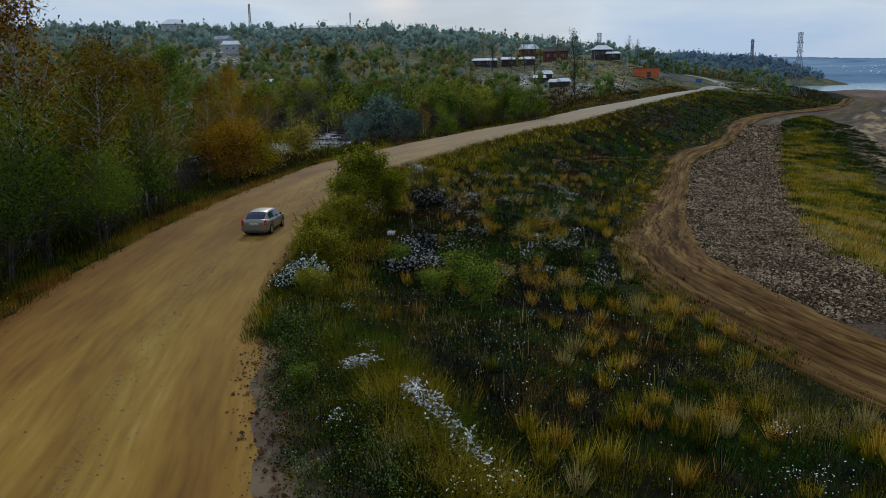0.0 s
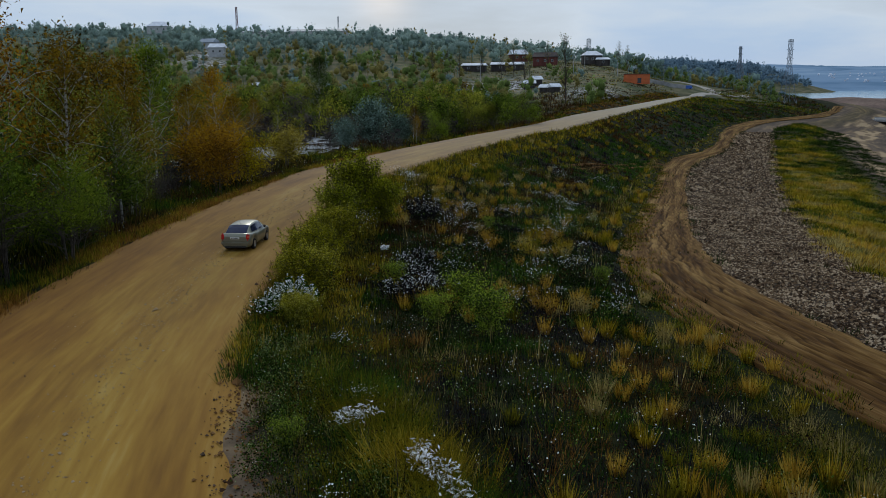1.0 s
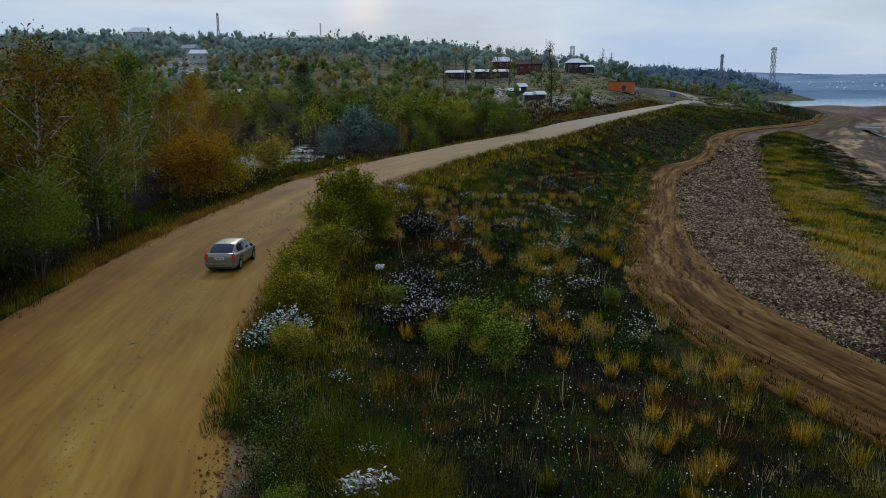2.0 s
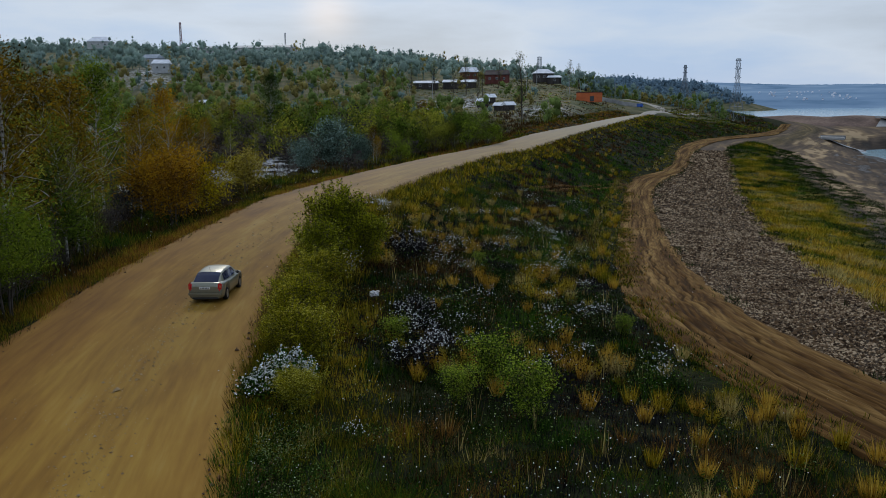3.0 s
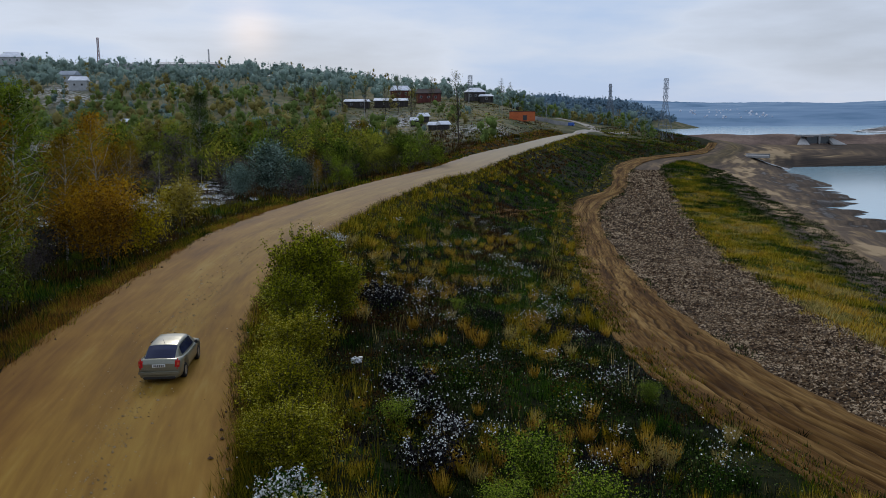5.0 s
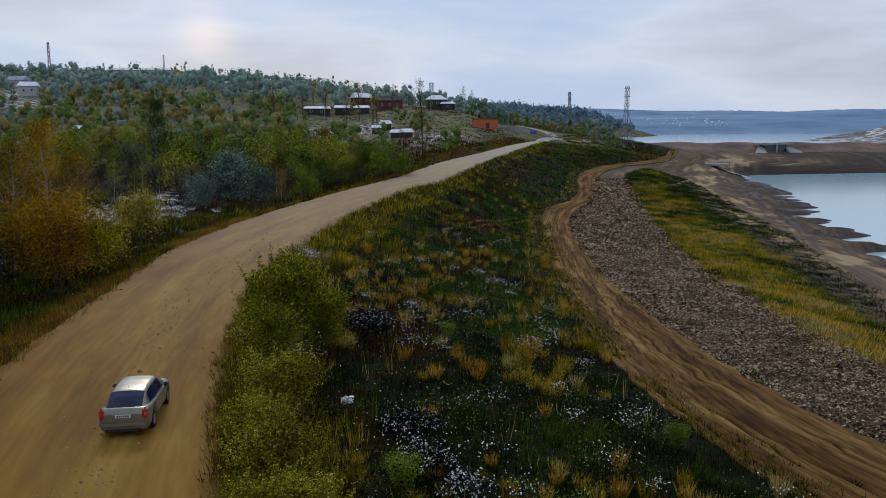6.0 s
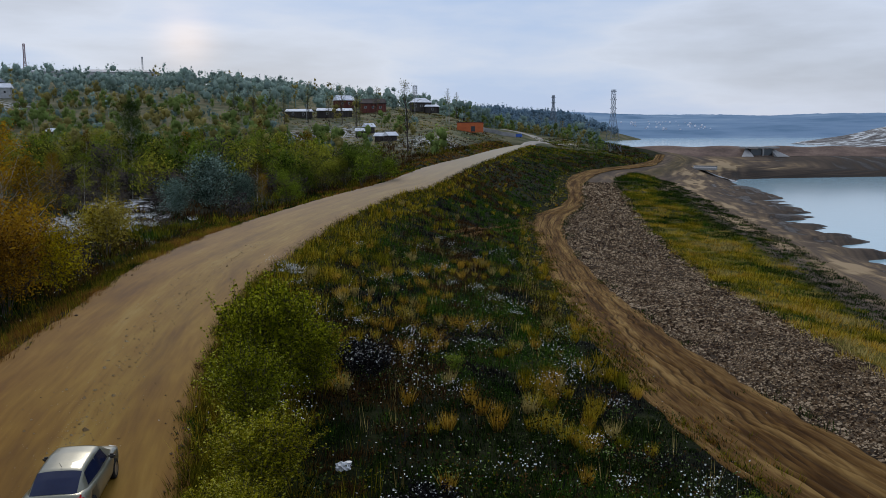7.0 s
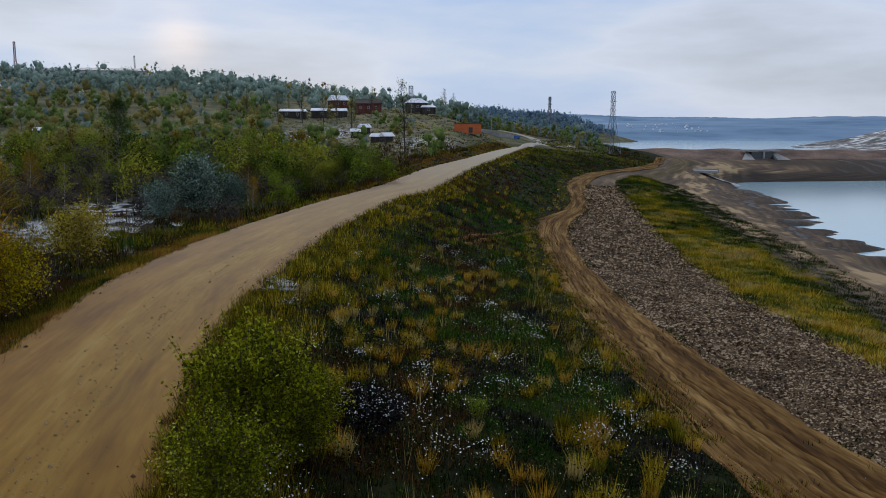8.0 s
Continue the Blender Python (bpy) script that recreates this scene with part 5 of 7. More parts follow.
# growth on the flat between the bend of the road and the end of the track
y = cover_rng.uniform(330, 462, 3400)
x = cover_rng.uniform(52, 132, 3400)
keep = (x > at(ROAD_R, np.minimum(y, 402)) + np.where(y > 400, 14, 1.5)) & ((x < at(TRACK_L, np.minimum(y, 420)) - 0.5) | (y > 424))
x, y = x[keep], y[keep]
feet = np.stack([x, y, land(x, y)], -1)
jit = field(x, y, 10.0, 81.0) + cover_rng.normal(0, 0.2, len(x))
for k, lo, hi in (("brown", -9, -0.3), ("weed", -0.3, -0.05), ("green", -0.05, 0.35), ("olive", 0.35, 9)):
    some = (jit >= lo) & (jit < hi)
    v, f, _ = blades(cover_rng, feet[some], cover_rng.uniform(0.4, 1.0, some.sum()), 9, 0.9, 0.24, 0.8)
    heap[k].append((v, f))
# tangled growth between the verge and the first trees
y = cover_rng.uniform(18, 132, 5200)
x = at(ROAD_L, y) - 2.2 - cover_rng.uniform(0, 1, 5200) ** 1.2 * 13
feet = np.stack([x, y, land(x, y)], -1)
jit = field(x, y, 4.0, 16.0) + cover_rng.normal(0, 0.2, 5200)
for k, lo, hi in (("brown", -9, -0.15), ("weed", -0.15, 0.3), ("olive", 0.3, 0.6), ("green", 0.6, 9)):
    some = (jit >= lo) & (jit < hi)
    v, f, tips = blades(cover_rng, feet[some], cover_rng.uniform(0.3, 1.0, some.sum()), 12, 0.5, 0.04, 0.6)
    heap[k].append((v, f))
    if k in ("brown", "weed"):
        take = cover_rng.uniform(size=len(tips)) < 0.012
        fluff.append(flakes(cover_rng, tips[take], 0.06, 0.5, 1.3))
# the yellow slope between the stones and the shore
y = cover_rng.uniform(35, 340, 5200)
l, r = at(GRAVEL_R, y), at(YELLOW_R, y)
x = l + (r - l) * cover_rng.uniform(-0.03, 1.55, 5200) + cover_rng.normal(0, 0.6, 5200)
feet = np.stack([x, y, land(x, y)], -1)
jit = 1.15 * field(x, y, 6.0, 2.0) + cover_rng.normal(0, 0.2, 5200) + 0.42 - 2.1 * np.clip((x - l) / (r - l) - 0.62, 0, 1) - 0.75 * ramp01((y - 140) / 130)
high = (0.45 + 0.002 * y) * np.where((x - l) / (r - l) > 0.9, 0.55, 1.0) * (1 + 0.5 * field(x, y, 3.0, 31.0)) * cover_rng.uniform(0.6, 1.2, 5200)
for k, lo, hi in (("weed", -9, -0.6), ("green", -0.6, -0.22), ("olive", -0.22, 0.4), ("yellow", 0.4, 0.85), ("gold", 0.85, 1.2), ("straw", 1.2, 9)):
    some = (jit >= lo) & (jit < hi)
    if some.any():
        v, f, _ = blades(cover_rng, feet[some], high[some] * 0.78, 34, 0.95, 0.075, 0.8)
        heap[k].append((v, f))

# sparse grass creeping over the bank side of the track
y = cover_rng.uniform(26, 190, 2600)
x = at(TRACK_L, y) + np.abs(cover_rng.normal(0, 1.0, 2600)) * (1 + 0.3 * field(x[:2600], y, 9.0, 71.0)) - 0.3
keep = field(x, y, 5.0, 73.0) > -0.05
feet = np.stack([x, y, land(x, y) + 0.1], -1)[keep]
jit = cover_rng.uniform(size=len(feet))
for k, lo, hi in (("olive", 0, 0.4), ("weed", 0.4, 0.75), ("russet", 0.75, 1.01)):
    some = (jit >= lo) & (jit < hi)
    v, f, _ = blades(cover_rng, feet[some], cover_rng.uniform(0.12, 0.34, some.sum()), 9, 0.25, 0.03 + 0.0002 * feet[some, 1].mean(), 0.8)
    heap[k].append((v, f))

NAMES = {"weed": "dark weeds dying back among the grass", "green": "patches of fresh green grass", "olive": "olive green grass gone to seed", "yellow": "clumps of yellow autumn grass", "gold": "tussocks of golden autumn grass",
         "straw": "bleached straw-coloured grass stems", "brown": "withered brown weeds", "russet": "russet withered grass and fallen leaves", "stalk": "dark dead stalks of meadow herbs"}
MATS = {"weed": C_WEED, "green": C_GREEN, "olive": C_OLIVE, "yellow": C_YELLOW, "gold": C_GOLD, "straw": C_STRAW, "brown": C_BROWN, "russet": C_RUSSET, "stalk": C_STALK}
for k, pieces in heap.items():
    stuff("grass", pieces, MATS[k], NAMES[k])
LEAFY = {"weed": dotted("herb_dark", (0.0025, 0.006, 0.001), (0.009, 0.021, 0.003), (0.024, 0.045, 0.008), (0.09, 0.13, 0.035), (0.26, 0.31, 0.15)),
         "green": dotted("herb_green", (0.006, 0.02, 0.002), (0.022, 0.064, 0.007), (0.05, 0.115, 0.012), (0.15, 0.22, 0.04), (0.32, 0.4, 0.17)), "brown": C_BROWN, "olive": C_OLIVE}
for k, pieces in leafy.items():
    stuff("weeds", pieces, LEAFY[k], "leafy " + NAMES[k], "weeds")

# white tufts: thin snow and seed fluff caught on the plants
for x, y, sx, sy, n in ((-0.5, 92, 1.6, 1.4, 110), (-9.1, 66, 1.5, 1.8, 60), (-7.2, 52, 1.4, 2.6, 170), (-10.3, 38.8, 1.3, 1.2, 60),
                        (-6.0, 36, 1.2, 1.2, 110), (-14.6, 94, 0.9, 1.3, 190), (-1, 30, 1.0, 0.8, 80), (3, 27, 1.2, 1.0, 60), (-4, 58, 3.0, 5.0, 150), (0, 75, 4, 8, 160), (4, 36, 3, 5, 70),
                        (-9.4, 79, 1.2, 2.2, 140), (-12.6, 60, 1.6, 1.6, 60)):
    c = np.stack([cover_rng.normal(x, sx, n), cover_rng.normal(y, sy, n), np.zeros(n)], -1)
    c[:, 2] = land(c[:, 0], c[:, 1]) + cover_rng.uniform(0.25, 0.75, n)
    fluff.append(flakes(cover_rng, c, 0.043 if y > 40 else 0.03, 0.8, 1.7))
# two swathes of bent grass white with snow
white_feet = np.concatenate([np.stack([cover_rng.normal(-5.0, 0.3, 14), cover_rng.normal(25.1, 0.22, 14), np.zeros(14)], -1),
                             np.stack([-3.1 + 2.9 * np.linspace(0, 1, 40) ** 1.4 + cover_rng.normal(0, 0.1, 40), 22.6 - 4.6 * np.linspace(0, 1, 40) ** 1.4 + cover_rng.normal(0, 0.1, 40), np.zeros(40)], -1),
                             np.stack([cover_rng.normal(-14.4, 0.35, 14), cover_rng.normal(94, 0.6, 14), np.zeros(14)], -1),
                             np.stack([cover_rng.normal(-43, 5, 150), cover_rng.normal(136, 9, 150), np.zeros(150)], -1)])
white_feet[:, 2] = land(white_feet[:, 0], white_feet[:, 1]) + cover_rng.uniform(0.1, 0.4, len(white_feet))
far_white = white_feet[white_feet[:, 1] > 60]
v, f, _ = blades(cover_rng, far_white, np.where(far_white[:, 1] > 110, 0.45, 0.18), 40, 0.42, 0.04, 2.0)
near_white = np.repeat(white_feet[white_feet[:, 1] < 60] + (0, 0, 0.25), 15, 0)
near_white = near_white + cover_rng.normal(0, 1, near_white.shape) * (0.15, 0.2, 0.08)
fluff.append(flakes(cover_rng, near_white, 0.05, 0.7, 3.0))
stuff("snowy_grass", [(v, f)], C_WHITE, "bent grass white with fresh snow")
stuff("white_fluff", fluff, C_WHITE, "white specks of snow and seed heads on the weeds", "snow")

# crushed stone
def stone_mesh(rng):
    v = np.array([(1, 0, 0), (-1, 0, 0), (0, 1, 0), (0, -1, 0), (0, 0, 0.75), (0, 0, -0.6)], float) * rng.uniform(0.7, 1.25, (6, 1))
    v += rng.normal(0, 0.12, (6, 3))
    return v, np.array([(0, 2, 4), (2, 1, 4), (1, 3, 4), (3, 0, 4), (2, 0, 5), (1, 2, 5), (3, 1, 5), (0, 3, 5)])


def stones(n, y0, y1, size):
    y = cover_rng.uniform(y0, y1, n)
    l, r = at(TRACK_R, y) + 0.2, at(GRAVEL_R, y)
    x = l + (r - l) * cover_rng.uniform(0, 1, n) + cover_rng.normal(0, 0.25, n)
    shapes = [stone_mesh(cover_rng) for _ in range(12)]
    pick = cover_rng.integers(0, 12, n)
    v = np.stack([s[0] for s in shapes])[pick]
    az = cover_rng.uniform(0, 6.28, n)
    c, s = np.cos(az)[:, None], np.sin(az)[:, None]
    v = np.stack([v[..., 0] * c - v[..., 1] * s, v[..., 0] * s + v[..., 1] * c, v[..., 2]], -1)
    k = size * cover_rng.lognormal(0, 0.35, n)
    v = v * k[:, None, None] + np.stack([x, y, land(x, y) + 0.04 + 0.2 * k], -1)[:, None]
    return v.reshape(-1, 3), (shapes[0][1][None, :4] + 6 * np.arange(n)[:, None, None]).reshape(-1, 3)


stuff("crushed_stone", [stones(26000, 38, 90, 0.06), stones(18000, 90, 150, 0.085), stones(11000, 150, 220, 0.13), stones(6500, 220, 300, 0.19)], M_STONE,
      "loose crushed stones, grey and pinkish, covering the bank", "stone")

# low weeds and scattered stones at the margins of the gravel
feet = []
for curve, n, out, sd in ((GRAVEL_R, 700, 0.0, 0.9), (TRACK_R, 420, 0.5, 0.5)):
    y = cover_rng.uniform(40, 300, n)
    x = at(curve, y) + out + cover_rng.normal(0, sd, n)
    keep = field(x, y, 8.0, 21.0) > 0.05
    feet.append(np.stack([x, y, land(x, y)], -1)[keep])
feet = np.concatenate(feet)
v, f, _ = blades(cover_rng, feet, 0.25 + 0.002 * feet[:, 1], 10, 0.4, 0.07, 0.7)
stuff("grass", [(v, f)], C_WEED, "low dark weeds at the edge of the gravel")

# ---- village, dam, pylons and distance ----
def box_mesh(name, size, material, bevel=0.0, shift=(0, 0, 0)):
    bm = bmesh.new()
    bmesh.ops.create_cube(bm, size=1.0)
    bmesh.ops.scale(bm, vec=size, verts=bm.verts)
    bmesh.ops.translate(bm, vec=shift, verts=bm.verts)
    if bevel:
        bmesh.ops.bevel(bm, geom=bm.edges[:], offset=bevel, segments=2, affect="EDGES")
    return bm_done(name, bm, material)


def bm_done(name, bm, material):
    me = bpy.data.meshes.new(name)
    bmesh.ops.recalc_face_normals(bm, faces=bm.faces[:])
    bm.to_mesh(me)
    bm.free()
    me.materials.append(material)
    return me


def gable_mesh(name, w, d, rise, thick, over, material, hip=0.0):
    """A pitched roof slab with eaves, its ridge along x; hip draws the ridge's ends in."""
    bm = bmesh.new()
    hw, hd = w / 2 + over, d / 2 + over
    lo = [bm.verts.new(p) for p in ((-hw, -hd, 0), (hw, -hd, 0), (hw, hd, 0), (-hw, hd, 0))]
    ridge = [bm.verts.new(p) for p in ((-hw + hip, 0, rise), (hw - hip, 0, rise))]
    lo2 = [bm.verts.new(v.co - Vector((0, 0, thick))) for v in lo]
    for f in ((lo[0], lo[1], ridge[1], ridge[0]), (lo[2], lo[3], ridge[0], ridge[1]), (lo[1], lo[2], ridge[1]), (lo[3], lo[0], ridge[0]), (lo2[3], lo2[2], lo2[1], lo2[0]),
              *((lo[k], lo2[k], lo2[(k + 1) % 4], lo[(k + 1) % 4]) for k in range(4))):
        bm.faces.new(f)
    return bm_done(name, bm, material)


M_BRICK = plain("red_brick", (0.5, 0.13, 0.05), 0.9, specular=0.2)
M_DARKWOOD = shade("dark_boards", [(0.3, (0.025, 0.022, 0.022)), (0.7, (0.075, 0.065, 0.06))], big=0.3, fine=4.0, stretch=(4, 4, 0.4), bump=0.3)
M_REDWOOD = shade("red_brown_boards", [(0.3, (0.07, 0.022, 0.018)), (0.7, (0.16, 0.055, 0.045))], big=0.3, fine=4.0, stretch=(4, 4, 0.4), bump=0.3)
M_PALEWALL = plain("pale_plaster", (0.42, 0.43, 0.44), 0.9, specular=0.2)
M_ROOFSNOW = shade("snowy_roof", [(0.3, (0.6, 0.63, 0.7)), (0.7, (0.85, 0.87, 0.92))], big=0.4, fine=2.0, rough=0.8, bump=0.3)
M_ROOFGREY = shade("grey_sheet_roof", [(0.3, (0.2, 0.23, 0.28)), (0.7, (0.36, 0.41, 0.47))], big=0.2, fine=2.0, rough=0.6, bump=0.2)
M_ROOFDARK = shade("dark_roof", [(0.3, (0.03, 0.026, 0.026)), (0.7, (0.09, 0.07, 0.065))], big=0.2, fine=2.0, rough=0.8, bump=0.2)
M_GLASSVOID = plain("window_and_void_dark", (0.02, 0.024, 0.03), 0.1, specular=0.6)
M_BLUE = plain("blue_paint", (0.03, 0.11, 0.45), 0.4)
M_TYRE = plain("tyre_rubber", (0.018, 0.018, 0.019), 0.85, specular=0.2)


def house(label, x, y, w, d, wall_h, rise, wall, roof, turn=0.0, hip=0.0, windows=2, name="village_house", sink=0.6, lift=0.0):
    top = thing(name, label, "house", "houses of the village", pose(x, y, z_at(x, y) - sink + lift, 0, 0, turn))
    part("wall", box_mesh("wall", (w, d, wall_h + sink), wall, shift=(0, 0, (wall_h + sink) / 2)), top)
    roof_ = part("roof", gable_mesh("roof", w, d, rise, 0.22, 0.5, roof, hip), top)
    roof_.location = (0, 0, wall_h + sink + 0.2)
    for k in range(windows):
        wx = -w / 2 + (k + 0.7) * w / (windows + 0.4)
        win = part("window", box_mesh("window", (1.1, 0.12, 1.2), M_PALEWALL), top)
        win.location = (wx, -d / 2 - 0.02, sink + wall_h * 0.55)
        part("pane", box_mesh("pane", (0.9, 0.04, 1.0), M_GLASSVOID, shift=(0, -0.06, 0)), win)
    return top


# brick building by the bend of the road
brick_house = thing("brick_garage", "low orange-red brick building with flat roof and dark doorway", "building", "", pose(42.5, 400, z_at(42.5, 400) - 0.4, 0, 0, -6))
part("wall", box_mesh("wall", (11.5, 7, 4.3), M_BRICK, shift=(0, 0, 2.15)), brick_house)
part("roof", box_mesh("roof", (11.9, 7.4, 0.3), M_ROOFDARK, 0.05, (0, 0, 4.45)), brick_house)
part("door", box_mesh("door", (1.7, 0.2, 2.3), M_GLASSVOID, shift=(1.2, -3.45, 1.55)), brick_house)
house("house with snow-covered two-step hipped roof and dark walls", 26, 470, 10, 9, 4.0, 2.2, M_DARKWOOD, M_ROOFSNOW, 4, 3.0, 3, lift=1.0)
house("low annexe with a snow-white lean roof", 31.5, 466, 7, 6, 2.6, 1.0, M_DARKWOOD, M_ROOFSNOW, 4, 1.0, 1, lift=1.0)
house("long red-brown wooden building with snow on the eaves", 1.5, 468, 13, 8, 4.2, 2.4, M_REDWOOD, M_ROOFDARK, -3, 1.0, 3)
house("long dark shed under a snowy roof", -18, 450, 17, 7, 2.8, 1.2, M_DARKWOOD, M_ROOFSNOW, 2, 0.5, 2)
house("long dark shed under a snowy roof", -35, 446, 12, 7, 2.6, 1.1, M_DARKWOOD, M_ROOFSNOW, -4, 0.5, 2)
house("wooden house with a grey roof", -14, 500, 9, 8, 3.5, 2.6, M_REDWOOD, M_ROOFSNOW, 20, 0.6, 2, lift=1.0)
house("small shed with a bright snowy roof", -5.5, 378, 4.6, 4, 2.2, 1.1, M_DARKWOOD, M_ROOFSNOW, -5, 0.0, 0, name="shed")
house("small shed with a bright snowy roof", -2.5, 384, 3.6, 3.4, 2.6, 1.4, M_DARKWOOD, M_ROOFSNOW, 28, 0.0, 0, name="shed")
house("small dark shed with a snowy roof", 4.6, 340, 3.6, 3.0, 1.9, 1.2, M_DARKWOOD, M_ROOFSNOW, 30, 0.0, 0, name="shed")
house("small dark shed with a snowy roof", 1.0, 345, 3.2, 3.0, 1.9, 1.1, M_DARKWOOD, M_ROOFSNOW, -25, 0.0, 0, name="shed")
house("house on the hill with a broad snow-covered hipped roof", -274, 600, 15, 12, 4.5, 3.4, M_PALEWALL, M_ROOFSNOW, 8, 4.0, 3, lift=3.5)
house("long pale warehouse with grey-blue sheet roof", -170, 650, 44, 16, 5.0, 2.0, M_PALEWALL, M_ROOFGREY, 3, 0.5, 4, name="warehouse", lift=3.5)
house("pale low building with grey roof", -222, 660, 22, 10, 4.0, 1.4, M_PALEWALL, M_ROOFGREY, -4, 0.5, 3, lift=3.5)
house("orange-walled cottage with a snowy roof", -129, 382, 4.4, 3.8, 1.2, 1.2, M_BRICK, M_ROOFSNOW, 12, 0.3, 1, lift=0.3)
house("pale house with a snowy roof on the hillside", -186, 482, 9, 8, 4.6, 2.2, M_PALEWALL, M_ROOFSNOW, 12, 0.8, 2)
house("pale house with a snowy roof on the hillside", -206, 520, 10, 8, 4.2, 2.4, M_PALEWALL, M_ROOFGREY, -8, 0.6, 2)
house("village house with grey roof among trees", 55, 520, 9, 8, 3.4, 2.4, M_DARKWOOD, M_ROOFGREY, -10, 0.5, 2)

# fence and a parked blue van near the bend
fence = thing("board_fence", "long weathered grey board fence beside the road", "fence")
for k in range(34):
    x, y = 49.5 + 0.62 * k, 428 + 0.25 * k
    b = part("board", box_mesh("board", (0.58, 0.06, 1.9), M_CONCRETE if k == 0 else None, shift=(0, 0, 0.95)), fence) if k == 0 else new("board", fence.children[0].data)
    b.parent = fence
    b.location = (x, y, z_at(x, y) - 0.05 + 0.03 * math.sin(k * 2.1))
van = thing("van", "small bright blue van parked by the bend", "van", "", pose(71.5, 438, z_at(71.5, 438) + 0.02, 0, 0, 70))
part("body", box_mesh("body", (1.9, 4.4, 1.55), M_BLUE, 0.18, (0, 0, 1.12)), van)
part("windscreen", box_mesh("windscreen", (1.6, 0.06, 0.6), M_GLASSVOID, 0.02, (0, -2.2, 1.45)), van)
for k in range(4):
    w = part("wheel", box_mesh("wheel", (0.22, 0.62, 0.62), M_TYRE, 0.16), van)
    w.location = ((-0.85, 0.85)[k % 2], (-1.35, 1.35)[k // 2], 0.31)


def lattice(name, label, x, y, height, base, neck, material, arms, bar=0.16):
    """A four-legged steel lattice mast as a thing: each leg and arm a part, the bracing of each bay a part."""
    top = thing(name, label, "pylon", "", pose(x, y, z_at(x, y) - 0.3, 0, 0, 14))
    levels = [0, 0.24, 0.44, 0.6, 0.7, 0.8, 0.9, 1.0]
    half = [base / 2 + (neck / 2 - base / 2) * min(1, l / 0.62) for l in levels]
    corner = lambda k, s: np.array([(s, s), (-s, s), (-s, -s), (s, -s)][k])
    for k in range(4):
        pts = [(*corner(k, s), l * height) for s, l in zip(half, levels)]
        v, q = tubes([(pts, np.full(len(pts), bar))], 4)
        part("leg", mesh_from("leg", v, q, material), top)
    for a in range(len(levels) - 1):
        ways = []
        for k in range(4):
            p, q = (*corner(k, half[a]), levels[a] * height), (*corner((k + 1) % 4, half[a + 1]), levels[a + 1] * height)
            r, s = (*corner((k + 1) % 4, half[a]), levels[a] * height), (*corner(k, half[a + 1]), levels[a + 1] * height)
            t = (*corner((k + 1) % 4, half[a + 1]), levels[a + 1] * height)
            ways += [([p, q], [bar * 0.6] * 2), ([r, s], [bar * 0.6] * 2), ([s, t], [bar * 0.6] * 2)]
        v, q = tubes(ways, 4)
        part("brace", mesh_from("brace", v, q, material), top)
    for f, reach in arms:
        v, q = tubes([([(-reach, 0, f * height), (reach, 0, f * height)], [bar * 0.8] * 2), ([(-reach, 0, f * height), (0, 0, f * height + 1.0)], [bar * 0.6] * 2),
                      ([(reach, 0, f * height), (0, 0, f * height + 1.0)], [bar * 0.6] * 2)], 4)
        part("cross_arm", mesh_from("cross_arm", v, q, material), top)
    return top


lattice("power_pylon", "tall grey steel lattice power pylon on spread legs", 117, 430, 30, 6.4, 1.5, M_STEEL, ((0.7, 1.9), (0.84, 1.9), (0.97, 1.6)), 0.1)
lattice("power_pylon", "small distant steel lattice power pylon", 176, 800, 27, 6.5, 1.6, M_STEEL, ((0.75, 2.4), (0.92, 2.2)), 0.22)
lattice("water_tower_frame", "square steel frame tower above the village roofs", 27, 520, 14, 2.0, 2.0, M_STEEL, ((0.97, 1.2),), 0.09)
lattice("radio_mast", "slim red and white radio mast on the hill", -318, 880, 36, 4.0, 1.6, plain("mast_paint", (0.3, 0.2, 0.22), 0.6), ((0.98, 1.2),), 0.26)
lattice("radio_mast", "thin distant radio mast on the skyline", -205, 860, 27, 2.4, 1.0, M_STEEL, ((0.98, 0.8),), 0.18)


def pole(x, y, h):
    top = thing("utility_pole", "weathered wooden utility pole with a crossbar", "pole", "poles in the village", pose(x, y, z_at(x, y) - 0.3, 0, 0, 20))
    v, q = tubes([([(0, 0, 0), (0, 0, h)], [0.15, 0.1])], 6)
    part("post", mesh_from("post", v, q, M_CONCRETE), top)
    v, q = tubes([([(-0.9, 0, h - 0.5), (0.9, 0, h - 0.5)], [0.07, 0.07])], 4)
    part("crossbar", mesh_from("crossbar", v, q, M_DARKWOOD), top)


for x, y, h in ((21, 440, 12), (36, 425, 11), (-30, 420, 11), (14, 400, 11), (60, 440, 10)):
    pole(x, y, h)

# dam across the valley with a concrete spillway, the outflow slab and its channel
M_DAM = shade("dam_earth", [(0.3, (0.078, 0.052, 0.043)), (0.5, (0.155, 0.105, 0.085)), (0.72, (0.28, 0.195, 0.15))], big=0.06, fine=0.7, rough=0.95, bump=0.6, bump_size=0.4, stretch=(1, 1, 5))
dx = np.arange(112, 470, 3.0)
rows = ((424, LAKE_Z - 2.0), (432, -13.2), (444, -7.6), (452, -6.6), (463, -0.9), (468, -0.5), (474, -0.6), (486, -5.5))
dam_v = np.array([(x, y + 1.2 * math.sin(x / 17) + 0.02 * (x - 112), z + (0.35 * math.sin(x / 5.3 + y) if z > LAKE_Z else 0) - 0.006 * (x - 112)) for y, z in rows for x in dx])
i = np.arange(len(rows) - 1)[:, None] * len(dx) + np.arange(len(dx) - 1)[None, :]
dam = new("dam", mesh_from("dam", dam_v, np.stack([i, i + 1, i + 1 + len(dx), i + len(dx)], -1).reshape(-1, 4), M_DAM, True))
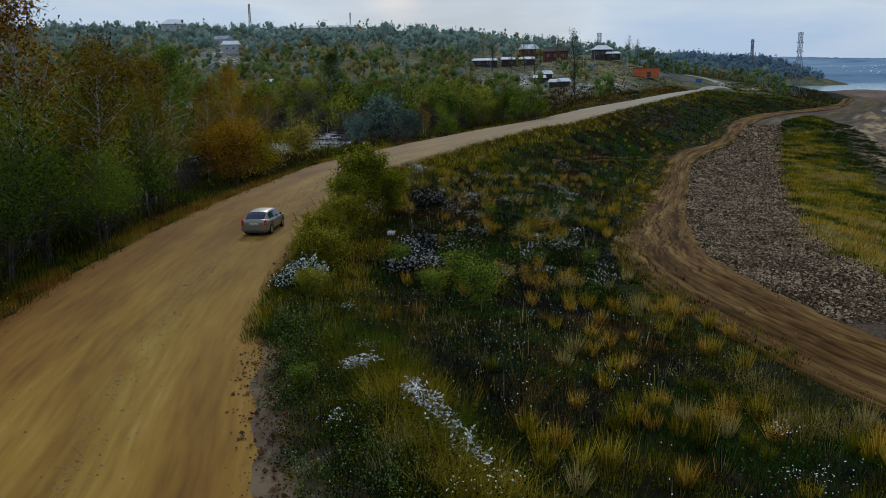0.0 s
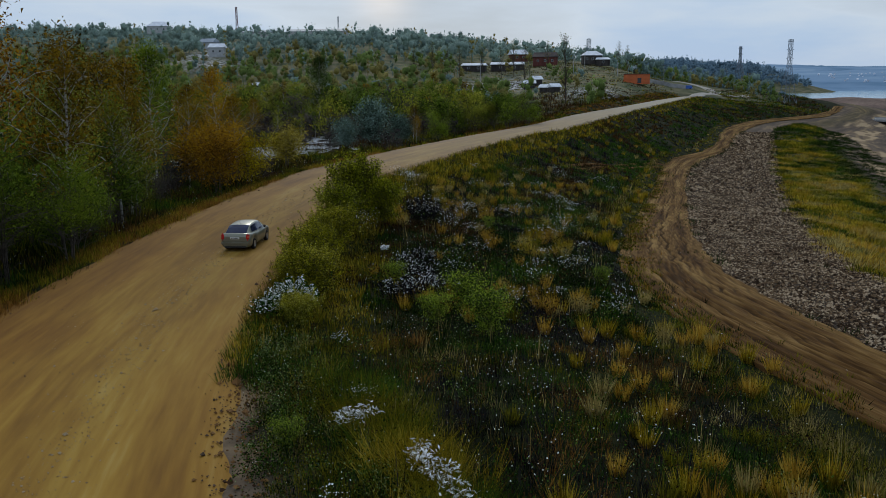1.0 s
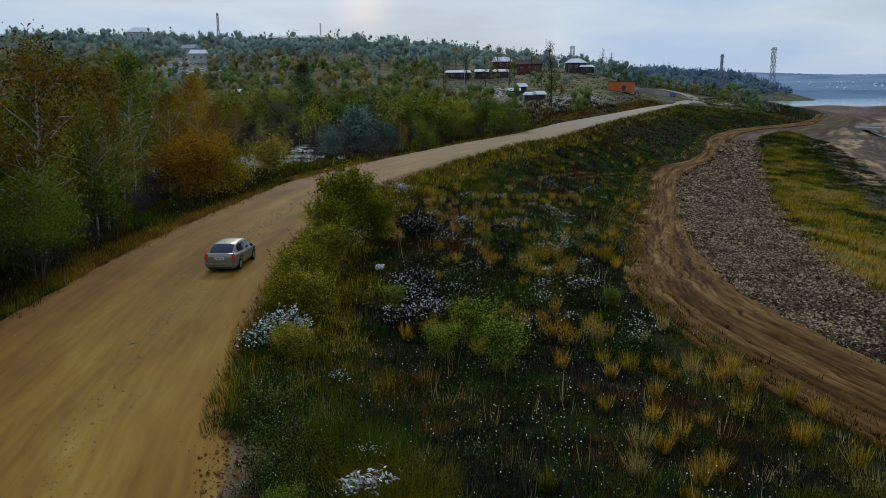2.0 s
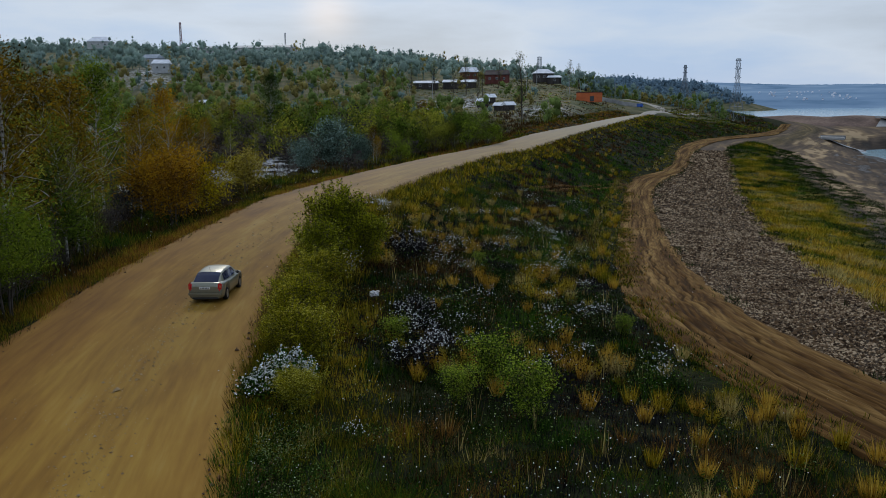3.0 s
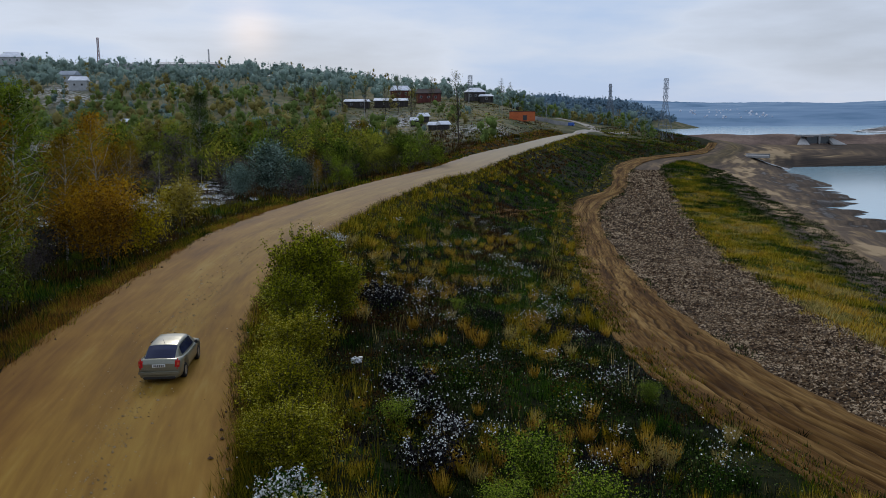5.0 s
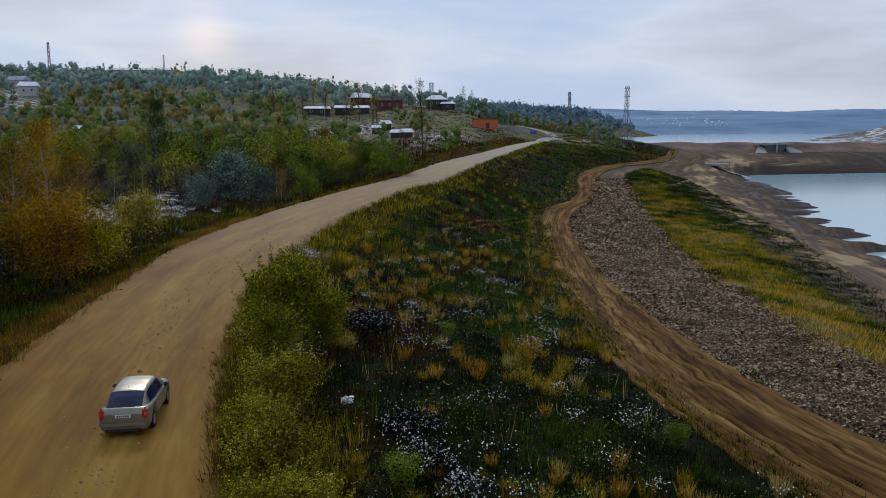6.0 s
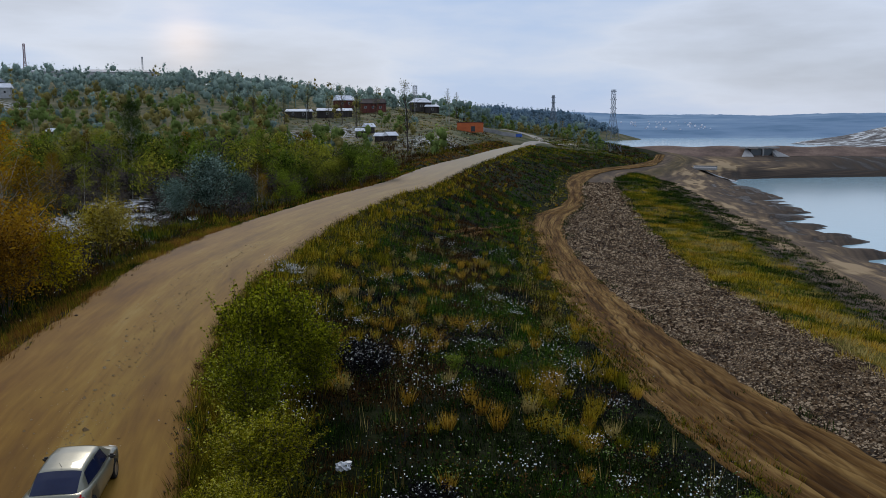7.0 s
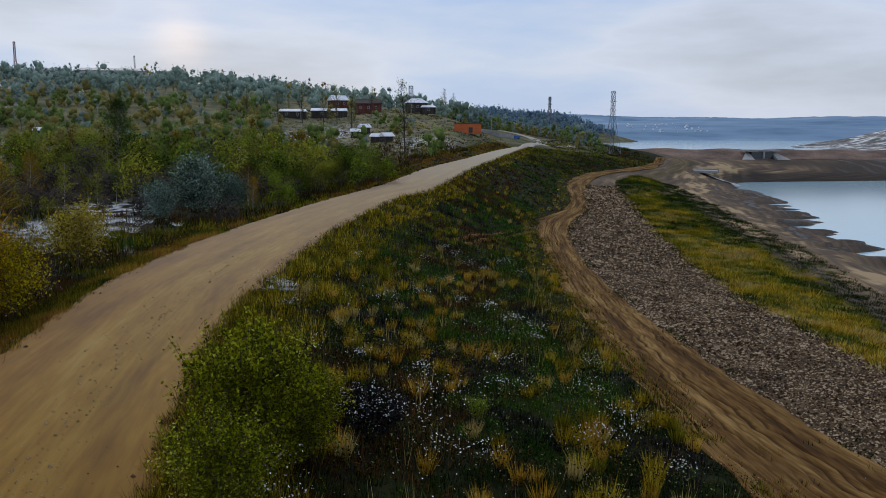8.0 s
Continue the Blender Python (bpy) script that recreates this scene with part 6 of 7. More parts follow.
tagged(dam, "long brown earth dam across the valley", "dam", kind="structure")
spill = thing("spillway", "concrete spillway opening with sloping wing walls in the dam", "spillway", "", pose(207, 458, -6.0))
# solid dark block, the shade inside the opening put into its colour
part("opening", box_mesh("opening", (12, 5, 3.6), M_GLASSVOID, 0.1, (0, 0.8, 2.0)), spill)
part("deck", box_mesh("deck", (19, 7, 0.9), M_CONCRETE, 0.08, (0, 1.0, 4.6)), spill)
part("pier", box_mesh("pier", (0.9, 5.6, 3.9), M_CONCRETE, 0.05, (0.6, 0.2, 2.1)), spill)
for s in (-1, 1):
    bm = bmesh.new()
    ring = [bm.verts.new((s * (6.3 + a), b, c)) for a, b, c in ((0, -6.5, 0), (7, -6.5, 0), (0.4, 2.5, 4.6), (0, 2.5, 4.6))]
    low = [bm.verts.new(v.co + Vector((0, 0.6, -1.2))) for v in ring]
    bm.faces.new(ring), bm.faces.new(low[::-1])
    for k in range(4):
        bm.faces.new((ring[k], low[k], low[(k + 1) % 4], ring[(k + 1) % 4]))
    part("wing_wall", bm_done("wing_wall", bm, M_CONCRETE), spill)
slab = thing("outflow_slab", "pale concrete outflow apron above the lake shore", "concrete slab", "", pose(150, 402, z_at(150, 402) + 0.5, 0, 0, -25))
part("apron", box_mesh("apron", (15, 8, 1.1), M_CONCRETE, 0.2, (0, 0, 0.3)), slab)
part("lip", box_mesh("lip", (15.5, 0.8, 1.8), M_CONCRETE, 0.1, (0, 4.2, 0.5)), slab)
s = np.linspace(0, 1, 40)
cx, cy = 150 + 22 * s, 405 - 28 * s ** 1.5
chan = np.concatenate([np.stack([cx + o, cy, land(cx + o, cy) + 0.25], -1) for o in (-1.9, 1.9)])
k = np.arange(39)
channel = new("channel", mesh_from("channel", chan, np.stack([k, k + 1, k + 41, k + 40], -1), shade("washed_concrete", [(0.35, (0.3, 0.31, 0.32)), (0.65, (0.58, 0.6, 0.62))], big=0.3, fine=2.0, bump=0.2), True))
tagged(channel, "grey washed-out drainage channel running down to the lake", "channel", kind="structure")

# rubble slope with snow at the far end of the dam
M_RUBBLE = shade("rubble_slope", [(0.35, (0.07, 0.06, 0.06)), (0.52, (0.2, 0.2, 0.2)), (0.62, (0.62, 0.66, 0.68))], big=0.12, fine=0.5, rough=0.9, bump=0.6, bump_size=0.4, stretch=(1, 1, 3))
hx, hy, hq = sheet(np.linspace(292, 520, 44), np.linspace(474, 600, 22))
hz = -3 + 17 * ramp01((hx - 288) / 130) * ramp01((hy - 470) / 50) + 0.8 * wavy(hx, hy, 9)
rubble = new("rubble_hill", mesh_from("rubble_hill", np.stack([hx, hy, hz], -1), hq, M_RUBBLE, True))
tagged(rubble, "bare rubble hillside with snow in its gullies", "hillside", kind="structure")

# far woods
far_rng = np.random.default_rng(23)


# distance haze is mixed into these leaf colours, paler and bluer farther off
def hazed_leaf(name, dark, mid, light):
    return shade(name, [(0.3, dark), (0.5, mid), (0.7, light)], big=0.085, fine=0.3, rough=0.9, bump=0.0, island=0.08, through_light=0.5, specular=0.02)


FAR = {"green": hazed_leaf("far_green", (0.125, 0.165, 0.05), (0.19, 0.255, 0.075), (0.26, 0.345, 0.105)), "rust": hazed_leaf("far_rust", (0.189, 0.1664, 0.0589), (0.3052, 0.2678, 0.095), (0.4424, 0.3887, 0.1377)),
       "dark": hazed_leaf("far_dark", (0.18, 0.25, 0.225), (0.245, 0.335, 0.305), (0.315, 0.42, 0.38)),
       "mist": hazed_leaf("far_hazed_grey", (0.255, 0.335, 0.295), (0.335, 0.435, 0.385), (0.42, 0.54, 0.475)), "blue": hazed_leaf("far_hazed_blue", (0.155, 0.235, 0.3), (0.195, 0.295, 0.375), (0.235, 0.35, 0.44))}


def wood(name, label, x, y, h, w, per, size, key, pointed=0.0):
    """Many small crowns in one mesh: flakes gathered in tapered heaps over short stems."""
    n = len(x)
    z = land(x, y)
    f = np.repeat(np.arange(n), per)
    if pointed > 0.5:
        t = far_rng.uniform(0.04, 1, n * per)
        az, r = far_rng.uniform(0, 6.28, n * per), far_rng.uniform(0.5, 1.1, n * per) * (1.03 - t)
        c = np.stack([x[f] + np.cos(az) * r * w[f] / 2, y[f] + np.sin(az) * r * w[f] / 2, z[f] + t * h[f]], -1)
        out = np.stack([np.cos(az), np.sin(az), 0.4 + 0 * az], -1)
    else:
        # each crown is a heap of lobes at their own heights, leaves thick on their upper sides
        count = 5
        up = far_rng.uniform(0.2, 0.84, (n, count))
        wide = np.sin(np.pi * np.clip(up * 0.85 + 0.12, 0, 1)) ** 0.6
        az, r = far_rng.uniform(0, 6.28, (n, count)), np.sqrt(far_rng.uniform(0, 0.8, (n, count))) * wide
        mid = np.stack([x[:, None] + np.cos(az) * r * w[:, None] * 0.36, y[:, None] + np.sin(az) * r * w[:, None] * 0.36, z[:, None] + up * h[:, None]], -1)
        big = far_rng.uniform(0.15, 0.3, (n, count)) * w[:, None]
        k = far_rng.integers(0, count, n * per)
        out = far_rng.normal(size=(n * per, 3)) + (0, 0, 0.35)
        out /= np.linalg.norm(out, axis=1, keepdims=True)
        c = mid[f, k] + out * (big[f, k] * far_rng.uniform(0.5, 1.2, n * per))[:, None] * (1, 1, 1.2)
        c[:, 2] = np.maximum(c[:, 2], z[f] + 0.2)
    v, q = leaflets(far_rng, c, size, out)
    if pointed <= 0.5:
        ico = np.array([(math.cos(k_ * 1.2566 + (0.6283 if up_ < 0 else 0)) * 0.894, math.sin(k_ * 1.2566 + (0.6283 if up_ < 0 else 0)) * 0.894, up_) for up_ in (0.447, -0.447) for k_ in range(5)] + [(0, 0, 1.0), (0, 0, -1.0)])
        tri = np.array([(k_, (k_ + 1) % 5, 10) for k_ in range(5)] + [(5 + (k_ + 1) % 5, 5 + k_, 11) for k_ in range(5)]
                       + [(k_, 5 + k_, (k_ + 1) % 5) for k_ in range(5)] + [(5 + k_, 5 + (k_ + 1) % 5, (k_ + 1) % 5) for k_ in range(5)])
        heart = mid.reshape(-1, 1, 3) + ico[None] * (big.reshape(-1, 1, 1) * far_rng.uniform(0.45, 0.8, (n * count, 12, 1))) * (1, 1, 1.2)
        hq = (tri[None] + 12 * np.arange(n * count)[:, None, None]).reshape(-1, 3) + len(v)
        v, q = np.concatenate([v, heart.reshape(-1, 3)]), np.concatenate([q, hq])
    tv, tq = tubes([([(a, b, g - 0.3), (a, b, g + hh * 0.45)], [0.16, 0.05]) for a, b, g, hh in zip(x, y, z, h)], 4)
    me = mesh_from(name, np.concatenate([v, tv]), np.concatenate([q, tq[:, :3] + len(v), tq[:, (0, 2, 3)] + len(v)]), FAR[key], True)
    return tagged(new(name, me), label, "woods", kind="stuff")


def hillside(n, y0, y1, left, right):
    y = far_rng.uniform(y0, y1, n)
    x = far_rng.uniform(left, right, n) * (0.55 + 0.45 * (y - y0) / max(1, y1 - y0))
    road_gap = x < at(ROAD_L, np.minimum(y, 402)) - 6
    keep = road_gap & ~((np.abs(x + 192) < 9) & (np.abs(y - 488) < 42)) & ~((np.abs(x + 18) < 20) & (y > 372) & (y < 432)) & ~((np.abs(x + 128) < 16) & (y > 284) & (y < 318))
    for ratio, reach, y_to in ((-0.392, 15, 500), (-0.338, 9, 386), (-0.418, 10, 312)):
        keep &= ~((np.abs(x + 5 - ratio * (y - 13)) < reach) & (y < y_to) & (y > y_to - 170) & (far_rng.uniform(size=n) < 0.25))
    keep &= ~((x > -46) & (x < 44) & (y > 395) & (far_rng.uniform(size=n) < 0.35)) & ~((np.abs(x + 274 + 0.5 * (600 - y)) < 22) & (y > 540) & (y < 612)) & ~((x > -240) & (x < -145) & (y > 600) & (y < 665))
    keep &= ~((x > -46) & (x < 46) & (y > 440) & (y < 476)) & ~((x > 30) & (x < 75) & (y > 380) & (y < 412)) & ~((np.abs(x + 129) < 7) & (y > 360) & (y < 388))
    keep &= ~((x > -14) & (x < 44) & (y > 285) & (y < 440) & (far_rng.uniform(size=n) < 0.8))
    for hx_, hy_ in ((-186, 482), (-206, 520)):
        keep &= ~((np.abs(x + 5 - (hx_ + 5) / (hy_ - 13) * (y - 13)) < 7) & (y > hy_ - 55) & (y < hy_ + 8))
    return x[keep], y[keep]


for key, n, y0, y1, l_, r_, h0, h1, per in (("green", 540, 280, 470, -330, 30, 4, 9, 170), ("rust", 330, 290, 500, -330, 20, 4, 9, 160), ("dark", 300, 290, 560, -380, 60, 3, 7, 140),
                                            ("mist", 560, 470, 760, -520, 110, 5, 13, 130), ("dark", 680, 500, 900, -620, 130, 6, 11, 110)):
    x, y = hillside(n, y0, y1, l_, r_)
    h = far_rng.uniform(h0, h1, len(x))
    wood("far_woods", {"green": "green autumn woods on the village hill", "rust": "rust-coloured birches on the village hill", "dark": "dark thin woods on the hill", "mist": "woods high on the village hill, greyed with haze"}[key],
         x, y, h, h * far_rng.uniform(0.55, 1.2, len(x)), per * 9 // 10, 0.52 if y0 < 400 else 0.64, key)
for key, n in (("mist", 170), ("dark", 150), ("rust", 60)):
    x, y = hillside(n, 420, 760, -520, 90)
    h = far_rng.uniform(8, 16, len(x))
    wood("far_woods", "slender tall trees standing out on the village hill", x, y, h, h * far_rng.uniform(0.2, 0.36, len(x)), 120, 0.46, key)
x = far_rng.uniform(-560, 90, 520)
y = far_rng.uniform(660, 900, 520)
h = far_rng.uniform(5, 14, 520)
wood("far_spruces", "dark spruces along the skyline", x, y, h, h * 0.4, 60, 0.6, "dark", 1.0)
x = far_rng.uniform(60, 330, 1700)
y = far_rng.uniform(760, 1020, 1700)
keep = (x < 0.3 * y - 2) & (x < 262)
x, y = x[keep], y[keep]
h = far_rng.uniform(6, 10, len(x)) * np.clip((300 - x) / 90, 0.3, 1)
tip = far_rng.uniform(size=len(x)) < 0.3
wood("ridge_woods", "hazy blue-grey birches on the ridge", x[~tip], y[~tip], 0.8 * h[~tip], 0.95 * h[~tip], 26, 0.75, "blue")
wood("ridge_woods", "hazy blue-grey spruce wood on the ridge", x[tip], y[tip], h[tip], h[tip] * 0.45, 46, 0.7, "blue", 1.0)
for key, n, h0, h1 in (("green", 130, 5, 10), ("dark", 150, 6, 12), ("rust", 60, 4, 8)):
    y = far_rng.uniform(425, 720, n)
    x = far_rng.uniform(34, 112, n) + 0.12 * (y - 425)
    keep = ~((x > 46) & (x < 106) & (y < 482))
    x, y, n = x[keep], y[keep], int(keep.sum())
    h = far_rng.uniform(h0, h1, n)
    wood("far_woods", "mixed autumn trees above the bend of the road", x, y, h, h * far_rng.uniform(0.5, 0.8, n), 100, 0.5, key)
for key, n in (("green", 16), ("rust", 9), ("dark", 10)):
    y = far_rng.uniform(432, 478, n)
    x = 101 + far_rng.uniform(0, 16, n)
    h = far_rng.uniform(2.0, 7.5, n)
    wood("far_woods", "scattered bushes and thin trees beside the pylon", x, y, h, h * far_rng.uniform(0.35, 0.8, n), 110, 0.34, key)
y = far_rng.uniform(480, 680, 160)
x = far_rng.uniform(82, 112, 160) + 0.05 * (y - 405)
h = far_rng.uniform(2.5, 6, 160)
low_y = far_rng.uniform(520, 1000, 420)
low_x = 104 + far_rng.uniform(0, 36, 420) + 0.02 * (low_y - 520)
low_h = far_rng.uniform(2.0, 5.0, 420)
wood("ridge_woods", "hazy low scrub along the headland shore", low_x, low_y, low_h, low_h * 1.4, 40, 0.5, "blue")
wood("far_woods", "rusty scrub on the headland behind the bend", x, y, h, h * 0.8, 70, 0.4, "rust")
for x, y, h in ((-62, 415, 17), (-54, 422, 18), (-47, 428, 16), (-40, 420, 17), (-20, 425, 16), (-14, 430, 18), (-6, 415, 14), (2, 440, 15), (44, 462, 14), (40, 470, 15), (46, 515, 12)):
    m = Matrix.LocRotScale((x, y, z_at(x, y) - 0.1), Euler((0, 0, x)), (h / 17 * 0.9, h / 17 * 0.9, h / 17))
    tagged(copy_thing(POPLAR, m), group="tall trees in the village")

# hills beyond the reservoir, the haze of distance painted into their blue
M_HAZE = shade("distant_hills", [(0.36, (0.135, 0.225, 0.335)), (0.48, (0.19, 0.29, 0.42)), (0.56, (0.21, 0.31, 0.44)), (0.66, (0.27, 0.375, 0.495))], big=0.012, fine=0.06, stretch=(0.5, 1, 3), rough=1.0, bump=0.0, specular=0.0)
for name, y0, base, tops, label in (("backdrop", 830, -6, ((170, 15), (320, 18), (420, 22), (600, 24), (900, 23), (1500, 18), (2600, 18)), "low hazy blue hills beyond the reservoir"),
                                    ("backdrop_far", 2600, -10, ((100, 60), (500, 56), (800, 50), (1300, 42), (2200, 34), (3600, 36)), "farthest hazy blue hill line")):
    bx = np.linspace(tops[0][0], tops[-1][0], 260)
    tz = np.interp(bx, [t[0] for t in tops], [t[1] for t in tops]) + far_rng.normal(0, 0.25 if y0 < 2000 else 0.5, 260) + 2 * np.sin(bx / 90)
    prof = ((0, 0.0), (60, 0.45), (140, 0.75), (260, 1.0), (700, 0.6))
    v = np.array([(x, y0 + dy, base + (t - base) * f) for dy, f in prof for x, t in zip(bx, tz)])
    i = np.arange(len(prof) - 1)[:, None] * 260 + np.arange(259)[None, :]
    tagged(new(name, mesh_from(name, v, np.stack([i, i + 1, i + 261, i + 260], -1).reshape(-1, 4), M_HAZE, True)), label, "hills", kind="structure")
for k in range(42):
    x, dy = 294 + far_rng.uniform(0, 82), 62 + 110 * far_rng.uniform() ** 1.3
    z_ = -6 + (np.interp(x, (170, 320, 420), (15, 18, 22)) + 6) * np.interp(dy, (0, 60, 140, 260), (0, 0.45, 0.75, 1))
    cottage = thing("distant_cottage", "tiny white-roofed cottage on the far shore", "house", "cottages on the far shore", pose(x, 830 + dy, z_ + 0.2, 0, 0, far_rng.uniform(-30, 30)) @ Matrix.Scale(far_rng.uniform(0.4, 0.75), 4))
    part("wall", box_mesh("wall", (2.6, 2.2, 1.5), M_ROOFSNOW, shift=(0, 0, 0.1)), cottage)
    part("roof", gable_mesh("roof", 2.6, 2.4, 0.9, 0.1, 0.1, M_ROOFSNOW if k % 3 else M_ROOFGREY), cottage).location = (0, 0, 1.0)

# ---- the car on the road ----
M_PAINT = plain("car_paint", (0.215, 0.215, 0.165), 0.34, 0.45, coat=0.35)
M_CARGLASS = plain("car_glass", (0.008, 0.014, 0.05), 0.1, specular=0.3)
M_REDLENS = plain("red_lens", (0.55, 0.015, 0.015), 0.15, coat=0.8)
M_TRIM = plain("black_trim", (0.02, 0.02, 0.021), 0.6)
M_RIM = plain("alloy_rim", (0.45, 0.46, 0.47), 0.3, 0.8)
M_PLATE = plain("plate_white", (0.75, 0.76, 0.76), 0.4)
CAR_Y = np.array([-2.29, -2.25, -2.1, -1.7, -1.2, -0.6, 0.0, 0.7, 1.3, 1.8, 2.1, 2.25, 2.3])
CAR_W = np.array([0.70, 0.80, 0.855, 0.875, 0.88, 0.88, 0.88, 0.88, 0.875, 0.85, 0.78, 0.66, 0.5])
CAR_TOP = np.array([0.86, 0.98, 1.04, 1.02, 0.98, 0.965, 0.955, 0.95, 0.93, 0.86, 0.78, 0.7, 0.64])
CAR_LOW = np.array([0.28, 0.25, 0.23, 0.22, 0.22, 0.22, 0.22, 0.22, 0.22, 0.24, 0.28, 0.34, 0.4])


def car_body():
    """Lower body: rounded sections along the length, closed at both ends, with wheel arches pressed in."""
    prof = ((0.0, 0.0), (0.78, 0.0), (0.93, 0.06), (0.985, 0.25), (1.0, 0.55), (0.985, 0.82), (0.93, 0.95), (0.8, 1.0), (0.4, 1.02), (0.0, 1.025))
    ring = [(x, z) for x, z in prof] + [(-x, z) for x, z in prof[-2:0:-1]]
    ys = np.linspace(-2.29, 2.3, 61)
    verts, n = [], len(ring)
    for y in ys:
        w, t, b = (float(np.interp(y, CAR_Y, c)) for c in (CAR_W, CAR_TOP, CAR_LOW))
        for x, z in ring:
            px, pz = x * w, b + (t - b) * z
            for wy in (-1.3, 1.36):
                r = math.hypot(y - wy, pz - 0.33)
                if abs(x) > 0.9 and r < 0.4:
                    px *= 0.80
            verts.append((px, y, pz))
    i = np.arange(60)[:, None] * n + np.arange(n)[None, :]
    j = np.arange(60)[:, None] * n + (np.arange(n)[None, :] + 1) % n
    quads = np.stack([i, j, j + n, i + n], -1).reshape(-1, 4)
    me = mesh_from("body", verts, quads, M_PAINT, True)
    bm = bmesh.new()
    bm.from_mesh(me)
    bm.verts.ensure_lookup_table()
    bm.faces.new([bm.verts[k] for k in range(n)][::-1])
    bm.faces.new([bm.verts[60 * n + k] for k in range(n)])
    bmesh.ops.recalc_face_normals(bm, faces=bm.faces[:])
    bm.to_mesh(me)
    bm.free()
    return me


def cabin_at(y, s, out=0.0):
    """A place on the cabin's skin: y along the car, s across it (0 the middle of the roof, 1 the belt line)."""
    zr = np.interp(y, (-2.12, -1.95, -1.6, -1.25, -0.8, -0.1, 0.5, 0.8, 1.1, 1.42), (1.03, 1.12, 1.30, 1.425, 1.465, 1.475, 1.43, 1.30, 1.12, 0.96))
    zb = np.interp(y, CAR_Y, CAR_TOP) - 0.03
    wb = np.interp(y, (-2.12, -1.6, -0.5, 0.8, 1.42), (0.66, 0.77, 0.82, 0.81, 0.74))
    wr = np.interp(y, (-2.12, -1.6, -1.0, 0, 0.6, 1.42), (0.62, 0.6, 0.585, 0.6, 0.58, 0.7))
    a = np.abs(s)
    top = a < 0.6
    u = np.where(top, a / 0.6, (a - 0.6) / 0.4)
    x = np.where(top, wr * u, wr + (wb - wr) * u)
    z = np.where(top, zr - 0.045 * u ** 3, zr - 0.045 + (zb - zr + 0.045) * u)
    z = np.maximum(z, zb)
    nx, nz = np.where(top, 0.25 * u, 0.92), np.where(top, 1.0, 0.35)
    ny = np.interp(y, (-2.1, -1.2, -0.6, 0.4, 1.0), (-0.6, -0.35, 0, 0.15, 0.6))
    return np.stack([np.sign(s) * (x + out * nx), y + out * ny, z + out * nz], -1)


def cabin_patch(name, y0, y1, s0, s1, material, out, ny=14, ns=14, skew=0.0):
    ys, ss = np.linspace(y0, y1, ny), np.linspace(s0, s1, ns)
    gy, gs = np.meshgrid(ys, ss, indexing="ij")
    gy = gy + skew * (np.abs(gs) - abs(s0)) / max(abs(s1 - s0), 1e-6) * np.where(gy < (y0 + y1) / 2, -1, 1)
    i = np.arange(ny - 1)[:, None] * ns + np.arange(ns - 1)[None, :]
    return mesh_from(name, cabin_at(gy, gs, out).reshape(-1, 3), np.stack([i, i + ns, i + ns + 1, i + 1], -1).reshape(-1, 4), material, True)


car = thing("car", "silver-beige hatchback car driving on the dirt road", "car", "", pose(-17.65, 52.0, z_at(-17.65, 52.0) + 0.055, 0, 0, 3.0))
part("body", car_body(), car)
part("roof", cabin_patch("roof", -2.12, 1.42, -1.0, 1.0, M_PAINT, 0.0, 40, 33), car)
part("rear_window", cabin_patch("rear_window", -2.06, -1.3, -0.585, 0.585, M_CARGLASS, 0.008), car, "dark tinted rear window")
part("windscreen", cabin_patch("windscreen", 0.55, 1.34, -0.56, 0.56, M_CARGLASS, 0.008), car)
for s in (1, -1):
    part("side_window", cabin_patch("side_window", -1.28, -0.36, s * 0.66, s * 0.95, M_CARGLASS, 0.008, skew=0.16), car)
    part("side_window", cabin_patch("side_window", -0.28, 0.52, s * 0.66, s * 0.95, M_CARGLASS, 0.008, skew=0.16), car)
    mirror = part("mirror", box_mesh("mirror", (0.2, 0.14, 0.15), M_TRIM, 0.05), car)
    mirror.location = (s * 0.93, 0.62, 1.02)
    lamp = part("tail_light", box_mesh("tail_light", (0.19, 0.2, 0.42), M_REDLENS, 0.075), car, "red tail light")
    lamp.matrix_basis = pose(s * 0.725, -2.225, 0.86, -8, s * 9, s * 28)
    part("lens", box_mesh("lens", (0.1, 0.02, 0.12), plain("amber_lens", (0.6, 0.12, 0.06), 0.2), 0.01, (0, -0.098, 0.0)), lamp)
    head = part("headlight", box_mesh("headlight", (0.36, 0.14, 0.16), M_PLATE, 0.05), car)
    head.matrix_basis = pose(s * 0.6, 2.14, 0.68, 0, 0, s * -28)
bumper = part("bumper", box_mesh("bumper", (1.66, 0.16, 0.24), M_PAINT, 0.07), car, "pale rear bumper")
bumper.location = (0, -2.28, 0.5)
part("tow_bar", box_mesh("tow_bar", (0.06, 0.14, 0.06), M_TRIM, 0.02), car).location = (0.05, -2.36, 0.3)
part("diffuser", box_mesh("diffuser", (1.3, 0.12, 0.14), M_TRIM, 0.03), car).location = (0, -2.25, 0.3)
plate = part("number_plate", box_mesh("number_plate", (0.52, 0.02, 0.12), M_PLATE, 0.006), car, "white number plate with dark bars")
plate.location = (0, -2.30, 0.80)
for k in range(6):
    part("bar", box_mesh("bar", (0.045, 0.008, 0.065), M_TRIM), plate).location = (-0.18 + 0.072 * k, -0.013, 0)
v, q = tubes([([(0, -1.12, 1.45), (0, -1.3, 1.64)], [0.008, 0.004])], 5)
part("antenna", mesh_from("antenna", v, q, M_TRIM), car)


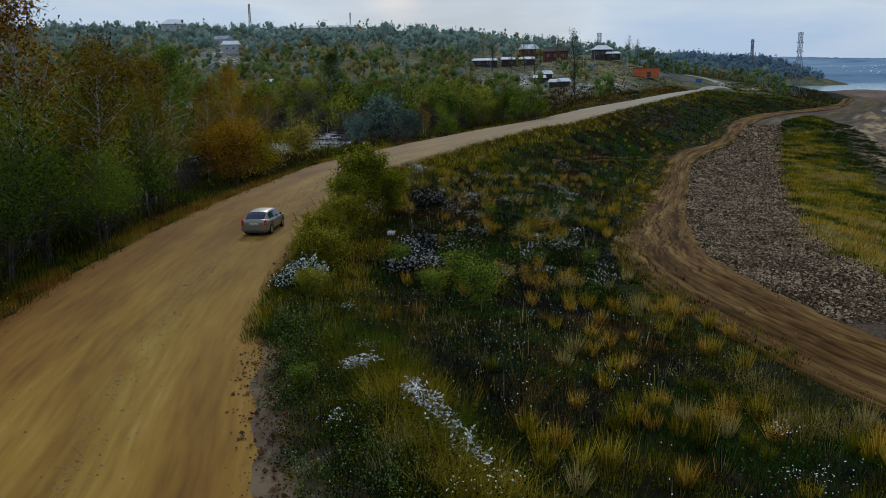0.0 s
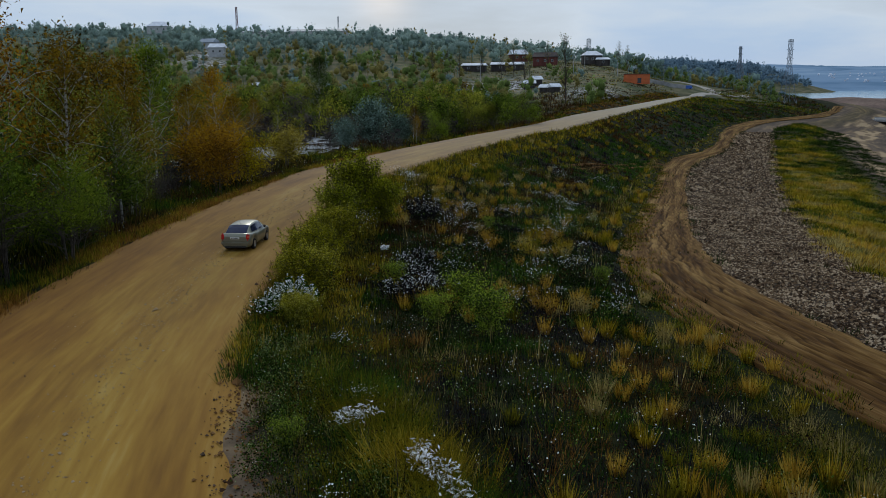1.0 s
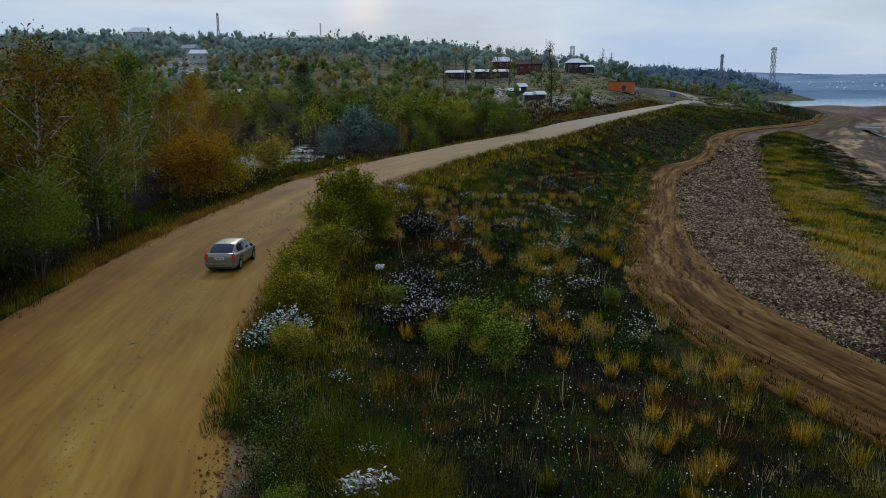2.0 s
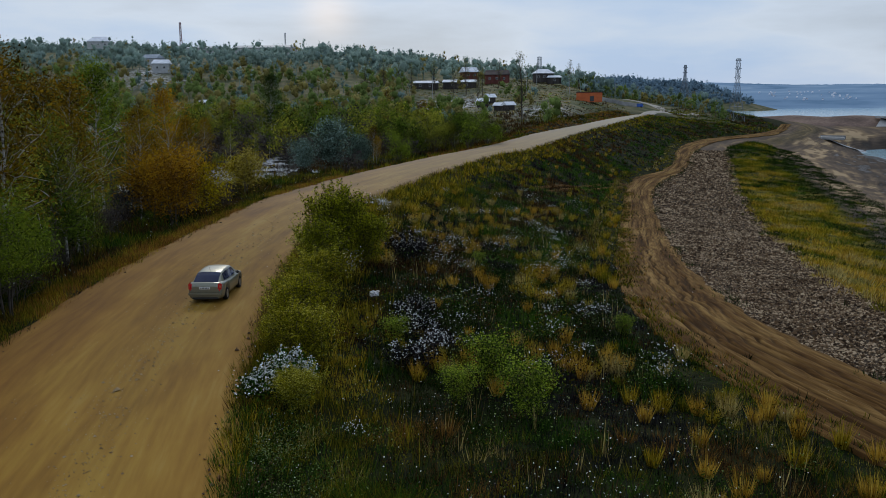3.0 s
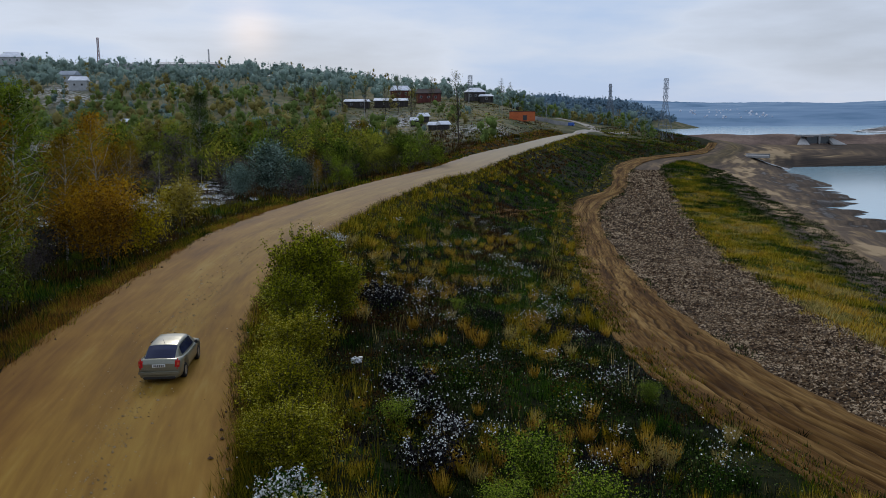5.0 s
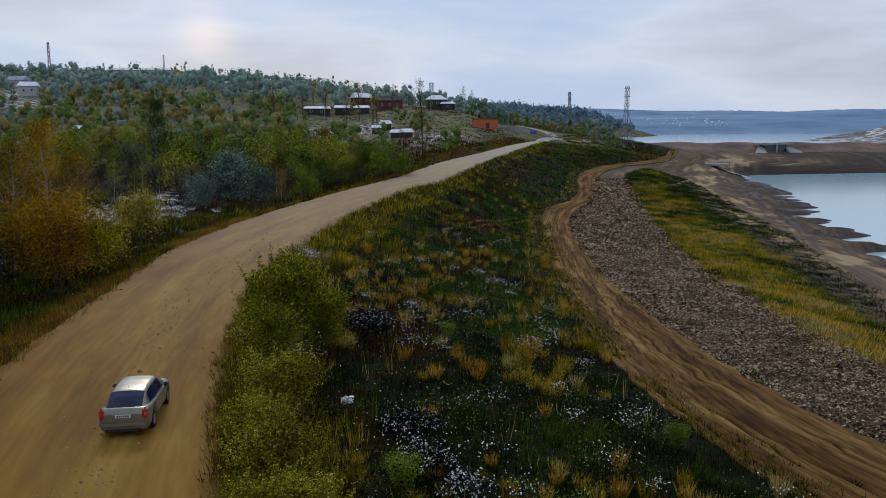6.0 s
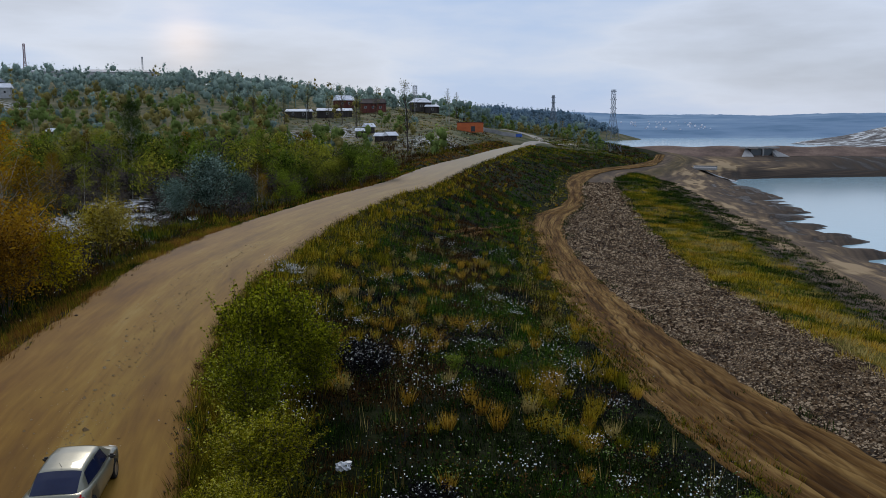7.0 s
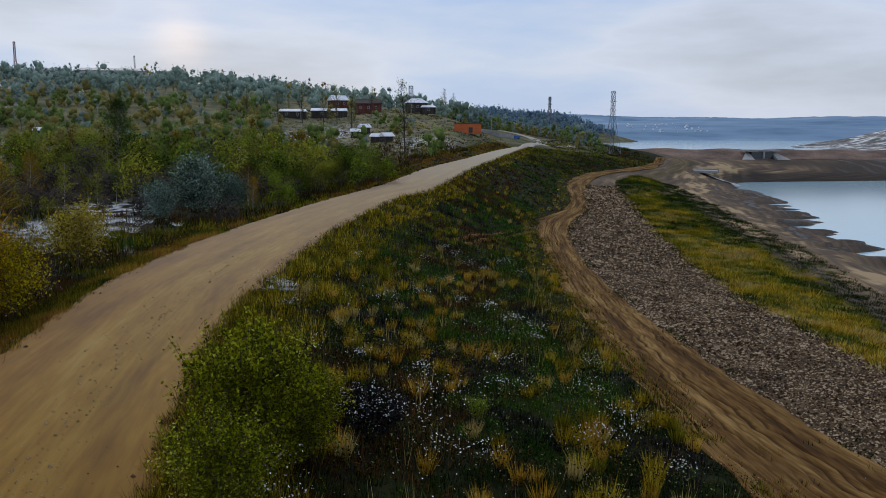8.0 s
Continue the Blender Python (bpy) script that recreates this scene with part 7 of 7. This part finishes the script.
def ring_mesh(name, profile, material, steps=28):
    """A body turned round the x axis from (x, r) pairs."""
    a = np.arange(steps) * 2 * np.pi / steps
    v = np.array([(x, r * math.cos(t), r * math.sin(t)) for x, r in profile for t in a])
    i = np.arange(len(profile) - 1)[:, None] * steps + np.arange(steps)[None, :]
    j = np.arange(len(profile) - 1)[:, None] * steps + (np.arange(steps)[None, :] + 1) % steps
    return mesh_from(name, v, np.stack([i, j, j + steps, i + steps], -1).reshape(-1, 4), material, True)


for s in (1, -1):
    for y in (-1.3, 1.36):
        wheel = thing("wheel", "", "")
        wheel.parent = car
        wheel.location = (s * 0.77, y, 0.315)
        part("tyre", ring_mesh("tyre", ((-0.09, 0.2), (-0.1, 0.27), (-0.08, 0.305), (0, 0.315), (0.08, 0.305), (0.1, 0.27), (0.09, 0.2)), M_TYRE), wheel)
        part("rim", ring_mesh("rim", ((s * 0.07, 0.21), (s * 0.095, 0.2), (s * 0.06, 0.17), (s * 0.075, 0.06), (s * 0.085, 0.0)), M_RIM, 20), wheel)

# loose stones on and beside the road
def pebbles(n, y0, y1, where, spread, size):
    y = cover_rng.uniform(y0, y1, n)
    l, r = at(ROAD_L, y), at(ROAD_R, y)
    x = l + (r - l) * where + cover_rng.normal(0, spread, n)
    shapes = [stone_mesh(cover_rng) for _ in range(6)]
    v = np.stack([s_[0] for s_ in shapes])[cover_rng.integers(0, 6, n)]
    k = size * cover_rng.lognormal(0, 0.45, n)
    v = v * k[:, None, None] + np.stack([x, y, land(x, y) + 0.07 + 0.1 * k], -1)[:, None]
    return v.reshape(-1, 3), (shapes[0][1][None] + 6 * np.arange(n)[:, None, None]).reshape(-1, 3)


M_PEBBLE = shade("dark_pebble", [(0.3, (0.05, 0.032, 0.02)), (0.7, (0.16, 0.1, 0.06))], big=1.0, fine=6.0, bump=0.0, island=0.6)
M_PALEPEB = shade("pale_pebble", [(0.3, (0.21, 0.14, 0.07)), (0.7, (0.4, 0.3, 0.18))], big=1.0, fine=6.0, bump=0.0, island=0.6)
stuff("pebbles", [pebbles(380, 16, 60, 0.98, 0.3, 0.03), pebbles(350, 60, 130, 0.98, 0.4, 0.04), pebbles(110, 16, 120, 0.5, 3.0, 0.022), pebbles(250, 20, 130, 0.02, 0.35, 0.035)], M_PEBBLE,
      "dark loose stones along the road edge", "stone")
stuff("pebbles", [pebbles(900, 16, 34, 0.62, 0.7, 0.02), pebbles(1300, 34, 62, 0.6, 0.75, 0.023), pebbles(600, 62, 110, 0.58, 0.7, 0.034), pebbles(300, 16, 95, 0.36, 0.5, 0.02)], M_PALEPEB, "pale gravel exposed in the wheel lines", "stone")

M_CLOD = shade("soil_clod", [(0.3, (0.05, 0.022, 0.008)), (0.7, (0.19, 0.095, 0.03))], big=1.0, fine=6.0, bump=0.0, island=0.7)
stuff("clods", [pebbles(1100, 8, 32, 1.05, 0.45, 0.035), pebbles(200, 8, 30, 1.06, 0.4, 0.065)], M_CLOD, "reddish clods of soil crumbled along the road edge", "soil")

# the nearest stones of the bank, one by one
shapes = [mesh_from("stone", v * 0.13, f, M_STONE) for v, f in (stone_mesh(cover_rng) for _ in range(6))]
bank = bpy.data.objects["gravel_bank"]
for k in range(260):
    y = cover_rng.uniform(46, 78)
    x = float(at(TRACK_R, y)) + 0.4 + cover_rng.uniform(0, 1) * float(at(GRAVEL_R, y) - at(TRACK_R, y) - 0.6)
    stone = new("stone", shapes[k % 6])
    stone.parent = bank
    s_ = cover_rng.uniform(0.75, 1.5)
    stone.matrix_basis = Matrix.LocRotScale((x, y, z_at(x, y) + 0.07), Euler((0, 0, cover_rng.uniform(0, 6.28))), (s_, s_ * 0.85, s_ * 0.8))

# single plants and litter on the bank
C_BLOSSOM = shade("white_blossom", [(0.2, (0.55, 0.56, 0.56)), (0.7, (0.86, 0.87, 0.86))], big=1.0, fine=4.0, bump=0.0, island=0.5)


def herb(name, label, category, x, y, height, width, leafing, leaves, white, seed):
    """A bushy herb: many thin stems, small leaves and white heads at the tips."""
    rng = np.random.default_rng(seed)
    top = thing(name, label, category, "", pose(x, y, z_at(x, y) - 0.05))
    ways, tips = [], []
    for k in range(46):
        az, r = rng.uniform(0, 6.28), width / 2 * math.sqrt(rng.uniform(0, 1))
        tip = np.array([math.cos(az) * r, math.sin(az) * r, height * rng.uniform(0.6, 1.0) * (1 - 0.3 * (2 * r / width) ** 2)])
        foot = tip * (0.35, 0.35, 0.0)
        ways.append((np.stack([foot, (foot + tip) / 2 + rng.normal(0, 0.04, 3), tip]), [0.012, 0.009, 0.004]))
        tips += [foot + (tip - foot) * f for f in (0.45, 0.65, 0.8, 0.92, 1.0)]
    v, q = tubes(ways, 3)
    part("stem", mesh_from("stem", v, q, M_BARK), top)
    tips = np.array(tips)
    c = tips[rng.integers(0, len(tips), leaves)] + rng.normal(0, 0.1, (leaves, 3))
    c[:, 2] = np.maximum(c[:, 2], 0.1)
    v, q = flakes(rng, c, 0.075, 0.2, 1.8)
    part("foliage", mesh_from("foliage", v, q, leafing), top)
    heads = tips[tips[:, 2] > height * 0.45]
    c = heads[rng.integers(0, len(heads), white)] + rng.normal(0, 0.07, (white, 3)) + (0, 0, 0.05)
    v, q = flakes(rng, c, 0.066, 0.6, 1.2)
    part("blossom", mesh_from("blossom", v, q, C_BLOSSOM), top, "small white flower heads")
    return top


herb("flowering_shrub", "bushy herb covered in small white flower heads", "shrub", -10.6, 37.7, 1.7, 2.3, C_GREEN, 1300, 1400, 71)
herb("flowering_shrub", "bushy herb covered in small white flower heads", "shrub", -11.4, 37.0, 1.0, 1.8, C_GREEN, 700, 420, 72)
herb("dark_herb", "dark purplish withered herb with scattered white seed heads", "weed", -9.1, 66, 2.2, 3.0, C_STALK, 3600, 420, 73)
herb("dark_herb", "dark purplish withered herb with scattered white seed heads", "weed", -7.4, 52, 1.3, 2.4, C_STALK, 1500, 260, 74)
herb("dark_herb", "dark purplish withered herb with scattered white seed heads", "weed", -7.0, 48.6, 1.2, 2.4, C_STALK, 1400, 420, 75)
herb("dark_herb", "dark purplish withered herb with scattered white seed heads", "weed", -5.9, 46.4, 1.1, 2.0, C_STALK, 1100, 380, 76)
herb("dark_herb", "dark purplish withered herb with scattered white seed heads", "weed", -6.6, 42.5, 1.2, 2.4, C_STALK, 1300, 330, 77)
bag = thing("plastic_bag", "crumpled white plastic bag lying in the weeds", "bag", "", pose(-9.9, 55.3, z_at(-9.9, 55.3) + 0.25))
bm = bmesh.new()
bmesh.ops.create_icosphere(bm, subdivisions=3, radius=0.2)
bag_rng = random.Random(4)
for v_ in bm.verts:
    k_ = 1 + 0.35 * math.sin(v_.co.x * 31 + v_.co.y * 17) * math.sin(v_.co.z * 27 + v_.co.x * 11) + bag_rng.uniform(-0.06, 0.06)
    v_.co = Vector((v_.co.x * 1.25 * k_, v_.co.y * 0.9 * k_, max(v_.co.z * 0.8 * k_, -0.14)))
part("sack", bm_done("sack", bm, plain("white_plastic", (0.75, 0.76, 0.78), 0.4)), bag)
bm = bmesh.new()
bmesh.ops.create_cone(bm, cap_ends=True, segments=7, radius1=0.05, radius2=0.11, depth=0.14)
bmesh.ops.translate(bm, vec=(0.2, 0.02, 0.08), verts=bm.verts)
part("knot", bm_done("knot", bm, bpy.data.materials["white_plastic"]), bag)
